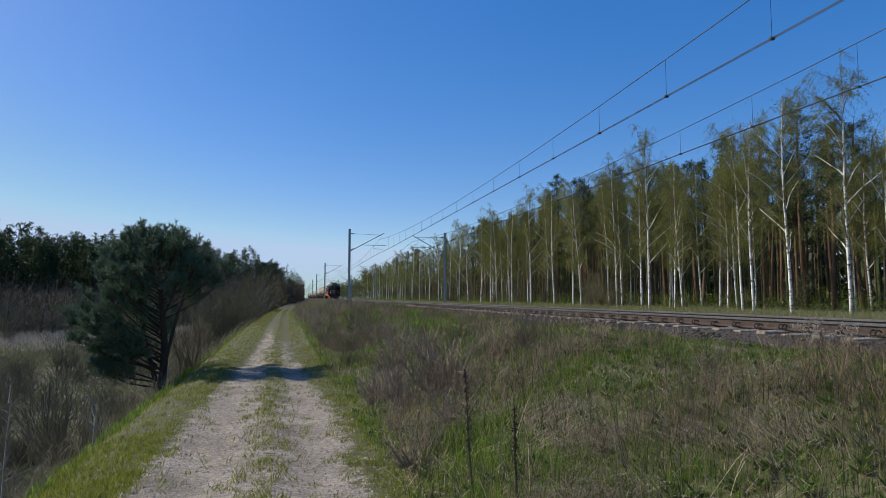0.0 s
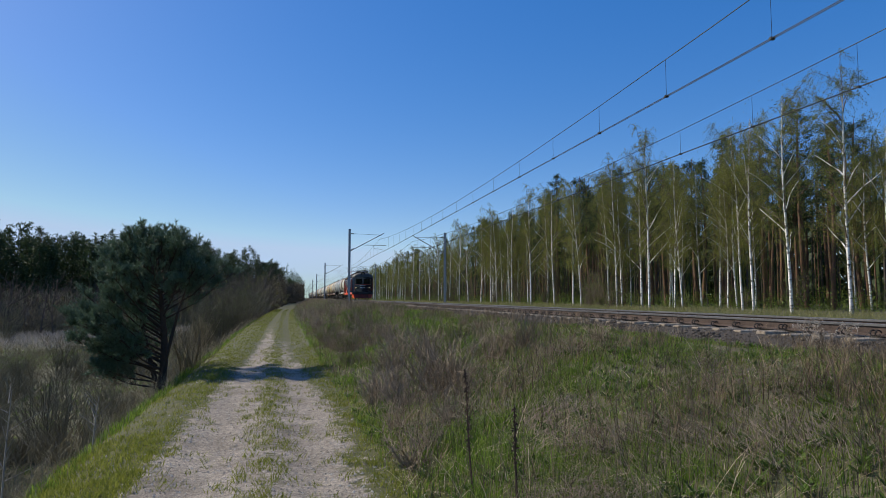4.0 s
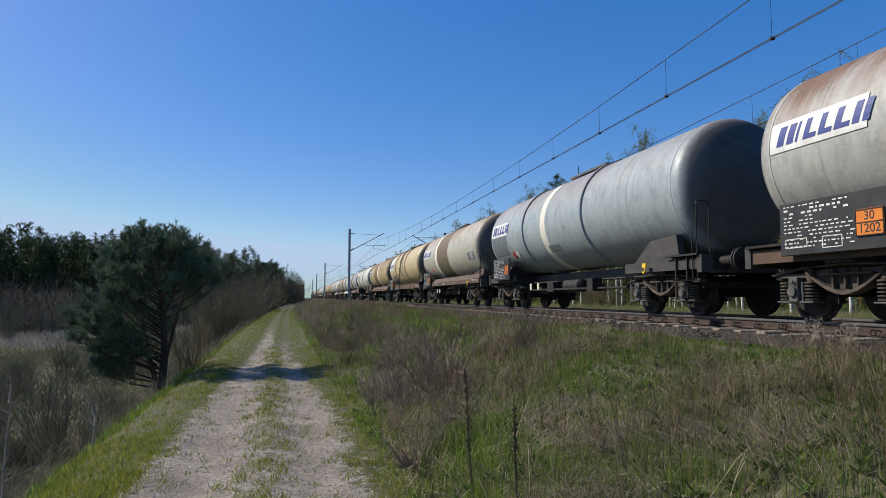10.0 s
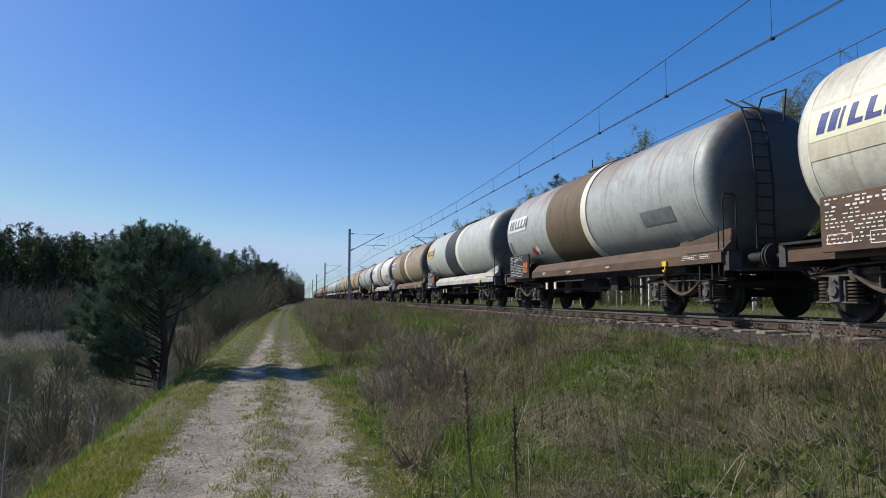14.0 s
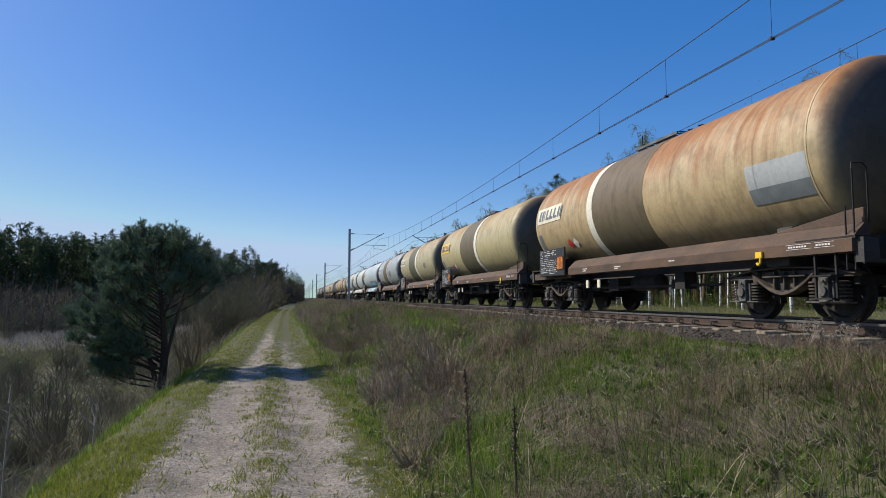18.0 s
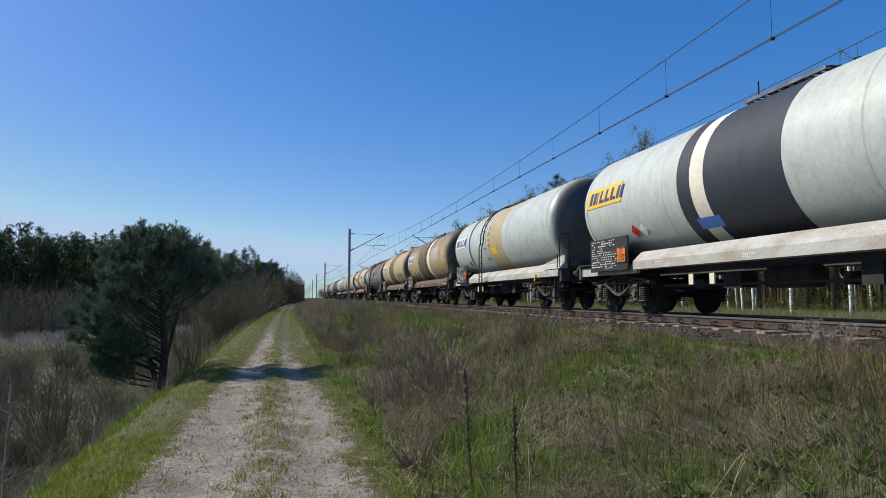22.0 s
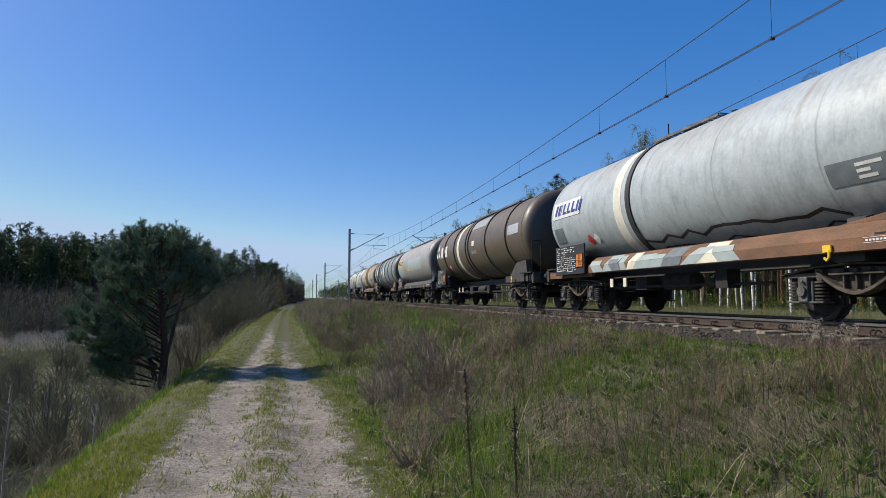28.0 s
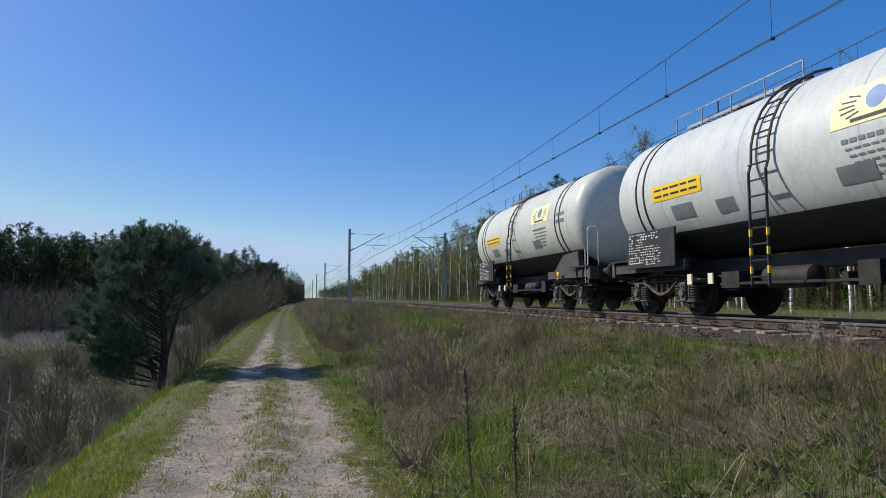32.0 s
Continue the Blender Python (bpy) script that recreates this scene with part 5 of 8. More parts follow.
# where each wagon's rear coupling lies, metres along the line at 0 s
LOCO_REAR = 185.5
ENDS = [201.2, 216.4, 230.6, 245.5, 261.7, 276.8, 290.8, 305.9, 320.9, 335.5, 350.4, 364.3, 378.4, 392.5, 406.3, 421.2, 437.1, 451.6, 465.6, 479.5, 495.4, 510.6, 525.3, 540.0, 554.0, 570.5, 584.7, 600.2, 614.2, 626.2, 638.6]
rolling = []                        # (thing, place along the line at 0 s, wheels)
prev = LOCO_REAR
for sp, e in zip(SPECS, ENDS):
    sp["L"] = e - prev
    wheel_runs.clear()
    w = wagon(sp)
    rolling.append((w, (e + prev) / 2, list(wheel_runs)))
    prev = e

# -- the locomotive --
def loco():
    root = thing("electric_locomotive", "dark navy electric locomotive with orange stripes and a raised pantograph", "locomotive")
    H, HF = 8.78, 8.02          # rear and front half of the body
    bm = fresh()
    side = [(-1.47, .86), (-1.47, 3.1), (-1.42, 3.28), (1.42, 3.28), (1.47, 3.1), (1.47, .86)]
    ys = [(-HF, .78, 0), (-HF + .03, .87, 0), (-HF + .10, .93, 0), (-HF + .22, .965, 0), (-HF + .45, .988, 0), (-HF + .8, .997, 0), (-HF + 1.3, 1, 0), (H - 1.3, 1, 0), (H - .8, .992, 0), (H - .45, .972, 0), (H - .22, .93, 0), (H - .10, .87, 0), (H - .03, .78, 0), (H, .66, 0)]
    rows = [[bm.verts.new((x * k, y, z)) for x, z in side] for y, k, d in ys]
    for a, b in zip(rows, rows[1:]):
        for i in range(len(side)):
            j = (i + 1) % len(side)
            bm.faces.new((a[i], a[j], b[j], b[i]))
    bm.faces.new(rows[0])
    bm.faces.new(rows[-1][::-1])
    part("body", bm, M["loco_navy"], root, smooth=35)
    prof = [(-1.50, 3.22), (-1.50, 3.36), (-1.34, 3.58), (-.95, 3.80), (-.4, 3.93), (.4, 3.93), (.95, 3.80), (1.34, 3.58), (1.50, 3.36), (1.50, 3.22)]
    rings = ((-HF - .16, .70, .45), (-HF - .08, .80, .7), (-HF + .08, .90, .88), (-HF + .35, .96, .96), (-HF + .9, .99, 1), (H - .6, .99, 1), (H - .05, .88, .85), (H + .12, .72, .5))
    for name, sub, mat, label in (("visor", rings[:5], "visor", "dusty brown-grey roof visor above the cab"), ("roof", rings[4:], "loco_roof", "dark grey-green sooty roof")):
        bm = fresh()
        rows = [[bm.verts.new((x * k, y, 3.22 + (z - 3.22) * kz)) for x, z in prof] for y, k, kz in sub]
        for a, b in zip(rows, rows[1:]):
            for i in range(len(prof)):
                j = (i + 1) % len(prof)
                bm.faces.new((a[i], a[j], b[j], b[i]))
        bm.faces.new(rows[0])
        bm.faces.new(rows[-1][::-1])
        part(name, bm, M[mat], root, label, smooth=40)
    bm = fresh()
    prism(bm, [(-.9, 3.8), (-.75, 4.06), (.75, 4.06), (.9, 3.8)], "y", -4.6, 4.6)
    part("roof_hood", bm, M["loco_roof"], root, bevel=.03)
    for sx in (-1, 1):
        bm = fresh()
        pipe(bm, [(sx * .95, .4, 3.8), (sx * .95, .4, 4.22), (sx * .95, 4.4, 4.22), (sx * .95, 4.4, 3.8)], .012, 6)
        part("roof_rail", bm, M["steel"], root)
        # stepped ledge along the roof's edge, with small warning marks
        for k, (ya, yb, z0, z1, out) in enumerate(((-6.1, 6.6, 3.30, 3.46, 1.51), (-5.6, 5.9, 3.46, 3.66, 1.36), (-5.0, 5.2, 3.66, 3.80, 1.18))):
            bm = fresh()
            prism(bm, [(sx * (out - .30), z0), (sx * out, z0), (sx * (out - .02), z1 - .03), (sx * (out - .08), z1), (sx * (out - .30), z1)], "y", ya, yb)
            part("roof_ledge", bm, M["loco_roof"], root)
        for y in (3.4, 7.6):
            bm = fresh()
            bm.faces.new([bm.verts.new((sx * 1.516, y + d, z)) for d, z in ((-.10, 3.32), (.10, 3.32), (0, 3.45))])
            part("warning_mark", bm, M["yellow"], root, "small yellow warning triangle")
        # orange sill stripe and chevrons: (distance from the rear, height)
        bm = fresh()
        X = sx * 1.474
        def sheet(pts, lift=0.0):
            vs = [bm.verts.new((X + sx * lift, H - d, z)) for d, z in pts]
            bm.faces.new(vs)
        sheet([(.6, .84), (.6, 1.13), (15.9, 1.13), (15.9, .84)])
        for d0, d1, k0, k1 in ((.6, .33, .99, .972), (.33, .1, .972, .93), (15.9, 16.42, .995, .972), (16.42, 16.66, .972, .93), (16.66, 16.76, .93, .87)):
            bm.faces.new([bm.verts.new((sx * (1.47 * k + .006), H - d, z)) for d, k, z in ((d0, k0, .84), (d1, k1, .84), (d1, k1, 1.13), (d0, k0, 1.13))])
        part("sill_stripe", bm, M["loco_orange"], root, "bright orange stripe along the sill")
        bm = fresh()
        sheet([(3.8, 3.22), (4.62, 3.22), (4.0, 2.55), (3.2, 2.58)])
        sheet([(3.2, 2.58), (4.0, 2.55), (5.05, 1.50), (4.7, 1.12), (4.55, 1.12)])
        sheet([(4.7, 1.12), (5.05, 1.50), (6.05, 1.50), (6.05, 1.12)])
        part("chevron", bm, M["loco_orange"], root)
        bm = fresh()
        sheet([(10.9, 3.22), (11.65, 3.22), (12.45, 2.55), (11.6, 2.55)])
        sheet([(11.6, 2.55), (12.45, 2.55), (11.1, 1.12), (10.4, 1.12), (10.4, 1.50)])
        sheet([(10.4, 1.50), (10.4, 1.12), (9.35, 1.12), (9.35, 1.50)])
        part("chevron", bm, M["loco_orange"], root)
        bm = fresh()
        sheet([(.95, 1.72), (1.30, 1.72), (1.98, 1.42), (1.45, 1.46), (1.2, 1.56), (.95, 1.55)])
        sheet([(1.98, 1.42), (1.65, 1.12), (1.15, 1.12), (1.45, 1.46)])
        part("chevron", bm, M["loco_orange"], root)
        # owner's sign, white and red plain shapes
        bm = fresh()
        sheet([(7.6, 1.62), (7.6, 1.86), (9.0, 1.86), (9.0, 1.62)], .004)
        part("owner_sign", bm, M["white"], root)
        bm = fresh()
        sheet([(7.2, 1.74), (7.45, 2.0), (7.55, 2.0), (7.35, 1.74), (7.55, 1.48), (7.45, 1.48)], .004)
        sheet([(9.4, 1.74), (9.15, 2.0), (9.05, 2.0), (9.25, 1.74), (9.05, 1.48), (9.15, 1.48)], .004)
        part("sign_bracket", bm, M["loco_orange"], root)
        bm = fresh()
        for d in (9.4, 9.65, 9.9, 10.1):
            sheet([(d, 2.62), (d, 2.78), (d + .17, 2.78), (d + .17, 2.62)], .004)
        for k in range(9):
            sheet([(7.6 + k * .26, 1.22), (7.6 + k * .26, 1.31), (7.8 + k * .26, 1.31), (7.8 + k * .26, 1.22)], .004)
        for d in (2.9, 6.4, 9.7, 10.3, 13.4, 14.6):
            sheet([(d, .95), (d, 1.03), (d + .35, 1.03), (d + .35, .95)], .006)
        tagged(part("writing", bm, M["white"], root), kind="stuff")
        # windows with pale frames
        for d0, d1, z0, z1 in ((1.65, 2.55, 2.42, 3.08), (3.95, 4.7, 2.42, 2.78), (3.95, 4.7, 2.84, 3.05), (5.9, 6.6, 2.42, 2.78), (5.9, 6.6, 2.84, 3.05), (8.2, 9.1, 2.42, 3.05), (10.95, 11.75, 2.42, 3.05), (13.2, 14.15, 2.32, 3.08)):
            window(root, sx, H - d0, H - d1, z0, z1)
        for d, wd in ((.28, .62), (15.0, .66)):
            bm = fresh()
            box(bm, (sx * 1.475, H - d - wd / 2, 2.1), (.03, wd, 2.0))
            door = part("door", bm, M["loco_navy"], root, bevel=.012)
            bm = fresh()
            box(bm, (sx * 1.494, H - d - wd / 2, 2.62), (.012, wd * .62, .62))
            part("door_window", bm, M["glass"], door, "dark door window")
            for e in (-.07, wd + .07):
                bm = fresh()
                pipe(bm, [(sx * 1.47, H - d - e, 1.35), (sx * 1.55, H - d - e, 1.4), (sx * 1.55, H - d - e, 3.05), (sx * 1.47, H - d - e, 3.1)], .018, 6)
                part("grab_rail", bm, M["loco_orange"], door, "orange grab rail")
            bm = fresh()
            for z in (.25, .5, .75):
                box(bm, (sx * 1.36, H - d - wd / 2, z), (.24, .42, .03))
            for e in (-.2, .2):
                box(bm, (sx * 1.36, H - d - wd / 2 + e, .55), (.03, .03, .75))
            st = part("door_step", bm, M["iron"], root)
            for z in (.25, .5, .75):
                bm = fresh()
                box(bm, (sx * 1.485, H - d - wd / 2, z), (.012, .42, .035))
                part("step_edge", bm, M["yellow"], st, "yellow step edge")
    for s in (-1, 1):
        end(root, s, H if s > 0 else HF)
        loco_bogie(root, 4.7 if s > 0 else -4.0)
    rnd = random.Random(8)
    for sx in (-1, 1):
        for k in range(15):
            y = -7.4 + k * 1.05 + rnd.uniform(-.3, .3)
            bm = fresh()
            pipe(bm, [(sx * 1.30, y, .84), (sx * 1.33, y + .05, rnd.uniform(.6, .75)), (sx * 1.28, y + rnd.uniform(.15, .4), rnd.uniform(.35, .55)), (sx * 1.2, y + .4, rnd.uniform(.5, .8))], .022, 6)
            part("hose", bm, M["iron"], root)
            if k % 2:
                bm = fresh()
                box(bm, (sx * 1.30, y + .2, .72), (.14, rnd.uniform(.15, .4), rnd.uniform(.12, .3)))
                rod(bm, (sx * 1.30, y - .1, .66), (sx * 1.42, y - .1, .66), .08, 10)
                part("valve_box", bm, M["bogie"], root, bevel=.01)
    for sx in (-1, 1):
        for y, w, h in ((0, 2.2, .5), (1.5, .5, .35), (-1.6, .6, .4)):
            bm = fresh()
            box(bm, (sx * (1.0 if y == 0 else 1.1), y, .70), (.5, w, h))
            part("equipment_box", bm, M["iron"], root, bevel=.02)
    bm = fresh()
    box(bm, (0, 0, .82), (2.2, 15.5, .16))
    part("underframe", bm, M["iron"], root)
    pantograph(root, H - 3.0, True)
    pantograph(root, -HF + 2.9, False)
    return root


def window(root, sx, ya, yb, z0, z1):
    bm = fresh()
    box(bm, (sx * 1.478, (ya + yb) / 2, (z0 + z1) / 2), (.022, abs(ya - yb), z1 - z0))
    fr = part("window", bm, M["window_rim"], root, "window with a pale rim", bevel=.008)
    bm = fresh()
    box(bm, (sx * 1.488, (ya + yb) / 2, (z0 + z1) / 2), (.014, abs(ya - yb) - .04, z1 - z0 - .04))
    part("pane", bm, M["glass"], fr)


def end(root, s, H):
    """One cab end; s = -1 is the leading one."""
    def Y(d):
        return s * (H + d)
    for sx in (-1, 1):
        bm = fresh()
        out = [(.12, .004, 2.28), (.98, .004, 2.28), (1.17, -.05, 2.30), (1.17, -.05, 2.96), (.98, .004, 3.02), (.12, .004, 3.04)]
        fr = [bm.verts.new((sx * x, Y(d), z)) for x, d, z in out]
        bk = [bm.verts.new((sx * x, Y(d + .03), z)) for x, d, z in out]
        for q in ((0, 1, 4, 5), (1, 2, 3, 4)):
            bm.faces.new([fr[i] for i in q])
            bm.faces.new([bk[i] for i in q[::-1]])
        for i in range(6):
            bm.faces.new((fr[i], fr[(i + 1) % 6], bk[(i + 1) % 6], bk[i]))
        ws = part("windscreen", bm, M["glass"], root, "dark glossy windscreen")
        bm = fresh()
        pipe(bm, [(sx * x, Y(d + .03), z) for x, d, z in out + out[:1]], .016, 6)
        part("rim", bm, M["black"], ws)
        bm = fresh()
        box(bm, (sx * .86, s * (H + .02), 1.76), (.50, .12, .22))
        lamp = part("headlight", bm, M["iron"], root, bevel=.03)
        for dx, on in ((-.11, True), (.12, False)):
            bm = fresh()
            rod(bm, (sx * (.86 + dx * -1), Y(.07), 1.76), (sx * (.86 + dx * -1), Y(.095), 1.76), .058, 16)
            part("lens", bm, M["lamp_on"] if s < 0 and on else M["glass"], lamp, "glowing headlight lens" if s < 0 and on else "dark lamp lens")
        bf = part("buffer", BUF_STEM, None, root)
        bf.matrix_local = pose(sx * .875, s * (H + .02), 1.06, 0, 0, 0 if s < 0 else 180)
        part("buffer_head", BUF_HEAD, None, bf)
        bm = fresh()
        pipe(bm, [(sx * 1.15, Y(.02), 1.3), (sx * 1.15, Y(.10), 1.35), (sx * 1.15, Y(.10), 2.0), (sx * 1.15, Y(.02), 2.05)], .016, 6)
        part("grab_rail", bm, M["loco_orange"], root)
    bm = fresh()
    pipe(bm, [(-1.28, Y(-.16), 2.19), (-1.14, Y(-.03), 2.19), (-.95, Y(.012), 2.19), (.95, Y(.012), 2.19), (1.14, Y(-.03), 2.19), (1.28, Y(-.16), 2.19)], .014, 6)
    part("front_line", bm, M["loco_orange"], root, "thin red line below the windscreens")
    bm = fresh()
    box(bm, (0, s * (H - .02), 1.0), (2.9, .16, .34))
    part("buffer_beam", bm, M["black"], root, bevel=.01)
    bm = fresh()
    va = [bm.verts.new((x, s * (H + d), z)) for x, d, z in ((-1.45, -1.30, .86), (-1.34, .02, .86), (1.34, .02, .86), (1.45, -1.30, .86))]
    vb = [bm.verts.new((x, s * (H + d), z)) for x, d, z in ((-1.40, -.85, .30), (-1.16, .24, .17), (1.16, .24, .17), (1.40, -.85, .30))]
    for i in range(4):
        bm.faces.new((va[i], va[(i + 1) % 4], vb[(i + 1) % 4], vb[i]))
    bm.faces.new(va[::-1])
    bm.faces.new(vb)
    bm.normal_update()
    part("skirt", bm, M["loco_orange"] if s < 0 else M["iron"], root, "orange snow plough skirt" if s < 0 else "", bevel=.02)
    if s < 0:
        # sheet over the skirt's front, with its shade painted as dark red
        bm = fresh()
        prism(bm, [(-1.30, .84), (1.30, .84), (1.16, .30), (-1.16, .30)], "y", s * (H + .03), s * (H + .03) - .012)
        for v in bm.verts:
            v.co.y += s * (.86 - v.co.z) * .325
        part("plough_front", bm, M["plough_shade"], root, "front of the plough, its shade painted as dark red")
    for k in range(10):
        bm = fresh()
        x0 = -1.17 + k * .225
        prism(bm, [(x0, .175), (x0 + .225, .175), (x0 + .30, .285), (x0 + .075, .285)], "y", s * (H + .22), s * (H + .246))
        part("plough_stripe", bm, M["yellow"] if k % 2 else M["black"], root)
    for sx in (-1, 1):
        for k in range(5):
            bm = fresh()
            f0, f1 = k / 5, (k + 1) / 5
            q = []
            for f, up in ((f0, 0), (f1, 0), (f1 - .06, .12), (f0 - .06, .12)):
                x, d, z = 1.16 + .24 * f, .24 - 1.09 * f, .17 + .13 * f
                q.append(bm.verts.new((sx * (x + .012 + .10 * up), s * (H + d - .15 * up), z + up)))
            bm.faces.new(q)
            part("plough_stripe", bm, M["yellow"] if k % 2 else M["black"], root)
    for k, (x, dz) in enumerate(((-.62, .30), (-.48, .36), (-.34, .28), (.34, .30), (.48, .36), (.62, .26))):
        bm = fresh()
        pipe(bm, [(x, Y(.06), .98), (x, Y(.22), .92), (x + .02, Y(.32), .70), (x + .05, Y(.30), dz + .12), (x + .12, Y(.27), dz + .04), (x + .17, Y(.27), dz + .16)], .024, 6)
        part("brake_hose", bm, M["iron"], root)
    cp = part("coupling", COUPLING, None, root)
    cp.matrix_local = pose(0, s * (H + .02), 1.0, 0, 0, 0 if s < 0 else 180)
    bm = fresh()
    lathe(bm, [(s * -.75, .05), (s * -.5, .2), (s * -.2, .28), (s * .16, .29), (s * .2, .25), (s * .14, .2), (s * .13, 0)], "y", 20, (0, s * (H - .05), 3.72))
    top = part("top_lamp", bm, M["loco_roof"], root, smooth=40)
    bm = fresh()
    rod(bm, (0, Y(.06), 3.72), (0, Y(.12), 3.72), .15, 16)
    part("lens", bm, M["lamp_top"] if s < 0 else M["glass"], top)
    bm = fresh()
    for k in range(8):
        box(bm, (-.42 + k * .10, Y(.012), 2.06), (.045, .012, .085))
    for k in range(6):
        box(bm, (-.32 + k * .115, Y(.012), 1.78), (.05, .012, .10))
    tagged(part("writing", bm, M["white"], root), kind="stuff")


LOCO_WHEEL = wheelset_mesh(.625)


def loco_bogie(root, y):
    bm = fresh()
    box(bm, (0, 0, .76), (2.0, 1.0, .2))
    b = new("bogie", mesh_of("bogie", bm, M["loco_grime"], bevel=.015))
    b.parent, b.location = root, (0, y, 0)
    for sx in (-1, 1):
        bm = fresh()
        prism(bm, [(-2.75, .60), (-2.65, .90), (2.65, .90), (2.75, .60), (2.2, .50), (1.5, .66), (.5, .66), (0, .54), (-.5, .66), (-1.5, .66), (-2.2, .50)], "x", sx * 1.14 - .06, sx * 1.14 + .06)
        part("side_frame", bm, M["loco_grime"], b, bevel=.015)
        for k in (-.95, .95):
            bm = fresh()
            box(bm, (sx * 1.14, k, .55), (.16, .3, .5))
            part("bracket", bm, M["loco_grime"], b, bevel=.015)
    for k in (-1.9, 0, 1.9):
        w = part("wheelset", LOCO_WHEEL, None, b)
        w.location = (0, k, .625)
        wheel_runs.append((w, y + k, .625))
        for sx in (-1, 1):
            bm = fresh()
            box(bm, (sx * 1.16, k, .62), (.2, .42, .40))
            rod(bm, (sx * 1.2, k, .62), (sx * 1.34, k, .62), .17, 14)
            part("axlebox", bm, M["loco_grime"], b, bevel=.012)
            for d in (-.36, .36):
                c = part("coil_spring", SPRING, None, b)
                c.location = (sx * 1.2, k + d, .46)
                c.scale = (1.4, 1.4, 1.3)
            bm = fresh()
            box(bm, (sx * 1.22, k, .40), (.10, 1.0, .10))
            box(bm, (sx * 1.24, k + .62, .50), (.12, .16, .42))
            part("spring_beam", bm, M["loco_grime"], b, bevel=.012)
            bm = fresh()
            pipe(bm, [(sx * 1.30, k - .78, .86), (sx * 1.30, k - .74, .45), (sx * 1.0, k - .70, .22), (sx * .80, k - .66, .10)], .022, 6)
            part("sand_pipe", bm, M["iron"], b)
            bm = fresh()
            rod(bm, (sx * 1.33, k - .5, .50), (sx * 1.33, k - .62, .84), .045, 8)
            part("damper", bm, M["loco_grime"], b)
    for sx in (-1, 1):
        for k in (-.95, .95):
            bm = fresh()
            for j in range(6):
                box(bm, (sx * 1.26, k, .30 + j * .035), (.12, .95 - j * .07, .028))
            part("leaf_spring", bm, M["loco_grime"], b)


def pantograph(root, y, up):
    base_z = 3.94
    red, dark = M["panto_red"], M["iron"]
    bm = fresh()
    for sx in (-1, 1):
        box(bm, (sx * .62, y, base_z + .12), (.05, 2.2, .05))
        for d in (-.95, .95):
            lathe(bm, [(0, .09), (.1, .05), (.12, .09), (.2, .05), (.22, 0)], "z", 10, (sx * .62, y + d, base_z - .12))
    for d in (-1.05, 1.05):
        box(bm, (0, y + d, base_z + .12), (1.3, .07, .07))
    part("pantograph_base", bm, dark, root, "dark pantograph base frame on insulators")
    top = WIRE_Z - .06 if up else base_z + .42
    knee = base_z + (top - base_z) * .5
    reach = 1.15 if up else 1.75
    for d in (-1, 1):
        bm = fresh()
        for sx in (-1, 1):
            rod(bm, (sx * .5, y + d * .45, base_z + .16), (sx * .62, y + d * reach, knee), .027, 8)
        rod(bm, (-.62, y + d * reach, knee), (.62, y + d * reach, knee), .025, 8)
        part("lower_arm", bm, red if d > 0 else dark, root)
        bm = fresh()
        for sx in (-1, 1):
            rod(bm, (sx * .62, y + d * reach, knee), (sx * .45, y + d * .12, top - .1), .017, 8)
        rod(bm, (-.62, y + d * reach, knee), (.45, y + d * .12, top - .1), .015, 6)
        part("upper_arm", bm, dark, root)
    for d in (-.16, .16):
        bm = fresh()
        pipe(bm, [(-.98, y + d, top - .28), (-.86, y + d, top - .1), (-.6, y + d, top - .02), (.6, y + d, top - .02), (.86, y + d, top - .1), (.98, y + d, top - .28)], .02, 6)
        part("contact_bow", bm, dark, root)


M["loco_navy"] = two_tone("loco_navy", (0.004, 0.0065, 0.020), (0.007, 0.010, 0.027), 1.2, 0.10, 0.0, 0.03, 8, grain=(.95, 1.05))
M["loco_roof"] = two_tone("loco_roof", (0.006, 0.007, 0.010), (0.016, 0.016, 0.017), 2, 0.7, 0, 0.1, 20)
M["loco_roof"].node_tree.nodes["Principled BSDF"].inputs["Specular IOR Level"].default_value = .2
M["loco_orange"] = two_tone("loco_orange", (0.78, 0.085, 0.025), (0.70, 0.075, 0.022), 2, 0.4, 0, 0.02, 20, grain=(.96, 1.04))
# the orange of the skirt with shade put into the colour
M["plough_shade"] = two_tone("plough_shade", (0.30, 0.032, 0.016), (0.14, 0.020, 0.013), 3, 0.6, 0, 0.1, 20)
M["visor"] = two_tone("visor_dust", (0.085, 0.075, 0.060), (0.045, 0.042, 0.036), 2, 0.6, 0, 0.1, 20)
M["loco_grime"] = two_tone("loco_grime", (0.012, 0.011, 0.010), (0.042, 0.036, 0.031), 4, 0.75, 0.1, 0.3, 40)
M["window_rim"] = plain("window_rim", (0.40, 0.40, 0.38), 0.4, 0.5)
M["lamp_on"] = glow("lamp_on", (1.0, 0.78, 0.45), .9)
M["lamp_top"] = plain("lamp_top", (0.16, 0.11, 0.07), .15)
M["panto_red"] = plain("panto_red", (0.45, 0.05, 0.04), 0.5)
wheel_runs.clear()
engine = loco()
rolling.append((engine, LOCO_REAR - 9.40, list(wheel_runs)))

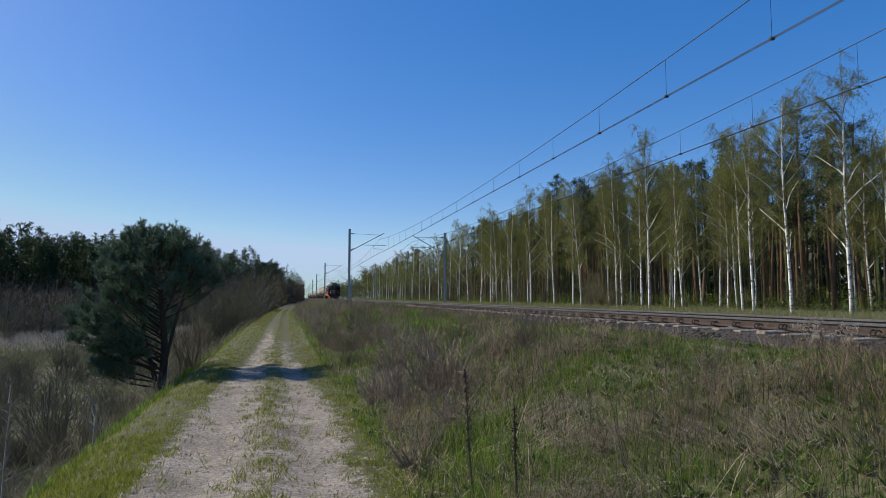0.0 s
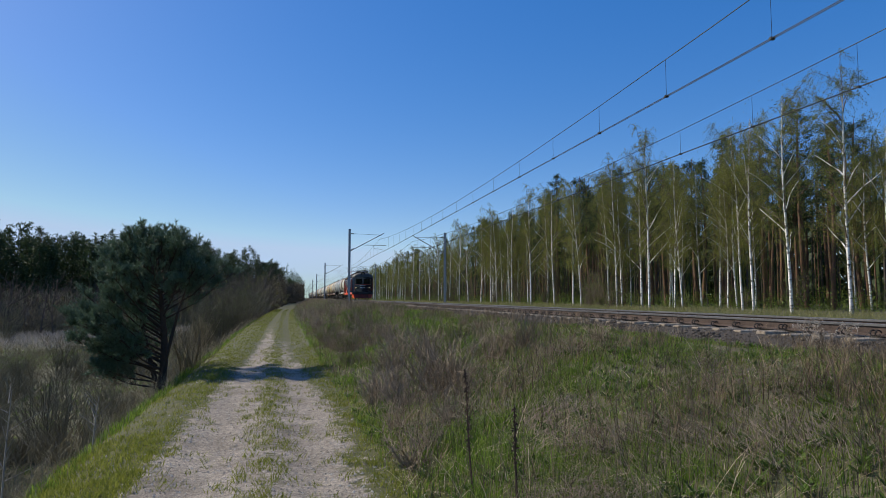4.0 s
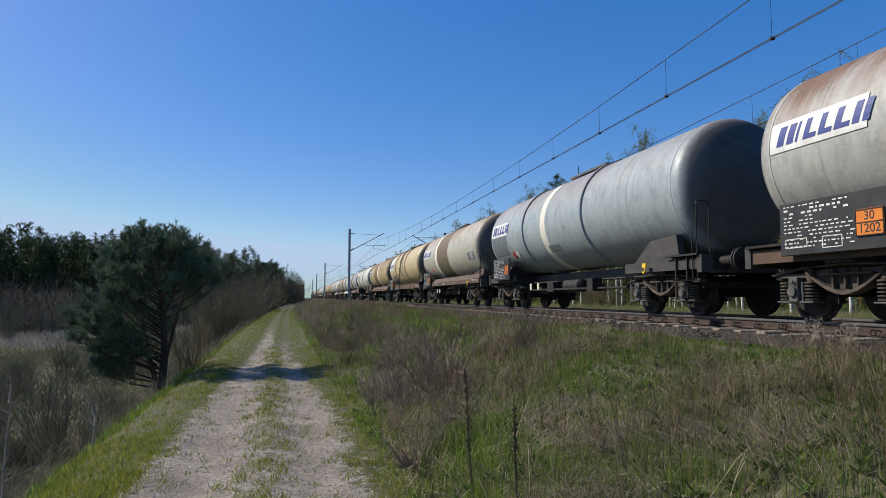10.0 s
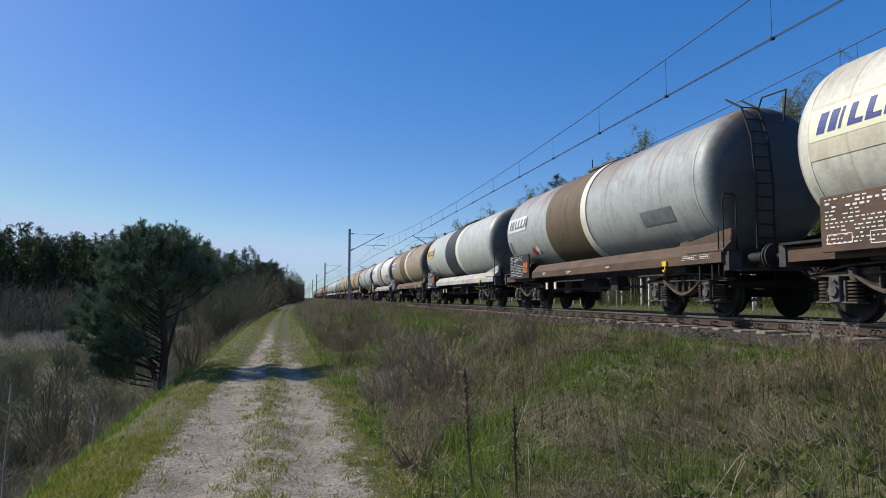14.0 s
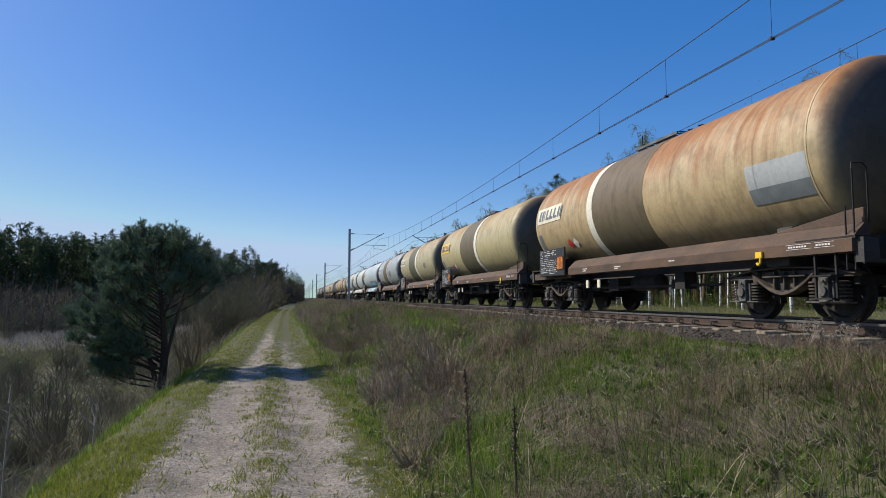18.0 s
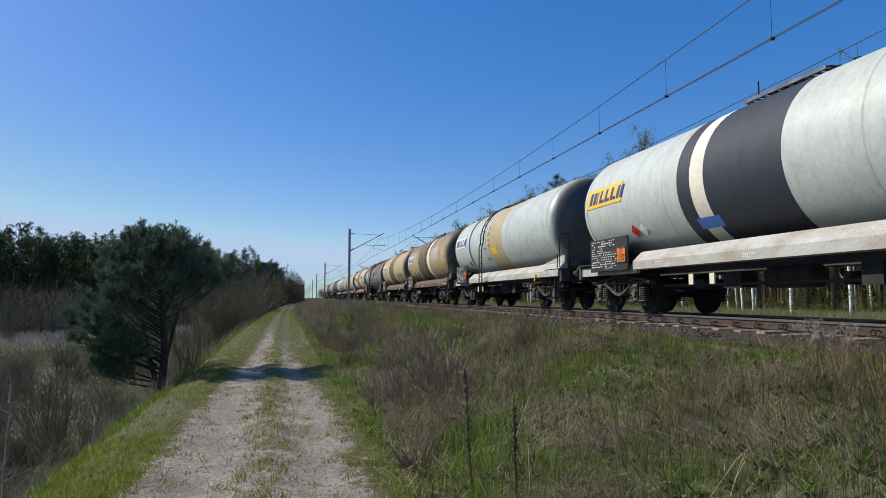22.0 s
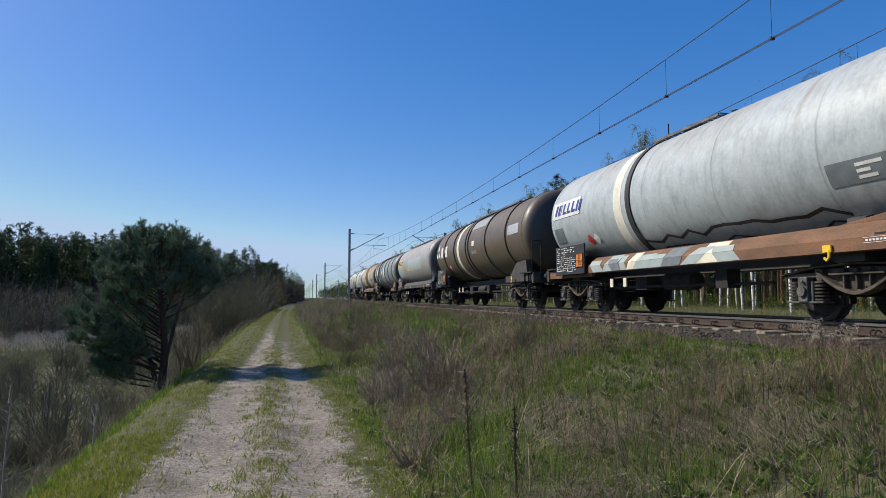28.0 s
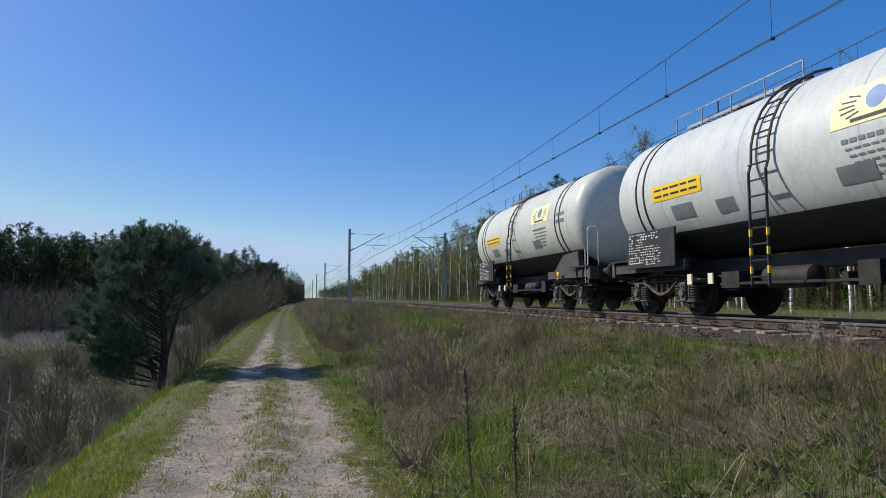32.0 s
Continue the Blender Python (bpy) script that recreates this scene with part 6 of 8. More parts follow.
# ---- trees and plants ----
def birch_bark():
    m = Mat("birch_bark", 0.75)
    tc = m.n("ShaderNodeTexCoord")
    sep = m.n("ShaderNodeSeparateXYZ")
    m.link(tc.outputs["Object"], sep.inputs[0])
    marks = m.noise(1.7, 4, 0.75, stretch=(1.5, 1.5, 3.2))
    low = m.ramp(m.math('ADD', m.math('MULTIPLY', sep.outputs["Z"], 0.25), m.math('MULTIPLY', m.noise(2.5, 4), 0.5)), [(0.22, 1.0), (0.55, 0.0)])
    c = m.ramp(marks, [(0.40, (0.04, 0.036, 0.032)), (0.45, (0.70, 0.65, 0.58)), (0.58, (0.88, 0.86, 0.80))])
    m.color(m.mix(m.math('MULTIPLY', low, 0.4), c, (0.10, 0.085, 0.07)))
    return m.m


M["birch_bark"] = birch_bark()
M["twig"] = two_tone("birch_twig", (0.10, 0.07, 0.055), (0.17, 0.12, 0.09), 4, .85, 0, .1)
M["pine_bark"] = two_tone("pine_bark", (0.19, 0.095, 0.05), (0.10, 0.062, 0.043), 1.5, .9, 0, .5, 12)
M["young_bark"] = two_tone("young_pine_bark", (0.085, 0.052, 0.032), (0.05, 0.034, 0.024), 3, .9, 0, .5, 15)
M["grey_bark"] = two_tone("grey_bark", (0.13, 0.10, 0.074), (0.075, 0.059, 0.043), 2, .9, 0, .3, 15)
M["shaded_bark"] = two_tone("shaded_bark", (0.055, 0.043, 0.035), (0.10, 0.08, 0.065), 2, .9, 0, .5, 15)
M["birch_leaf"] = leafy("birch_leaf", (0.13, 0.145, 0.024), (0.29, 0.30, 0.065), .55, .45)
M["pine_needle"] = leafy("pine_needle", (0.024, 0.042, 0.016), (0.062, 0.09, 0.034), .6, .2)
M["fir_needle"] = leafy("young_pine_needle", (0.034, 0.066, 0.038), (0.18, 0.25, 0.15), .45, .15)
M["shrub_leaf"] = leafy("shrub_leaf", (0.10, 0.14, 0.022), (0.17, 0.22, 0.045), .55, .4)
M["bare_twig"] = leafy("bare_twig", (0.125, 0.110, 0.070), (0.29, 0.25, 0.165), .85, .22)
M["dark_twig"] = leafy("dark_twig", (0.05, 0.038, 0.026), (0.12, 0.092, 0.062), .85, 0)
M["pale_reed"] = leafy("pale_reed", (0.30, 0.26, 0.215), (0.50, 0.44, 0.37), .85, .2)
M["far_leaf"] = leafy("far_leaf", (0.05, 0.06, 0.022), (0.16, 0.165, 0.06), .7, .2)
M["valley_twig"] = leafy("valley_twig", (0.10, 0.088, 0.050), (0.25, 0.21, 0.125), .85, .25)
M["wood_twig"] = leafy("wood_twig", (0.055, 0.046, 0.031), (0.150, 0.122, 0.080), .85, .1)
M["weed_twig"] = leafy("weed_twig", (0.215, 0.165, 0.112), (0.44, 0.35, 0.245), .85, .15)
M["dry_stalk"] = leafy("dry_stalk", (0.105, 0.072, 0.045), (0.36, 0.275, 0.17), .85, .15)
M["grass"] = leafy("grass", (0.036, 0.075, 0.010), (0.235, 0.335, 0.052), .5, .52)
M["weed_leaf"] = leafy("weed_leaf", (0.045, 0.085, 0.014), (0.13, 0.20, 0.034), .5, .35)
M["mat_straw"] = leafy("mat_straw", (0.10, 0.080, 0.058), (0.37, 0.305, 0.22), .85, .2)
M["verge_grass"] = leafy("verge_grass", (0.11, 0.145, 0.014), (0.28, 0.285, 0.055), .6, .45)
M["pale_verge"] = leafy("pale_verge", (0.12, 0.14, 0.035), (0.36, 0.33, 0.15), .7, .35)
M["dry_grass"] = leafy("dry_grass", (0.28, 0.21, 0.12), (0.62, 0.52, 0.36), .7, .3)


class Soup:
    """Collects triangles and quads of one mesh."""
    def __init__(self):
        self.v, self.f = [], []

    def tube(self, pts, radii, n=5):
        """A tapered limb."""
        o = len(self.v)
        for k, (p, r) in enumerate(zip(pts, radii)):
            d = (pts[min(k + 1, len(pts) - 1)] - pts[max(k - 1, 0)]).normalized()
            a = d.orthogonal().normalized()
            b = d.cross(a)
            for j in range(n):
                t = 2 * math.pi * j / n
                self.v.append(tuple(p + (a * math.cos(t) + b * math.sin(t)) * r))
        for k in range(len(pts) - 1):
            for j in range(n):
                self.f.append((o + k * n + j, o + k * n + (j + 1) % n, o + (k + 1) * n + (j + 1) % n, o + (k + 1) * n + j))

    def leaf(self, p, d, u, ln, wd):
        """A pointed leaf from p along d."""
        o = len(self.v)
        q = p + d * ln
        m = p + d * ln * .45
        self.v += [tuple(p), tuple(m + u * wd), tuple(q), tuple(m - u * wd)]
        self.f.append((o, o + 1, o + 2, o + 3))

    def flake(self, p, d, u, ln, wd):
        """A small leaf as one triangle."""
        o = len(self.v)
        self.v += [tuple(p - u * wd), tuple(p + u * wd), tuple(p + d * ln)]
        self.f.append((o, o + 1, o + 2))

    def blade(self, p, tip, w, bend):
        """A grass blade or stalk in two pieces."""
        o = len(self.v)
        mid = (p + tip) / 2 + bend
        self.v += [tuple(p - w), tuple(p + w), tuple(mid + w * .7), tuple(mid - w * .7), tuple(tip)]
        self.f += [(o, o + 1, o + 2, o + 3), (o + 3, o + 2, o + 4)]

    def mesh(self, name, mat, smooth=False):
        me = soup(name, self.v, self.f, mat)
        if smooth:
            me.polygons.foreach_set("use_smooth", [True] * len(me.polygons))
        return me


def rand_unit(rnd):
    while True:
        v = Vector((rnd.uniform(-1, 1), rnd.uniform(-1, 1), rnd.uniform(-1, 1)))
        if .05 < v.length < 1:
            return v.normalized()


def birch(seed, h, leaves=1500, lean=0.0, r0=.13):
    """A slender birch: white stem, rising limbs, hanging twigs with young leaves."""
    rnd = random.Random(seed)
    trunk, twigs, crown = Soup(), Soup(), Soup()
    n = 12
    pts, radii = [], []
    ph = rnd.random() * 6
    for k in range(n + 1):
        t = k / n
        pts.append(Vector((lean * h * t + .22 * math.sin(ph + t * 4) * t, .25 * math.sin(ph * 2 + t * 3.3) * t, h * t - .3 * (k == 0))))
        radii.append(r0 * (1 - t) ** .8 + .012)
    trunk.tube(pts, radii, 7)

    def stem(t):
        k = min(int(t * n), n - 1)
        return pts[k].lerp(pts[k + 1], t * n - k), radii[k]
    for i in range(30):
        t = .26 + .68 * (i / 30) ** .85 + rnd.uniform(-.02, .02)
        p, r = stem(min(t, .99))
        a = rnd.random() * 6.283
        ln = h * (.20 * (1 - abs(t - .55)) + .03) * rnd.uniform(.6, 1.15)
        d = Vector((math.cos(a), math.sin(a), 1.25 + .5 * t)).normalized()
        lp = [p]
        for k in range(4):
            d = (d + Vector((math.cos(a) * .10, math.sin(a) * .10, .02)) + rand_unit(rnd) * .16).normalized()
            lp.append(lp[-1] + d * ln / 4)
        (trunk if r > .05 and i % 3 == 0 else twigs).tube(lp, [min(r * .5, .045) * (1 - k / 5) + .006 for k in range(5)], 4)
        for k in range(17):
            b = lp[rnd.randint(1, 4)] + rand_unit(rnd) * .1
            dd = (rand_unit(rnd) + Vector((math.cos(a) * .3, math.sin(a) * .3, .25))).normalized()
            e1 = b + dd * rnd.uniform(.25, .6)
            e2 = e1 + (dd * .8 + Vector((0, 0, -1.2))).normalized() * rnd.uniform(.35, 1.0)
            twigs.tube([b, e1, e2], [.008, .005, .003], 3)
            for _ in range(max(1, int(leaves / 300))):
                c = e1.lerp(e2, rnd.random()) if rnd.random() < .6 else b.lerp(e1, rnd.random())
                c = c + rand_unit(rnd) * rnd.uniform(0, .22)
                crown.flake(c, rand_unit(rnd), rand_unit(rnd), rnd.uniform(.055, .10), rnd.uniform(.02, .036))
    root = thing("birch_tree", "slender birch with a white trunk and fresh pale green leaves", "tree", "birches at the wood's edge")
    part("trunk", trunk.mesh("trunk", M["birch_bark"], True), None, root)
    tagged(part("branchwork", twigs.mesh("branchwork", M["twig"]), None, root), kind="stuff")
    part("crown", crown.mesh("crown", M["birch_leaf"]), None, root)
    return root


def tall_pine(seed, h):
    """A forest pine: bare reddish stem with a ragged dark crown."""
    rnd = random.Random(seed)
    trunk, crown = Soup(), Soup()
    n = 8
    bx, by = rnd.uniform(-.4, .4), rnd.uniform(-.4, .4)
    pts = [Vector((bx * math.sin(k / n * 3), by * math.sin(k / n * 2.4), h * k / n - .3 * (k == 0))) for k in range(n + 1)]
    trunk.tube(pts, [.17 * (1 - k / n) ** .7 + .02 for k in range(n + 1)], 7)
    for i in range(34):
        t = .50 + .49 * i / 34
        p = pts[min(int(t * n), n - 1)].lerp(pts[min(int(t * n) + 1, n)], t * n - int(t * n))
        a = rnd.random() * 6.283
        ln = (2.6 * (1.12 - t) + .40) * rnd.uniform(.55, 1.2)
        q = p + Vector((math.cos(a), math.sin(a), rnd.uniform(.0, .5))) * ln
        trunk.tube([p, p.lerp(q, .5) + Vector((0, 0, -.08)), q], [.035, .025, .01], 4)
        for c in range(4):
            o = p.lerp(q, .35 + .2 * c) + rand_unit(rnd) * .25
            for _ in range(52):
                crown.flake(o + rand_unit(rnd) * rnd.uniform(.02, .40), (rand_unit(rnd) + Vector((0, 0, .3))).normalized(), rand_unit(rnd), rnd.uniform(.10, .20), rnd.uniform(.022, .04))
    root = thing("pine_tree", "tall forest pine with a reddish bare trunk and dark crown", "tree", "pines of the wood")
    part("trunk", trunk.mesh("trunk", M["pine_bark"], True), None, root)
    part("crown", crown.mesh("crown", M["pine_needle"]), None, root)
    return root


def bare_tree(seed, h, green=False):
    """A leafless or barely green broad tree."""
    rnd = random.Random(seed)
    wood, crown = Soup(), Soup()

    def grow(p, d, ln, r, depth):
        pts = [p]
        for k in range(3):
            d = (d + rand_unit(rnd) * .18 + Vector((0, 0, .08))).normalized()
            pts.append(pts[-1] + d * ln / 3)
        wood.tube(pts, [r, r * .85, r * .7, r * .55], 5 if depth < 2 else 3)
        if depth >= 4:
            if green:
                for _ in range(4):
                    crown.flake(pts[-1] + rand_unit(rnd) * .3, rand_unit(rnd), rand_unit(rnd), rnd.uniform(.1, .2), .05)
            return
        for k in range(3 if depth else 4):
            s = pts[rnd.randint(1, 3)]
            grow(s, (d * .9 + rand_unit(rnd) * .75).normalized(), ln * rnd.uniform(.5, .75), r * .5, depth + 1)
    grow(Vector((0, 0, -.3)), Vector((0, 0, 1)), h * .42, .17, 0)
    root = thing("bare_tree", "grey-brown leafless tree in the valley wood", "tree", "bare trees of the valley") if not green else thing("budding_tree", "tree with a veil of first yellow-green leaves", "tree", "budding trees")
    part("branchwork", wood.mesh("branchwork", M["grey_bark"]), None, root)
    if green:
        part("crown", crown.mesh("crown", M["birch_leaf"]), None, root)
    return root


def shrub(seed, h, w, leafy_amt=0, mat="bare_twig"):
    """A many-stemmed bush of thin twigs."""
    rnd = random.Random(seed)
    tw, lf = Soup(), Soup()
    for i in range((56 if mat == "dense" else 34) if h < 3.5 else 90):
        a = rnd.random() * 6.283
        d = Vector((math.cos(a) * rnd.uniform(.1, .8) * w / h, math.sin(a) * rnd.uniform(.1, .8) * w / h, 1)).normalized()
        p = Vector((rnd.uniform(-.15, .15) * w, rnd.uniform(-.15, .15) * w, -.1))
        ln = h * rnd.uniform(.55, 1.1)
        pts = [p]
        for k in range(4):
            d = (d + rand_unit(rnd) * .16).normalized()
            pts.append(pts[-1] + d * ln / 4)
        tw.tube(pts, [.014, .012, .009, .006, .003], 3)
        for k in range(7):
            b = pts[rnd.randint(1, 4)]
            e = b + (d + rand_unit(rnd) * .9).normalized() * ln * rnd.uniform(.12, .35)
            tw.tube([b, e], [.006, .002], 3)
            for _ in range(leafy_amt):
                lf.flake(b.lerp(e, rnd.random()) + rand_unit(rnd) * .05, rand_unit(rnd), rand_unit(rnd), rnd.uniform(.04, .09), .02)
    return tw, lf


def young_pine():
    """The single young pine beside the road: forked trunk, whorled limbs, bottle-brush shoots."""
    rnd = random.Random(77)
    trunk, crown = Soup(), Soup()
    h = 4.35
    pts = [Vector((.10 * math.sin(k * .5) - .012 * k, .08 * math.sin(k * .8), h * k / 8 - .25 * (k == 0))) for k in range(9)]
    trunk.tube(pts, [.12 * (1 - k / 8) ** .8 + .012 for k in range(9)], 8)
    # stems that fork low
    trunk.tube([Vector((0, 0, .2)), Vector((-.32, .1, 1.1)), Vector((-.62, .2, 2.1)), Vector((-.8, .2, 3.1))], [.08, .065, .045, .02], 6)
    trunk.tube([Vector((0, 0, .6)), Vector((.24, -.1, 1.4)), Vector((.5, -.2, 2.4)), Vector((.75, -.2, 3.2))], [.06, .05, .035, .015], 6)

    def shoot(b, e, n):
        """A shoot set round with fine needles that point forward."""
        ax = (e - b).normalized()
        for _ in range(n):
            c = b.lerp(e, .1 + .9 * rnd.random())
            d = (rand_unit(rnd) * .9 + ax).normalized()
            crown.flake(c, d, d.cross(rand_unit(rnd)).normalized(), rnd.uniform(.06, .12), rnd.uniform(.005, .009))

    def limb(p, q, r, dens=1.0):
        ln = (q - p).length
        out = (q - p).normalized()
        mid = p.lerp(q, .5) - Vector((0, 0, .06 * ln))
        trunk.tube([p, mid, q], [r, r * .6, .008], 5)
        for k in range(int((4 + ln * 8.5) * dens)):
            s = .30 + .70 * rnd.random() ** .8
            b = p.lerp(mid, s * 2) if s < .5 else mid.lerp(q, min(s, 1.0) * 2 - 1)
            side = out.cross(Vector((0, 0, 1))) * rnd.choice((-1, 1))
            d = (out * .7 + side * rnd.uniform(.2, 1.0) + Vector((0, 0, rnd.uniform(-.35, 1.15)))).normalized()
            e = b + d * rnd.uniform(.25, .62) * (1.15 - .5 * s)
            trunk.tube([b, e], [.008, .003], 3)
            for _ in range(4):
                g = b.lerp(e, rnd.uniform(.25, 1.0))
                f = g + (d * .6 + rand_unit(rnd) * .7 + Vector((0, 0, .7))).normalized() * rnd.uniform(.14, .26)
                shoot(g, f, 28)

    def reach(t):
        """How far the limbs reach at a height."""
        stops = ((.12, 1.5), (.25, 1.95), (.42, 2.0), (.60, 1.9), (.78, 1.25), (.90, .80), (1.0, .45))
        for (a, va), (b, vb) in zip(stops, stops[1:]):
            if t <= b:
                return va + (vb - va) * max(0.0, t - a) / (b - a)
        return .45
    n = 92
    for i in range(n):
        t = .13 + .84 * i / n
        p = pts[min(int(t * 8), 7)].lerp(pts[min(int(t * 8) + 1, 8)], t * 8 - int(t * 8))
        a = i * 2.4 + rnd.uniform(-.5, .5)
        # the lower limbs have died off on the road's side
        if t < .50 and math.cos(a) > -.25:
            continue
        if t < .30 and math.sin(a) > .3 and rnd.random() < .5:
            continue
        ln = reach(t) * rnd.uniform(.70, 1.08) * (.94 if math.cos(a) > 0 else 1.0)
        rise = .62 + .20 * t
        limb(p, p + Vector((math.cos(a), math.sin(a), rise)) * ln / math.sqrt(1 + .3 * rise * rise), .034 * (1.3 - t))
    # a long bough over the slope
    for zz, dx, dy, dz in ((1.35, -2.55, .1, .95), (.9, -1.9, -.5, .80), (.6, -1.7, .3, .70), (.55, -1.35, -.6, .50), (1.3, -1.5, -.9, .85), (1.0, -1.2, .9, .75), (.4, -1.45, -.1, .42), (1.5, -1.8, -.3, .95), (.9, -.9, -1.0, .75), (1.2, -2.0, .5, .60)):
        p = Vector((-.1, 0, zz))
        limb(p, p + Vector((dx, dy, dz)), .03, 2.2)
    # upright leaders of the top
    for k in range(26):
        a = rnd.random() * 6.283
        r = 1.15 * math.sqrt(rnd.random())
        c = Vector((math.cos(a) * r - .05, math.sin(a) * r, h - .42 - r * r * .75))
        e = c + Vector((rnd.uniform(-.05, .05), 0, rnd.uniform(.35, .66)))
        trunk.tube([c - Vector((0, 0, .3)), e], [.014, .006], 4)
        shoot(c, e, 90)
    root = thing("young_pine", "bushy young pine with a forked trunk beside the road", "tree")
    part("trunk", trunk.mesh("trunk", M["young_bark"], True), None, root)
    part("crown", crown.mesh("crown", M["fir_needle"]), None, root)
    root.matrix_world = pose(-3.68, 19.0, ground_z(-3.68, 19.0) - .15, 0, 0, -12)
    return root


young_pine()


def set_at(proto, first, x, y, s=1.0, rz=0.0):
    m = pose(x, y, ground_z(x, y), 0, 0, rz)
    if first:
        proto.matrix_world = m
        ob = proto
    else:
        ob = copy_thing(proto, m)
    ob.scale = (s, s, s)
    return ob


def edge_y(px, x):
    """Distance along the line at which the wood's edge at lateral x meets a bearing."""
    c2 = 1 / (1 + TAN_A ** 2)
    return F_LEN * x / c2 / (px - 530.5) - x * TAN_A


rt = random.Random(9)
birches = [birch(100 + k, h, 8600, ln, r) for k, (h, ln, r) in enumerate(((14.6, 0.0, .105), (14.2, -.03, .088), (13.8, .03, .082), (15.0, .01, .11), (13.0, -.04, .07), (14.0, .05, .076)))]
used = set()
# birches of the edge, by their bearing: (bearing, lateral, kind, scale)
EDGE = [(1503, 28, 0, .88), (1398, 28, 3, .86), (1331, 28.5, 1, .88), (1312, 29, 4, .95), (1272, 31, 2, .82), (1206, 28.5, 5, .80), (1240, 33, 1, .82), (1147, 27.5, 3, .93), (1134, 29, 0, .85), (1090, 29, 2, .98), (1076, 30, 4, 1.0), (1027, 28, 5, .92), (1013, 29, 1, .9), (980, 28, 2, .95), (968, 31, 0, .95), (938, 28, 3, .93), (905, 29, 1, .95), (878, 28, 4, .95), (868, 29, 0, 1.0), (850, 28, 2, .95), (828, 28, 5, .95), (812, 28.5, 3, .97), (795, 29, 1, .95), (775, 28, 0, .92), (760, 29, 4, .95), (742, 28, 2, .9), (730, 29, 3, .95), (716, 28, 1, .95), (704, 29, 0, .98), (693, 28, 5, .9), (684, 29, 2, .95), (672, 28, 4, .95), (660, 29, 3, .95), (650, 28, 1, .95), (642, 29, 0, .95)]
for px, x, k, s in EDGE:
    set_at(birches[k], k not in used, x, edge_y(px, x), s, rt.uniform(0, 360))
    used.add(k)
for _ in range(70):
    y = rt.uniform(0, 1) ** 1.5 * 330 - 8
    set_at(birches[rt.randint(0, 5)], False, rt.uniform(29.5, 38), y, rt.uniform(.68, .85) + .12 * smooth01(40, 120, y), rt.uniform(0, 360))
pines = [tall_pine(200 + k, h) for k, h in enumerate((14.0, 13.0, 15.0))]
for i in range(225):
    y = -14 + 140 * rt.random() ** 1.15 if i < 190 else rt.uniform(120, 300)
    set_at(pines[i % 3], i < 3, 34.0 + 22 * rt.random() ** 1.1, y, rt.uniform(1.0, 1.22) * (.82 + .18 * smooth01(20, 75, y)), rt.uniform(0, 360))


def bush(seed, h, w, leaves, wood, leafmat, label, name):
    tw, lf = shrub(seed, h, w, leaves, "dense" if name == "bare_bush" else "thin")
    root = thing(name, label, "bush", name + " group")
    part("branchwork", tw.mesh("branchwork", M[wood]), None, root)
    if leaves:
        part("foliage", lf.mesh("foliage", M[leafmat]), None, root)
    return root


# young growth under the edge of the birch wood
green_bushes = [bush(400 + k, h, w, 5, "twig", "shrub_leaf", "thin bush with fresh yellow-green leaves at the wood's edge", "green_bush") for k, (h, w) in enumerate(((2.2, 1.8), (3.4, 2.0), (1.4, 1.6)))]
for i in range(75):
    y = -8 + 190 * rt.random() ** 1.6
    set_at(green_bushes[i % 3], i < 3, rt.uniform(26.5, 37), y, rt.uniform(.8, 1.5), rt.uniform(0, 360))


def wood_mass(name, label, seed, n, place, size, mat):
    """Deep foliage of a wood that no one could count."""
    rnd = random.Random(seed)
    s = Soup()
    for _ in range(n):
        x, y, z = place(rnd)
        c = Vector((x, y, ground_z(x, y) + z))
        s.flake(c, rand_unit(rnd), rand_unit(rnd), size * rnd.uniform(.6, 1.3), size * rnd.uniform(.18, .35))
    return tagged(new(name, s.mesh(name, M[mat])), label, "wood", kind="stuff")


def tops(x, y, base):
    return base * (.80 + .28 * noise.noise(Vector((x * .13, y * .13, 7))) + .14 * noise.noise(Vector((x * .5, y * .5, 2))))


def conifer_stand(name, label, seed, n, place, h0, h1, mat="pine_needle", near=1.0, fine=1.0, whorls=34):
    """A stand of far conifers: each a stem with ragged whorls of fine foliage."""
    rnd = random.Random(seed)
    s = Soup()
    for _ in range(n):
        x, y = place(rnd)
        h = rnd.uniform(h0, h1) * (.9 + .2 * noise.noise(Vector((x * .05, y * .05, 4)))) * (near + (1 - near) * smooth01(20, 75, y))
        base = Vector((x, y, ground_z(x, y) - .3))
        s.tube([base, base + Vector((0, 0, h * .55)), base + Vector((0, 0, h))], [.15, .10, .03], 4)
        w = rnd.uniform(2.1, 3.1)
        low = rnd.uniform(.42, .62)
        for k in range(whorls):
            u = low + (1.0 - low) * (k / whorls)
            r = w * max(0.0, 1.03 - u) ** .7 * rnd.uniform(.5, 1.15) + .1
            a = rnd.random() * 6.283
            d = Vector((math.cos(a), math.sin(a), rnd.uniform(-.05, .5)))
            p = base + Vector((0, 0, h * u))
            for j in range(int(20 / fine)):
                c = p + d * r * rnd.uniform(.2, 1.0) + rand_unit(rnd) * .28
                s.flake(c, (d + rand_unit(rnd) * .9).normalized(), rand_unit(rnd), fine * rnd.uniform(.14, .30), fine * rnd.uniform(.035, .07))
    return tagged(new(name, s.mesh(name, M[mat])), label, "wood", kind="stuff")


def right_stand(rnd):
    y = -20 + 420 * rnd.random() ** 1.5
    return 40 + 22 * rnd.random() ** 1.3, y


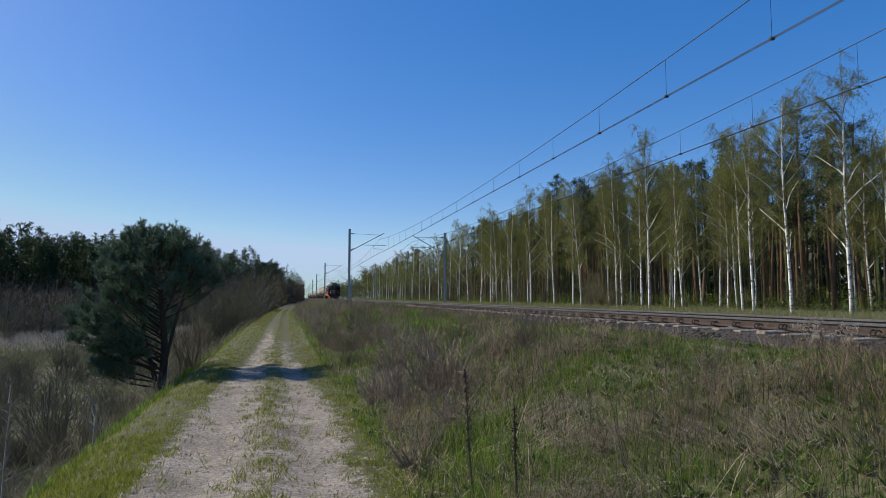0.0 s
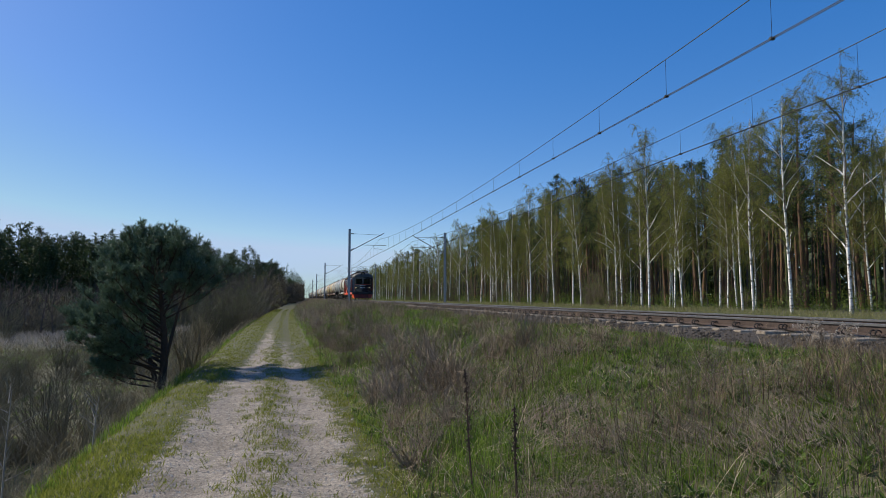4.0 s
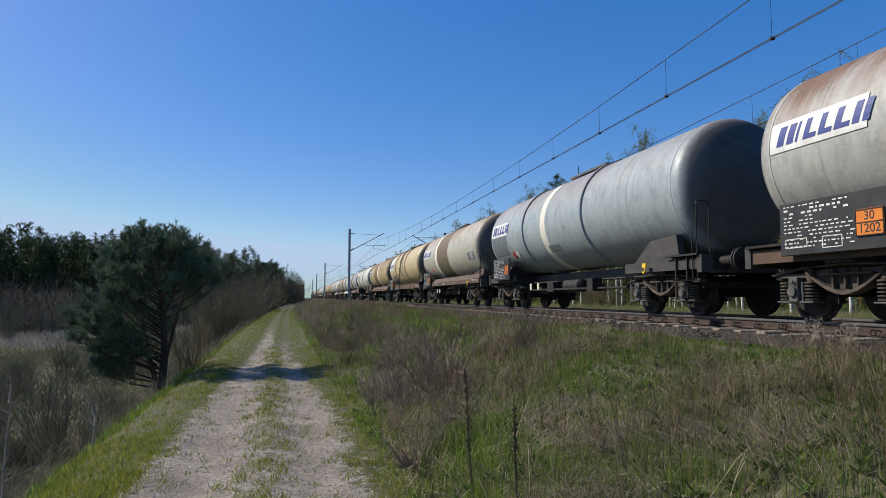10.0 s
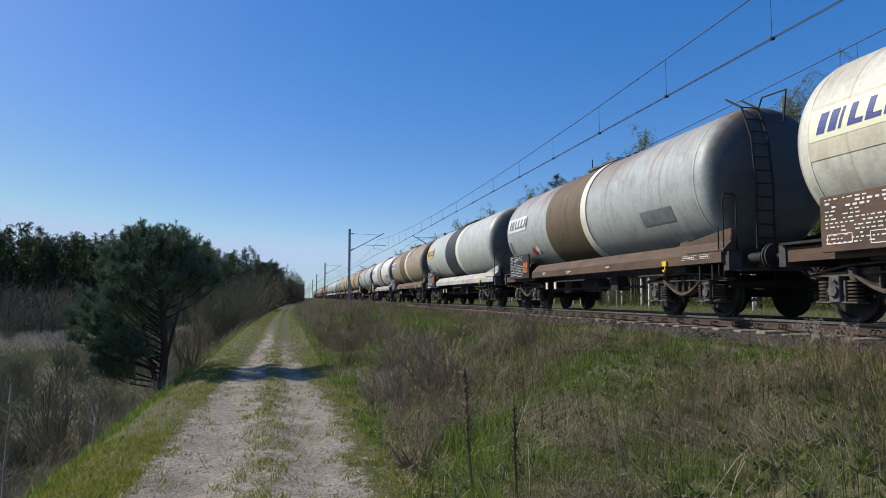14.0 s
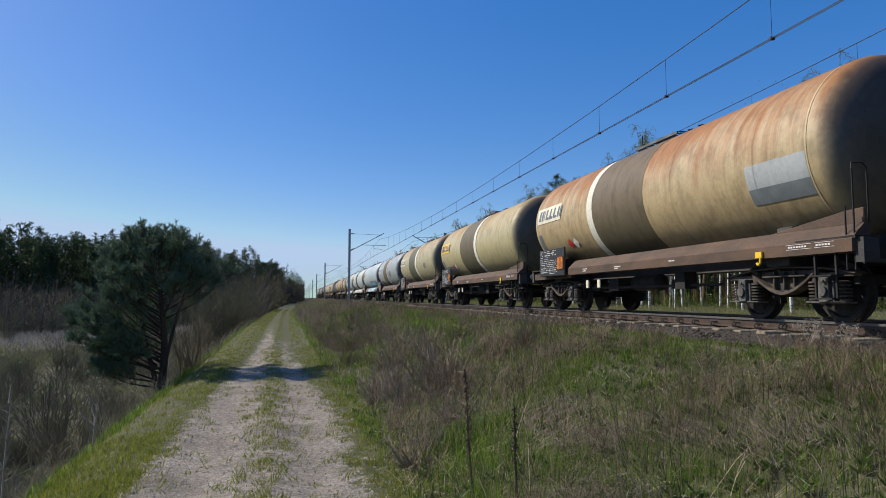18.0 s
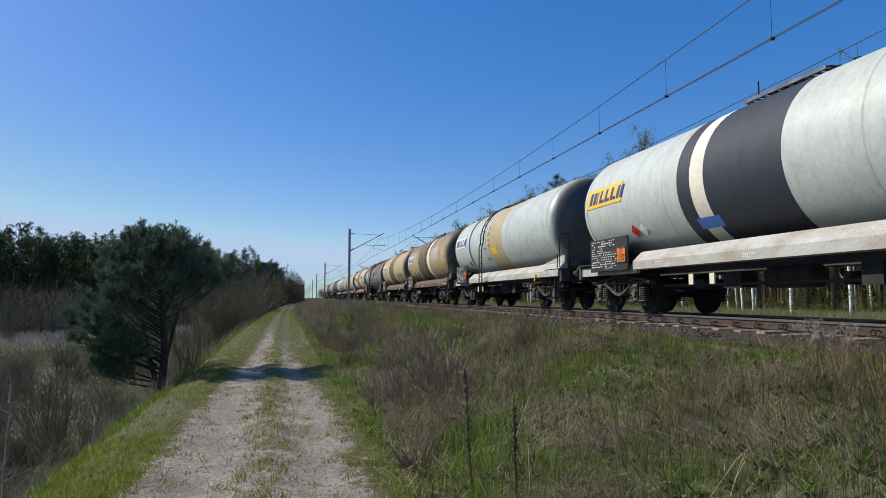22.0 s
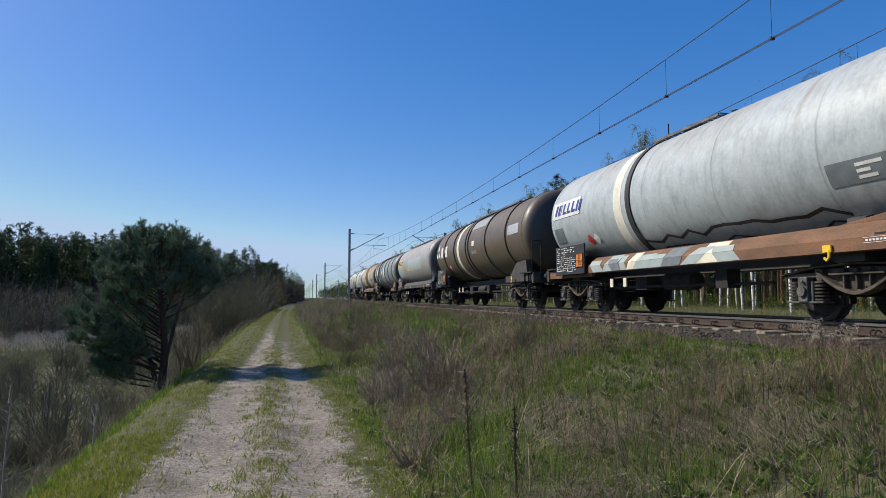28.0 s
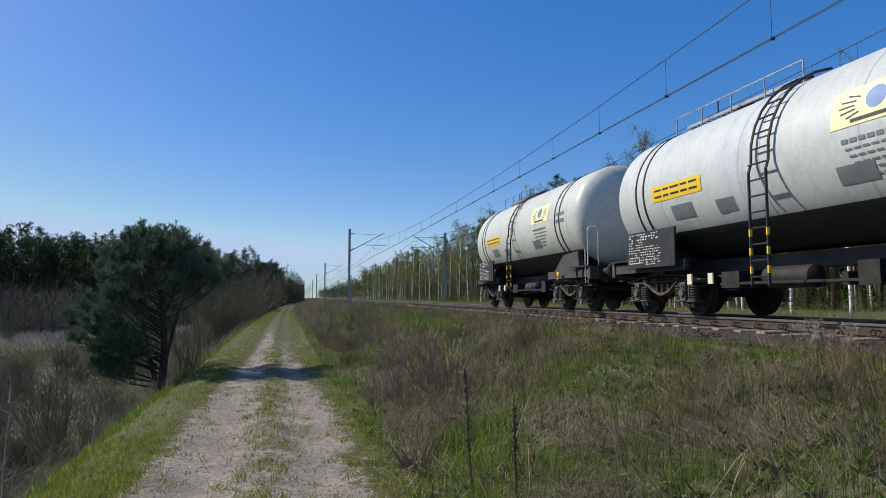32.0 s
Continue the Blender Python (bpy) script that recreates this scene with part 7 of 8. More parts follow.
def right_low(rnd):
    y = -20 + 300 * rnd.random() ** 1.5
    x = 29 + 21 * rnd.random() ** 1.3
    return x, y, .1 + (1.1 + 1.2 * noise.noise(Vector((x * .3, y * .2, 5)))) * rnd.random() ** 1.6


def stem_field(name, label, seed, n, mat):
    """Countless bare pine stems deep in the wood."""
    rnd = random.Random(seed)
    s = Soup()
    for _ in range(n):
        y = -25 + 330 * rnd.random() ** 1.5
        x = rnd.uniform(36, 70)
        p = Vector((x, y, ground_z(x, y) - .2))
        h = rnd.uniform(8, 13)
        r = rnd.uniform(.06, .14)
        lean = Vector((rnd.gauss(0, .25), rnd.gauss(0, .25), 0))
        s.tube([p, p + lean * .4 + Vector((0, 0, h * .5)), p + lean + Vector((0, 0, h))], [r, r * .8, r * .5], 5)
        for k in range(3):
            q = p + lean * .5 + Vector((0, 0, h * rnd.uniform(.3, .8)))
            a = rnd.random() * 6.283
            s.tube([q, q + Vector((math.cos(a), math.sin(a), rnd.uniform(-.2, .3))) * rnd.uniform(.4, 1.2)], [.018, .006], 3)
    return tagged(new(name, s.mesh(name, M[mat], True)), label, "wood", kind="stuff")


conifer_stand("pine_wood", "dense dark pine wood behind the birches", 57, 330, right_stand, 17.5, 21.0, near=.76, fine=.65)
stem_field("pine_stems", "reddish bare pine stems deep in the wood", 51, 420, "pine_bark")
# second set of stems, with the wood's shade put into the bark colour
stem_field("dark_stems", "stems deep in the wood, shade put into their bark colour", 50, 420, "shaded_bark")
def right_behind(rnd):
    y = -20 - 330 * rnd.random()
    return rnd.uniform(32, 60), y, 17.0 * rnd.random()


# out of view: added so that the glossy engine front reflects something dark
wood_mass("wood_behind", "unseen wood behind the view, added to darken reflections", 67, 14000, right_behind, 2.6, "pine_needle")


def birch_haze(rnd):
    y = -10 + 330 * rnd.random() ** 1.5
    x = rnd.uniform(28, 38)
    return x, y, 1.0 + tops(x, y, 13.0) * rnd.random()


wood_mass("birch_foliage", "veil of young yellow-green leaves through the birch wood", 55, 110000, birch_haze, .095, "birch_leaf")
def right_floor(rnd):
    y = -45 + 560 * rnd.random() ** 1.4
    return rnd.uniform(68, 80), y, 12.0 * rnd.random() ** 1.2


wood_mass("deep_thicket", "dark depth of the wood behind the trunks", 59, 22000, right_floor, 3.0, "pine_needle")
wood_mass("undergrowth", "fresh green undergrowth of the wood", 52, 90000, right_low, .15, "shrub_leaf")

def far_right(rnd):
    y = 270 + 800 * rnd.random() ** 1.3
    x = 27 + 30 * rnd.random()
    return x, y, tops(x, y, 14.0) * rnd.random() ** .7


wood_mass("far_wood", "the wood in the far distance along the line", 70, 26000, far_right, 1.1, "far_leaf")

# the valley wood on the other side
def wood_edge(x):
    """How far off the wood's edge lies at lateral x."""
    x = -x
    if x > 38:
        return 112 - (x - 38) * .42
    if x > 9:
        return 112 + 92 * ((38 - x) / 29) ** 2.0
    return 204 + 170 * ((9 - x) / 9) ** 1.6


bares = [bare_tree(300 + k, h) for k, h in enumerate((11, 9.5, 12.5))]
buds = [bare_tree(320 + k, h, True) for k, h in enumerate((10, 8.5))]
for i in range(120):
    x = -15 - 75 * rt.random() ** 1.2
    y = wood_edge(x) - rt.uniform(0, 30)
    set_at((bares + buds)[i % 5 if i % 4 == 0 or i < 5 else i % 3], i < 5, x, y, rt.uniform(.75, 1.15), rt.uniform(0, 360))
for i in range(70):
    x = -8 - 85 * rt.random()
    set_at(pines[i % 3], False, x, wood_edge(x) + rt.uniform(2, 30), rt.uniform(1.0, 1.2), rt.uniform(0, 360))
for i in range(90):
    y = 92 + 110 * rt.random() ** 1.2
    set_at((bares + buds)[i % 5 if i % 3 == 0 else i % 3], False, path_x(y) - rt.uniform(2.6, 12), y, rt.uniform(.6, .92), rt.uniform(0, 360))


def left_front(rnd):
    x = -6 - 100 * rnd.random() ** 1.1
    return x, wood_edge(x) + 30 * rnd.random() ** 1.2


def left_deep(rnd):
    x = 1.5 - 140 * rnd.random()
    y = wood_edge(x) + rnd.uniform(18, 48)
    return x, y, 3.0 + tops(x, y, 14.0) * rnd.random() ** .8


def left_gloom(rnd):
    x = 2.5 - 150 * rnd.random()
    y = wood_edge(x) + rnd.uniform(2, 30)
    return x, y, 7.5 * rnd.random() ** 1.1


conifer_stand("valley_wood", "dark conifer wood across the valley", 53, 460, left_front, 15.6, 19.0, fine=2.1, whorls=46)
wood_mass("wood_depth", "dark depth of the conifer wood across the valley", 54, 62000, left_deep, .62, "pine_needle")
# the understorey's shade is put into the darker twig colour
wood_mass("wood_shade", "brown valley understorey with its shade put into the colour", 63, 26000, left_gloom, .6, "wood_twig")


def lane_gloom(rnd):
    y = 130 + 230 * rnd.random()
    x = path_x(y) - 1.5 - 13 * rnd.random() if y < 210 else 1.6 - 16 * rnd.random()
    return x, y, 7.0 * rnd.random() ** 1.3


def bare_wood(rnd):
    x = -9 - 90 * rnd.random()
    return x, wood_edge(x) - 14 + 14 * rnd.random(), 5.5 * rnd.random() ** 1.4


def left_backing(rnd):
    x = 2.0 - 170 * rnd.random()
    return x, wood_edge(x) + 46 + 14 * rnd.random(), 10.0 * rnd.random()


wood_mass("wood_backing", "the dark far side of the valley wood", 71, 9000, left_backing, 3.0, "pine_needle")
# gloom at the road's end, put into the colour of these flakes
wood_mass("lane_depth", "growth at the road end with gloom put into its colour", 68, 46000, lane_gloom, .5, "wood_twig")


def bank_far(rnd):
    y = 45 + 190 * rnd.random() ** 1.3
    lo = path_x(y) + 1.2
    return lo + (6.4 - lo) * rnd.random(), y, .1 * rnd.random()


def left_low(rnd):
    x = -13 - 80 * rnd.random()
    return x, wood_edge(x) - 17 + 19 * rnd.random(), 2.8 * rnd.random() ** 1.6


def thicket(name, label, seed, n, place, mat, h0, h1, tilt=.55):
    """Countless upright twigs."""
    rnd = random.Random(seed)
    s = Soup()
    for _ in range(n):
        x, y, z = place(rnd)
        c = Vector((x, y, ground_z(x, y) + z))
        k = .004 + y * .00022
        d = Vector((rnd.gauss(0, tilt), rnd.gauss(0, tilt), 1)) * rnd.uniform(h0, h1)
        s.blade(c, c + d, Vector((rnd.uniform(-1, 1), rnd.uniform(-.6, .6), 0)).normalized() * k, Vector((rnd.uniform(-.1, .1), 0, 0)))
    return tagged(new(name, s.mesh(name, M[mat])), label, "thicket", kind="stuff")


def left_scrub(rnd):
    """Mounds of brush on the slope."""
    while True:
        y = 13 + 56 * rnd.random() ** 1.3
        x = path_x(y) - 4.2 - (5 + y * .62) * rnd.random()
        g = noise.noise(Vector((x * .35, y * .2, 11)))
        if g > -.12 or rnd.random() < .25:
            return x, y, (.25 + 1.1 * max(0.0, g + .1)) * rnd.random()


def dry_field(rnd):
    x = -14 - 52 * rnd.random()
    return x, rnd.uniform(69, min(98, wood_edge(x) - 12)), .2 * rnd.random()


def green_field(rnd):
    x = -9 - 34 * rnd.random()
    return x, rnd.uniform(46, 66), .05


def lane_scrub(rnd):
    y = 35 + 160 * rnd.random()
    x = path_x(y) - 2.6 - 8 * rnd.random()
    return x, y, (.15 + 2.2 * smooth01(55, 100, y)) * rnd.random()


def far_strip(rnd):
    y = 2 + 190 * rnd.random() ** 1.5
    return rnd.uniform(15.4, 28.5), y, .02


thicket("valley_thicket", "brown leafless thicket in front of the valley wood", 56, 34000, left_low, "bare_twig", .5, 1.5, .7)
thicket("bare_wood", "hazy brown leafless trees along the edge of the valley wood", 69, 24000, bare_wood, "bare_twig", .5, 1.5, .8)
thicket("slope_scrub", "grey-brown leafless scrub on the valley slope", 57, 30000, left_scrub, "bare_twig", .2, .6, .95)
thicket("dry_field", "pale dry reed field in the valley", 64, 13000, dry_field, "pale_reed", .4, .8, .4)
thicket("green_field", "green meadow strip in the valley", 65, 9000, green_field, "grass", .15, .35, .8)
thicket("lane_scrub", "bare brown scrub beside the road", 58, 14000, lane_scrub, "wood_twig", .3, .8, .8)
thicket("far_side_grass", "rough light green grass between the tracks and the birch wood", 66, 34000, far_strip, "pale_verge", .12, .42, .6)
thicket("far_bank_scrub", "bare brown scrub on the railway bank in the distance", 61, 6500, bank_far, "weed_twig", .25, .6)
thicket("far_bank_grass", "grass on the railway bank in the distance", 62, 9000, bank_far, "grass", .12, .3)

# bare bushes of the valley and the slope
bare_bushes = [bush(420 + k, h, w, 0, "bare_twig", "", "leafless grey-brown bush in the valley", "bare_bush") for k, (h, w) in enumerate(((1.5, 1.6), (2.4, 2.2), (1.0, 1.4)))]
olive_bushes = [bush(430 + k, h, w, 2, "valley_twig", "far_leaf", "tall dense dark olive-brown bush in the valley", "valley_bush") for k, (h, w) in enumerate(((4.2, 4.4), (3.6, 4.0), (4.8, 4.2)))]
for i, (x, y, s) in enumerate(((-16.5, 39, 1.0), (-14.2, 38, .95), (-12.6, 40, 1.0), (-10.8, 38.5, .85), (-15.2, 35, .8), (-12.8, 35, .75), (-10.6, 35.5, .65), (-18.5, 41, 1.1), (-9.0, 40, .7), (-11.6, 31, .6), (-13.6, 31.5, .65), (-8.6, 34, .5), (-15, 30, .7), (-13, 28, .65), (-11, 28, .7), (-9.4, 27.5, .6), (-14.5, 26, .6), (-12, 25.4, .55), (-9.8, 24.6, .5), (-17, 33, .8))):
    set_at(olive_bushes[i % 3], i < 3, x, y, s * .62, y * 61 + x * 17)
lane_bushes = [bush(440 + k, h, w, 5, "wood_twig", "far_leaf", "dense olive-brown budding bush beside the road", "lane_bush") for k, (h, w) in enumerate(((4.4, 3.6), (3.9, 3.9)))]
for i, (x, y, s) in enumerate(((-5.4, 50, 1.0), (-4.9, 56, 1.1), (-7.4, 53, .9), (-6.0, 61, 1.1), (-7.6, 66, 1.1), (-6.4, 74, 1.15))):
    set_at(lane_bushes[i % 2], i < 2, x, y, s, y * 61 + x * 17)
n_b = 0
for i in range(150):
    y = 7 + 100 * rt.random() ** 1.3
    x = path_x(y) - 4.5 - (6 + y * .55) * rt.random()
    if (abs(x + 3.85) < 2 and abs(y - 19.6) < 2.5) or y < 17 or (x < -12 and y > 44) or (y > 40 and i % 2):
        continue
    set_at(bare_bushes[n_b % 3], n_b < 3, x, y, rt.uniform(.5, .8), rt.uniform(0, 360))
    n_b += 1
for x, y, s in ((-5.6, 18.2, 1.0), (-5.0, 20.6, .9), (-6.4, 19.4, 1.1), (-4.7, 17.4, .8), (-7.4, 17.6, 1.0), (-3.2, 20.6, .8), (-8.4, 19.6, 1.1), (-6.6, 15.8, .7), (-5.4, 14.2, .5), (-4.6, 11.6, .4), (-6.2, 12.6, .55)):
    set_at(bare_bushes[int(y * 3) % 3], False, x, y, s, y * 70)



# ---- meadow plants ----
def scatter(name, label, category, mat, n, place, make, seed):
    rnd = random.Random(seed)
    s = Soup()
    for _ in range(n):
        x, y = place(rnd)
        make(s, rnd, Vector((x, y, ground_z(x, y))), y)
    return tagged(new(name, s.mesh(name, M[mat])), label, category, kind="stuff")


def bank(rnd):
    """The slope between road and track."""
    y = 2.0 + 75 * rnd.random() ** 2.3
    lo = path_x(y) + 1.35
    return lo + (6.45 - lo) * rnd.random() ** .85, y


def patchy(p, k, seed):
    return noise.noise(Vector((p.x * k, p.y * k, seed)))


def low_by_track(p):
    return 1.0 - .35 * smooth01(3.6, 6.2, p.x)


def grass_tuft(s, rnd, p, y):
    g = patchy(p, .7, 1.5)
    g2 = patchy(p, 2.3, 6.5)
    if g + .8 * g2 < .0 and rnd.random() < .55:
        return
    if y < 6.5 and rnd.random() < .3:
        return
    k = 1.0 + y * .03
    f = (.62 + .8 * max(g + .6 * g2, 0)) * low_by_track(p)
    for _ in range(rnd.randint(4, 9)):
        d = Vector((rnd.uniform(-.6, .6), rnd.uniform(-.6, .6), 1)) * rnd.uniform(.05, .25) * f
        w = Vector((rnd.uniform(-1, 1), rnd.uniform(-1, 1), 0)).normalized() * .0036 * k
        q = p + Vector((rnd.uniform(-.08, .08), rnd.uniform(-.08, .08), -.02))
        s.blade(q, q + d, w, Vector((d.x * -.25, d.y * -.25, .03 * f)))


def dry_stalks(s, rnd, p, y):
    g = patchy(p, .55, 8.5)
    if p.x > -1 and (g < .05 and rnd.random() < .90):
        return
    k = 1.0 + y * .03
    f = low_by_track(p) if p.x > -1 else 1.0
    d = Vector((rnd.uniform(-.35, .35), rnd.uniform(-.35, .35), 1)) * rnd.uniform(.2, .62) * f
    w = Vector((rnd.uniform(-1, 1), rnd.uniform(-1, 1), 0)).normalized() * .003 * k
    s.blade(p, p + d, w, Vector((rnd.uniform(-.04, .04), rnd.uniform(-.04, .04), 0)))
    for _ in range(5):
        b = p + d * rnd.uniform(.3, .95)
        e = b + Vector((rnd.uniform(-.16, .16), rnd.uniform(-.16, .16), rnd.uniform(.03, .18))) * f
        s.blade(b, e, w * .6, Vector((0, 0, 0)))


def fallen_straw(s, rnd, p, y):
    if p.x > 4.4 and rnd.random() < .65:
        return
    if patchy(p, .8, 4.5) + .5 * patchy(p, 2.5, 3.5) < .02 and rnd.random() < .82:
        return
    a = rnd.random() * 6.283
    d = Vector((math.cos(a), math.sin(a), rnd.uniform(-.08, .22))) * rnd.uniform(.10, .5)
    q = p + Vector((0, 0, rnd.uniform(.01, .10)))
    s.blade(q, q + d, Vector((-d.y, d.x, 0)).normalized() * .0021 * (1 + y * .035), Vector((0, 0, .03)))


scatter("bank_grass", "fresh green grass on the railway bank", "grass", "grass", 46000, bank, grass_tuft, 1)
scatter("bank_stalks", "dry brown weed stalks on the railway bank", "weeds", "dry_stalk", 17000, bank, dry_stalks, 2)
scatter("bank_straw", "fallen pale straw on the railway bank", "straw", "dry_grass", 24000, bank, fallen_straw, 3)

MATS = [(2.6, 6.2, .8), (3.3, 5.4, .9), (2.3, 4.9, .6), (4.4, 6.6, .7), (3.9, 4.6, .7), (1.9, 8.2, .8), (5.0, 7.6, .8), (2.9, 7.4, .6), (4.9, 5.4, .6), (3.2, 9.2, .9), (1.7, 10.4, .8), (4.4, 10.2, .7), (2.2, 13.0, 1.0), (3.8, 13.5, .8)]


def mat_place(rnd):
    x, y, r = rnd.choice(MATS)
    return x + rnd.gauss(0, r * .42), y + rnd.gauss(0, r * .55)


def mat_straw(s, rnd, p, y):
    """A straw of a trampled heap: most of a heap point one way."""
    k = min(range(len(MATS)), key=lambda i: (MATS[i][0] - p.x) ** 2 + (MATS[i][1] - p.y) ** 2)
    a = k * 1.9 + rnd.gauss(0, .55)
    d = Vector((math.cos(a), math.sin(a), rnd.uniform(-.06, .16))) * rnd.uniform(.18, .55)
    q = p + Vector((0, 0, .03 + .09 * abs(rnd.gauss(0, 1))))
    s.blade(q, q + d, Vector((-d.y, d.x, 0)).normalized() * .0024 * (1 + y * .02), Vector((0, 0, .03)))


def dark_stem(s, rnd, p, y):
    """A thin dead upright stem with a few side twigs."""
    h = rnd.uniform(.35, .85) * low_by_track(p)
    d = Vector((rnd.gauss(0, .16), rnd.gauss(0, .16), 1)) * h
    w = Vector((rnd.uniform(-1, 1), rnd.uniform(-1, 1), 0)).normalized() * .0022 * (1 + y * .03)
    s.blade(p, p + d, w, Vector((rnd.uniform(-.03, .03), rnd.uniform(-.03, .03), 0)))
    for _ in range(rnd.randint(2, 6)):
        b = p + d * rnd.uniform(.45, 1.0)
        s.blade(b, b + Vector((rnd.uniform(-.12, .12), rnd.uniform(-.12, .12), rnd.uniform(.04, .16))), w * .6, Vector((0, 0, 0)))


def rosette(s, rnd, p, y):
    """A low weed with pointed leaves."""
    n = rnd.randint(6, 11)
    for k in range(n):
        a = k * 6.283 / n + rnd.uniform(-.3, .3)
        d = Vector((math.cos(a), math.sin(a), rnd.uniform(.3, 1.1))).normalized()
        u = Vector((-math.sin(a), math.cos(a), 0))
        s.leaf(p + Vector((0, 0, .01)), d, u, rnd.uniform(.07, .17), rnd.uniform(.010, .022))


def low_blades(s, rnd, p, y):
    """Short fine grass that covers the soil."""
    if patchy(p, 1.3, 12.5) + .6 * patchy(p, 4.0, 3.1) < -.12:
        return
    for _ in range(5):
        d = Vector((rnd.uniform(-.9, .9), rnd.uniform(-.9, .9), 1)) * rnd.uniform(.03, .09)
        q = p + Vector((rnd.gauss(0, .06), rnd.gauss(0, .06), -.01))
        s.blade(q, q + d, Vector((rnd.uniform(-1, 1), rnd.uniform(-1, 1), 0)).normalized() * .0026 * (1 + y * .03), Vector((0, 0, .01)))


scatter("low_grass", "short yellow-green grass and moss between the tufts", "grass", "verge_grass", 22000, bank, low_blades, 20)
scatter("straw_heaps", "matted heaps of grey-tan dead straw on the bank", "straw", "mat_straw", 9000, mat_place, mat_straw, 17)
scatter("dead_stems", "thin dark dead stems standing on the railway bank", "weeds", "dark_twig", 3200, bank, dark_stem, 18)
scatter("bank_weeds", "low leafy green weeds on the railway bank", "weeds", "weed_leaf", 2600, bank, rosette, 19)

def long_straw(s, rnd, p, y):
    """A long bleached stalk, bent or fallen."""
    a = rnd.random() * 6.283
    ln = rnd.uniform(.45, 1.1)
    up = rnd.choice((.1, .15, .3, .9))
    d = Vector((math.cos(a), math.sin(a), up)).normalized() * ln
    s.blade(p, p + d, Vector((-d.y, d.x, 0)).normalized() * .0032, Vector((0, 0, .07 * ln)))


def near_bank(rnd):
    y = 3.2 + 14 * rnd.random() ** 1.3
    lo = path_x(y) + 1.5
    return lo + (6.4 - lo) * rnd.random(), y


scatter("long_straw", "long bleached grass stalks bent over the bank", "straw", "dry_grass", 520, near_bank, long_straw, 14)

def bank_here(rnd):
    y = -6 + 8.6 * rnd.random()
    side = rnd.random()
    return (path_x(y) + 1.3 + 5 * rnd.random() if side < .6 else path_x(y) - 1.6 - 4 * rnd.random()), y


scatter("near_bank_grass", "fresh green grass beside the road", "grass", "grass", 5000, bank_here, grass_tuft, 15)
scatter("near_bank_straw", "fallen pale straw beside the road", "straw", "dry_grass", 5000, bank_here, fallen_straw, 16)

# clumps of bare twigs on the bank
clumps = [bush(440 + k, h, w, lv, "weed_twig", "shrub_leaf", "clump of bare reddish-brown twigs on the railway bank", "twig_clump") for k, (h, w, lv) in enumerate(((.85, 1.0, 0), (.7, .9, 0), (1.05, 1.1, 0)))]
for x, y, s in ((1.24, 7.15, .72), (1.55, 7.6, .55), (1.3, 8.9, .5), (1.95, 8.5, .5), (2.5, 9.6, .55), (1.25, 11.0, .6)):
    set_at(clumps[int(y) % 3], False, x, y, s, y * 50)
for i in range(100):
    y = 10 + 60 * rt.random() ** 1.5
    lo = path_x(y) + 1.9
    x = lo + (5.2 - lo) * rt.random() ** 1.5
    set_at(clumps[i % 3], i < 3, x, y, rt.uniform(.55, 1.05) * (1 - .4 * smooth01(3, 5, x)), rt.uniform(0, 360))


leafy_bushes = [bush(460 + k, h, w, 12, "twig", "shrub_leaf", "small bush with bright young leaves on the railway bank", "leafy_bush") for k, (h, w) in enumerate(((1.1, 1.3), (.8, 1.0)))]
for i, (x, y, s) in enumerate(((1.5, 21, .5), (2.2, 24, .6), (2.9, 22.5, .5), (2.2, 28, .6), (3.2, 27, .5), (1.4, 30, .6), (3.9, 16, .4), (4.4, 12.5, .4), (2.6, 33, .6), (3.6, 19, .4), (1.3, 17.5, .4), (4.9, 22, .4), (1.0, 26, .5), (3.4, 37, .6), (4.6, 30, .45))):
    set_at(leafy_bushes[i % 2], i < 2, x, y, s, y * 40)
willow = bush(480, 5.6, 4.6, 2, "bare_twig", "shrub_leaf", "tall bare willow bush with a veil of buds beside the road", "willow_bush")
for i, (x, y, s) in enumerate(((-6.0, 64, 1.0), (-7.6, 66, .85), (-5.2, 72, .8), (-9.4, 69, .8), (-6.6, 80, 1.0), (-5.4, 88, .9), (-8.6, 61, .6), (-20, 84, .8), (-26, 86, .9), (-32, 82, .8), (-15, 80, .7), (-38, 84, .9))):
    set_at(willow, i == 0, x, y, s, y * 37)


def left_slope(rnd):
    y = 3.0 + 60 * rnd.random() ** 1.8
    return path_x(y) - 2.2 - 9 * rnd.random() ** 1.7, y


def verge(rnd):
    y = 3.0 + 105 * rnd.random() ** 2.0
    c = path_x(y)
    k, w = rnd.random(), path_w(y)
    if k < .09:
        return c + rnd.gauss(.08, .16), y
    return (c - 1.25 * w - (2.45 - 1.25 * w) * rnd.random() if k < .8 else c + 1.15 * w + .6 * rnd.random()), y


def short_grass(s, rnd, p, y):
    if patchy(p, 1.1, 9.5) + .7 * patchy(p, 3.7, 2.5) < .02 and rnd.random() < .5:
        return
    for _ in range(3):
        d = Vector((rnd.uniform(-.8, .8), rnd.uniform(-.8, .8), 1)) * rnd.uniform(.025, .08)
        w = Vector((rnd.uniform(-1, 1), rnd.uniform(-1, 1), 0)).normalized() * .004 * (1 + y * .03)
        q = p + Vector((rnd.uniform(-.06, .06), rnd.uniform(-.06, .06), -.01))
        s.blade(q, q + d, w, Vector((0, 0, .01)))


scatter("slope_stalks", "dry grey-brown weeds on the valley slope", "weeds", "bare_twig", 2400, left_slope, dry_stalks, 4)
scatter("slope_grass", "green grass on the valley slope", "grass", "grass", 15000, left_slope, grass_tuft, 5)
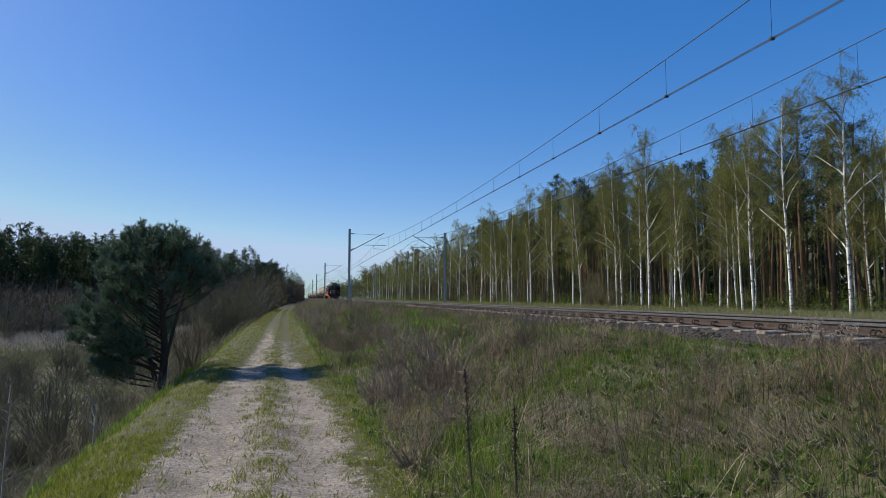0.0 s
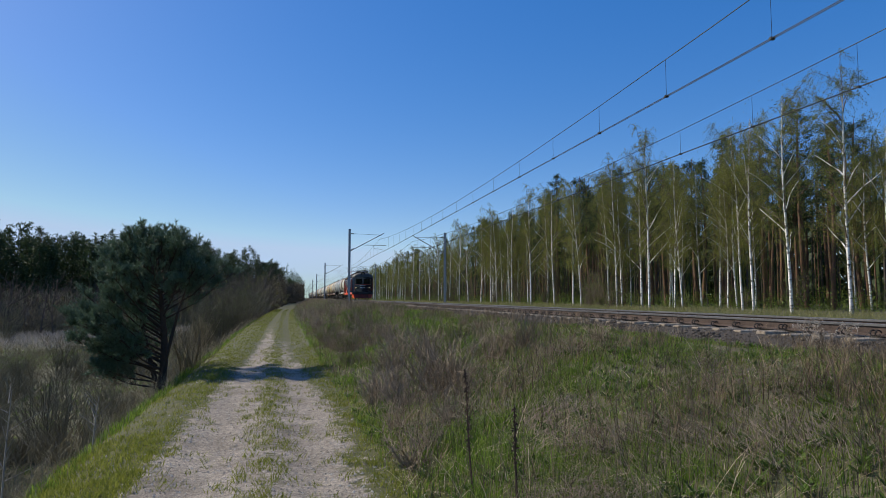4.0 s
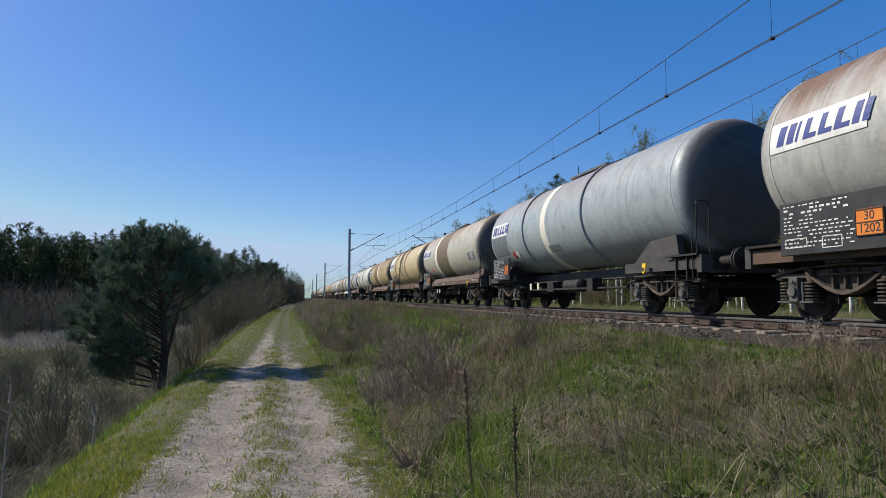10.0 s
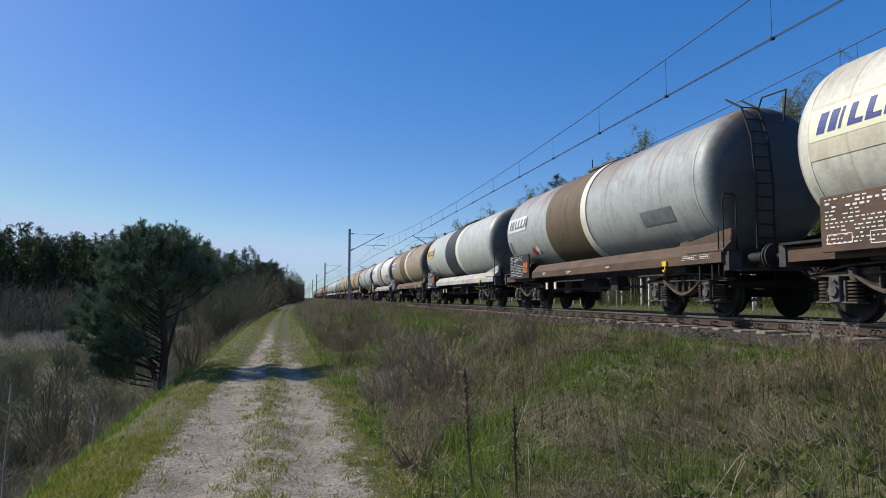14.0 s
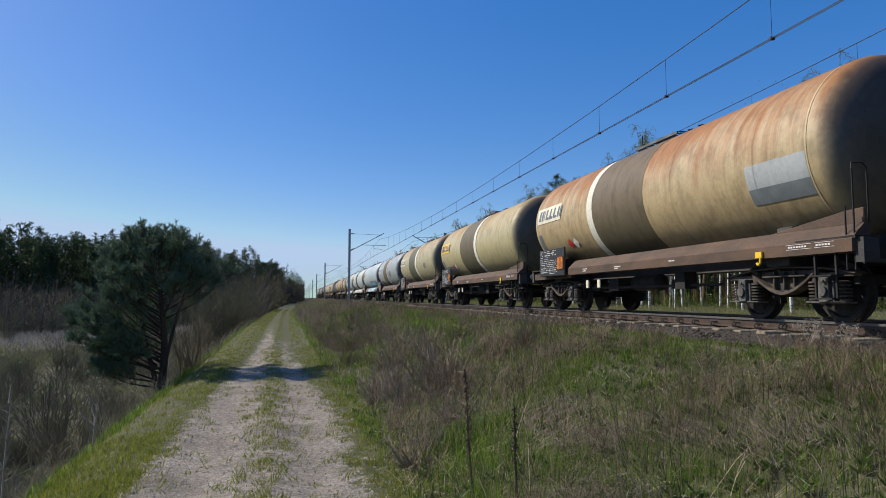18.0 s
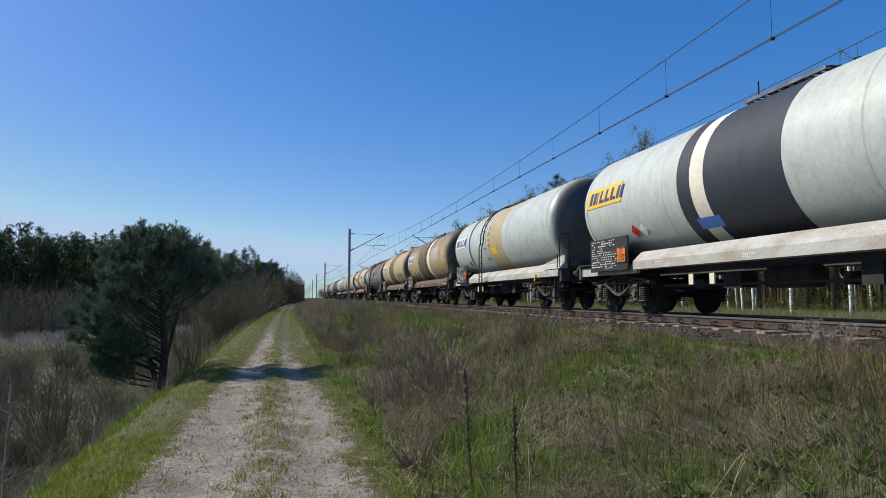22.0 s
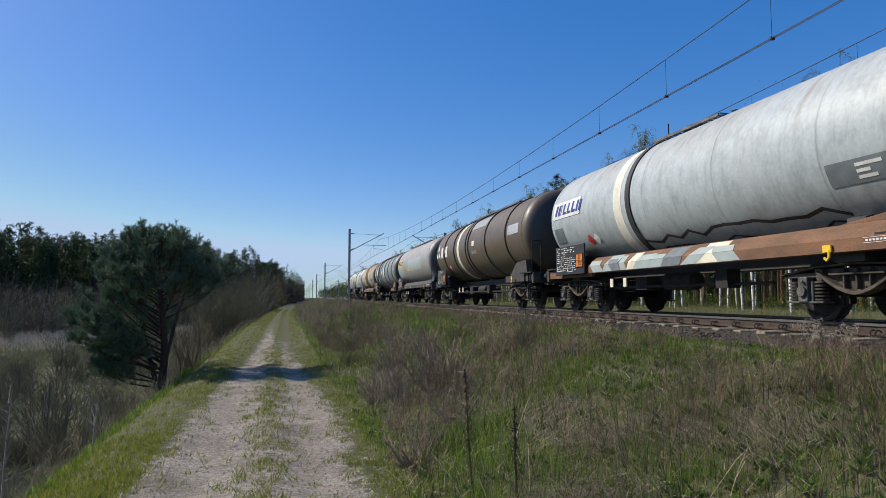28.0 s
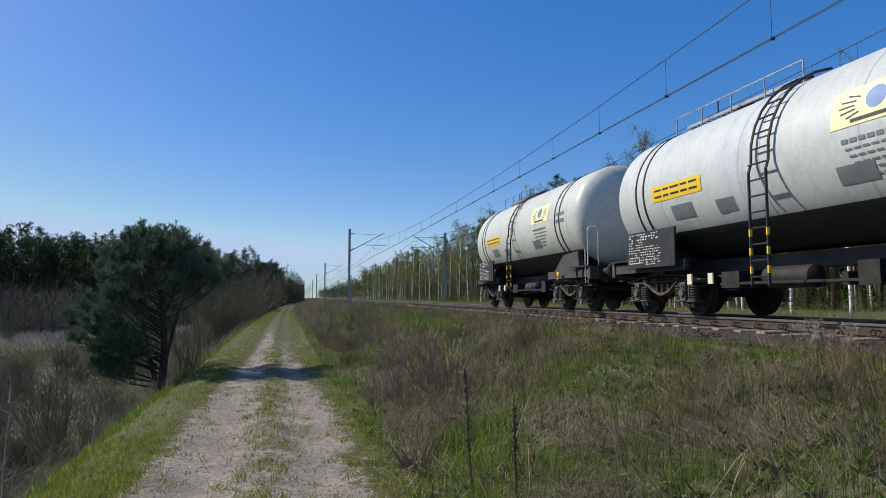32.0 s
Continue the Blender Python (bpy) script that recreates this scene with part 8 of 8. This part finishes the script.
def near_verge(rnd):
    y = 2.6 + 7.5 * rnd.random() ** 1.4
    return path_x(y) - 1.25 - 1.35 * rnd.random() ** .8, y


scatter("near_verge_grass", "dense short grass of the road verge", "grass", "verge_grass", 9000, near_verge, short_grass, 21)
scatter("verge_grass", "short yellow-green grass of the road verge", "grass", "verge_grass", 18000, verge, short_grass, 6)


def road_pebbles(n, seed):
    rnd = random.Random(seed)
    v, f = [], []
    for _ in range(n):
        y = 3.5 + 26 * rnd.random() ** 2
        x = path_x(y) + rnd.choice((rnd.gauss(-.65, .45), rnd.gauss(.7, .35), rnd.uniform(-1.9, 1.6)))
        s = rnd.choice((.004, .005, .006, .008, .010, .015)) * rnd.uniform(.8, 1.4)
        z = ground_z(x, y)
        o = len(v)
        a = rnd.random() * 6
        for k in range(5):
            q = a + k * 1.2566
            v.append((x + s * math.cos(q) * rnd.uniform(.8, 1.3), y + s * math.sin(q) * rnd.uniform(.8, 1.3), z - .002))
        v.append((x, y, z + s * .8))
        f += [(o + k, o + (k + 1) % 5, o + 5) for k in range(5)]
    return soup("road_pebbles", v, f, M["pebble"])


M["pebble"] = leafy("pebble", (0.15, 0.13, 0.11), (0.52, 0.48, 0.42), .9, 0)
tagged(new("road_pebbles", road_pebbles(26000, 12)), "small grey pebbles strewn over the sandy road", "pebbles", kind="stuff")


def road_tufts(rnd):
    y = 3.5 + 22 * rnd.random() ** 1.6
    return path_x(y) + rnd.choice((rnd.gauss(.05, .28), rnd.gauss(1.25, .25), rnd.gauss(-1.3, .25))), y


def small_tuft(s, rnd, p, y):
    for _ in range(14):
        d = Vector((rnd.uniform(-1, 1), rnd.uniform(-1, 1), rnd.uniform(.5, 1.2))) * rnd.uniform(.03, .10)
        w = Vector((rnd.uniform(-1, 1), rnd.uniform(-1, 1), 0)).normalized() * .004
        q = p + Vector((rnd.gauss(0, .05), rnd.gauss(0, .05), -.005))
        s.blade(q, q + d, w, Vector((0, 0, .01)))


scatter("road_grass", "small grass tufts along the middle of the road", "grass", "verge_grass", 1500, road_tufts, small_tuft, 13)


M["seed_brown"] = two_tone("seed_brown", (0.12, 0.075, 0.045), (0.06, 0.038, 0.026), 8, .9, 0, .1)


# ---- single dry plants near the camera ----
def mullein(x, y, h, lean, seed):
    """A dead dark seed stalk with bristly side pods."""
    rnd = random.Random(seed)
    s = Soup()
    p = Vector((x, y, ground_z(x, y) - .05))
    pts = [p + Vector((lean * t * h, .03 * math.sin(t * 5), t * h)) for t in (0, .25, .5, .75, 1)]
    s.tube(pts, [.011, .010, .008, .007, .004], 5)
    for k in range(150):
        t = .30 + .68 * k / 150
        b = p + Vector((lean * t * h, .03 * math.sin(t * 5), t * h))
        s.leaf(b, rand_unit(rnd), rand_unit(rnd), rnd.uniform(.02, .045), .009)
    root = thing("dead_seed_stalk", "dark dry seed stalk standing in the grass", "plant", "dry stalks by the camera")
    part("stem", s.mesh("stem", M["seed_brown"]), None, root)


mullein(1.62, 6.0, 1.18, -.07, 1)
mullein(1.84, 5.33, .92, -.05, 2)


def dead_sapling(x, y, h, seed):
    rnd = random.Random(seed)
    s, limbs = Soup(), []
    p = Vector((x, y, ground_z(x, y) - .05))
    s.tube([p, p + Vector((.02, 0, h * .5)), p + Vector((.06, 0, h))], [.014, .010, .004], 5)
    for k in range(9):
        b = p + Vector((.03, 0, h * (.35 + .07 * k)))
        twig = Soup()
        twig.tube([b, b + Vector((rnd.uniform(-.3, .3), rnd.uniform(-.3, .3), rnd.uniform(.1, .3)))], [.006, .002], 4)
        limbs.append(twig)
    root = thing("dead_sapling", "pale leafless sapling on the valley slope", "plant", "dry saplings")
    part("stem", s.mesh("stem", M["pale_wood"]), None, root)
    for twig in limbs:
        part("twig", twig.mesh("twig", M["pale_wood"]), None, root)


M["pale_wood"] = two_tone("pale_wood", (0.34, 0.30, 0.25), (0.22, 0.19, 0.16), 6, .85, 0, .1)
dead_sapling(-3.0, 6.6, 1.25, 1)
dead_sapling(-3.35, 8.6, 1.6, 2)
dead_sapling(-2.9, 10.4, .8, 3)


def dry_umbel(x, y, h, seed):
    """A dead plant with pale, bunched flower heads."""
    rnd = random.Random(seed)
    root = thing("dry_weed", "pale dead weed with bunched seed heads beside the rail", "plant", "dry weeds by the rail")
    p = Vector((x, y, -.30))
    for k in range(5):
        s, heads = Soup(), Soup()
        d = Vector((rnd.uniform(-.5, .5), rnd.uniform(-.9, .9), 1)).normalized() * h * rnd.uniform(.7, 1.1)
        s.tube([p, p + d * .5 + Vector((.01, 0, 0)), p + d], [.005, .004, .002], 4)
        for _ in range(5):
            b = p + d * rnd.uniform(.55, 1.0)
            e = b + Vector((rnd.uniform(-.07, .07), rnd.uniform(-.12, .12), rnd.uniform(.0, .08)))
            s.tube([b, e], [.003, .0015], 3)
            for _ in range(26):
                heads.leaf(e + rand_unit(rnd) * rnd.uniform(0, .028), rand_unit(rnd), rand_unit(rnd), rnd.uniform(.010, .02), .006)
        stem = part("stem", s.mesh("stem", M["pale_wood"]), None, root)
        part("seed_heads", heads.mesh("seed_heads", M["pale_reed"]), None, stem)


dry_umbel(7.1, 7.88, .34, 1)
dry_umbel(7.1, 7.30, .34, 2)
dry_umbel(7.0, 7.55, .22, 3)


# ---- motion of the train ----
def motions():
    for ob, u, wheels in rolling:
        walk(ob, [(t, pose(NEAR_X, u - V * t, 0)) for t in (0.0, 4.0, 8.0, 12.0, 16.0, 20.0, 24.0, 28.0, 32.0)])
        for w, y, r in wheels:
            t0 = min(max((u + y - 70) / V, 0.0), 31.9)
            t1 = min(max((u + y + 6) / V, 0.0), 32.0)
            x0, y0, z0 = w.location
            if t1 - t0 < 0.2:
                walk(w, [(0.0, pose(x0, y0, z0)), (32.0, pose(x0, y0, z0))])
                continue
            n = int((t1 - t0) * 30) + 1
            rows = [] if t0 < 0.05 else [(0.0, pose(x0, y0, z0))]
            a = 0.0
            for k in range(n + 1):
                t = round(t0 * 30) / 30 + k / 30
                if t > 32.0:
                    break
                a = math.degrees(V * k / 30 / r)
                rows.append((t, pose(x0, y0, z0, a, 0, 0)))
            if rows[-1][0] < 31.9:
                rows.append((32.0, pose(x0, y0, z0, a, 0, 0)))
            walk(w, rows)


motions()
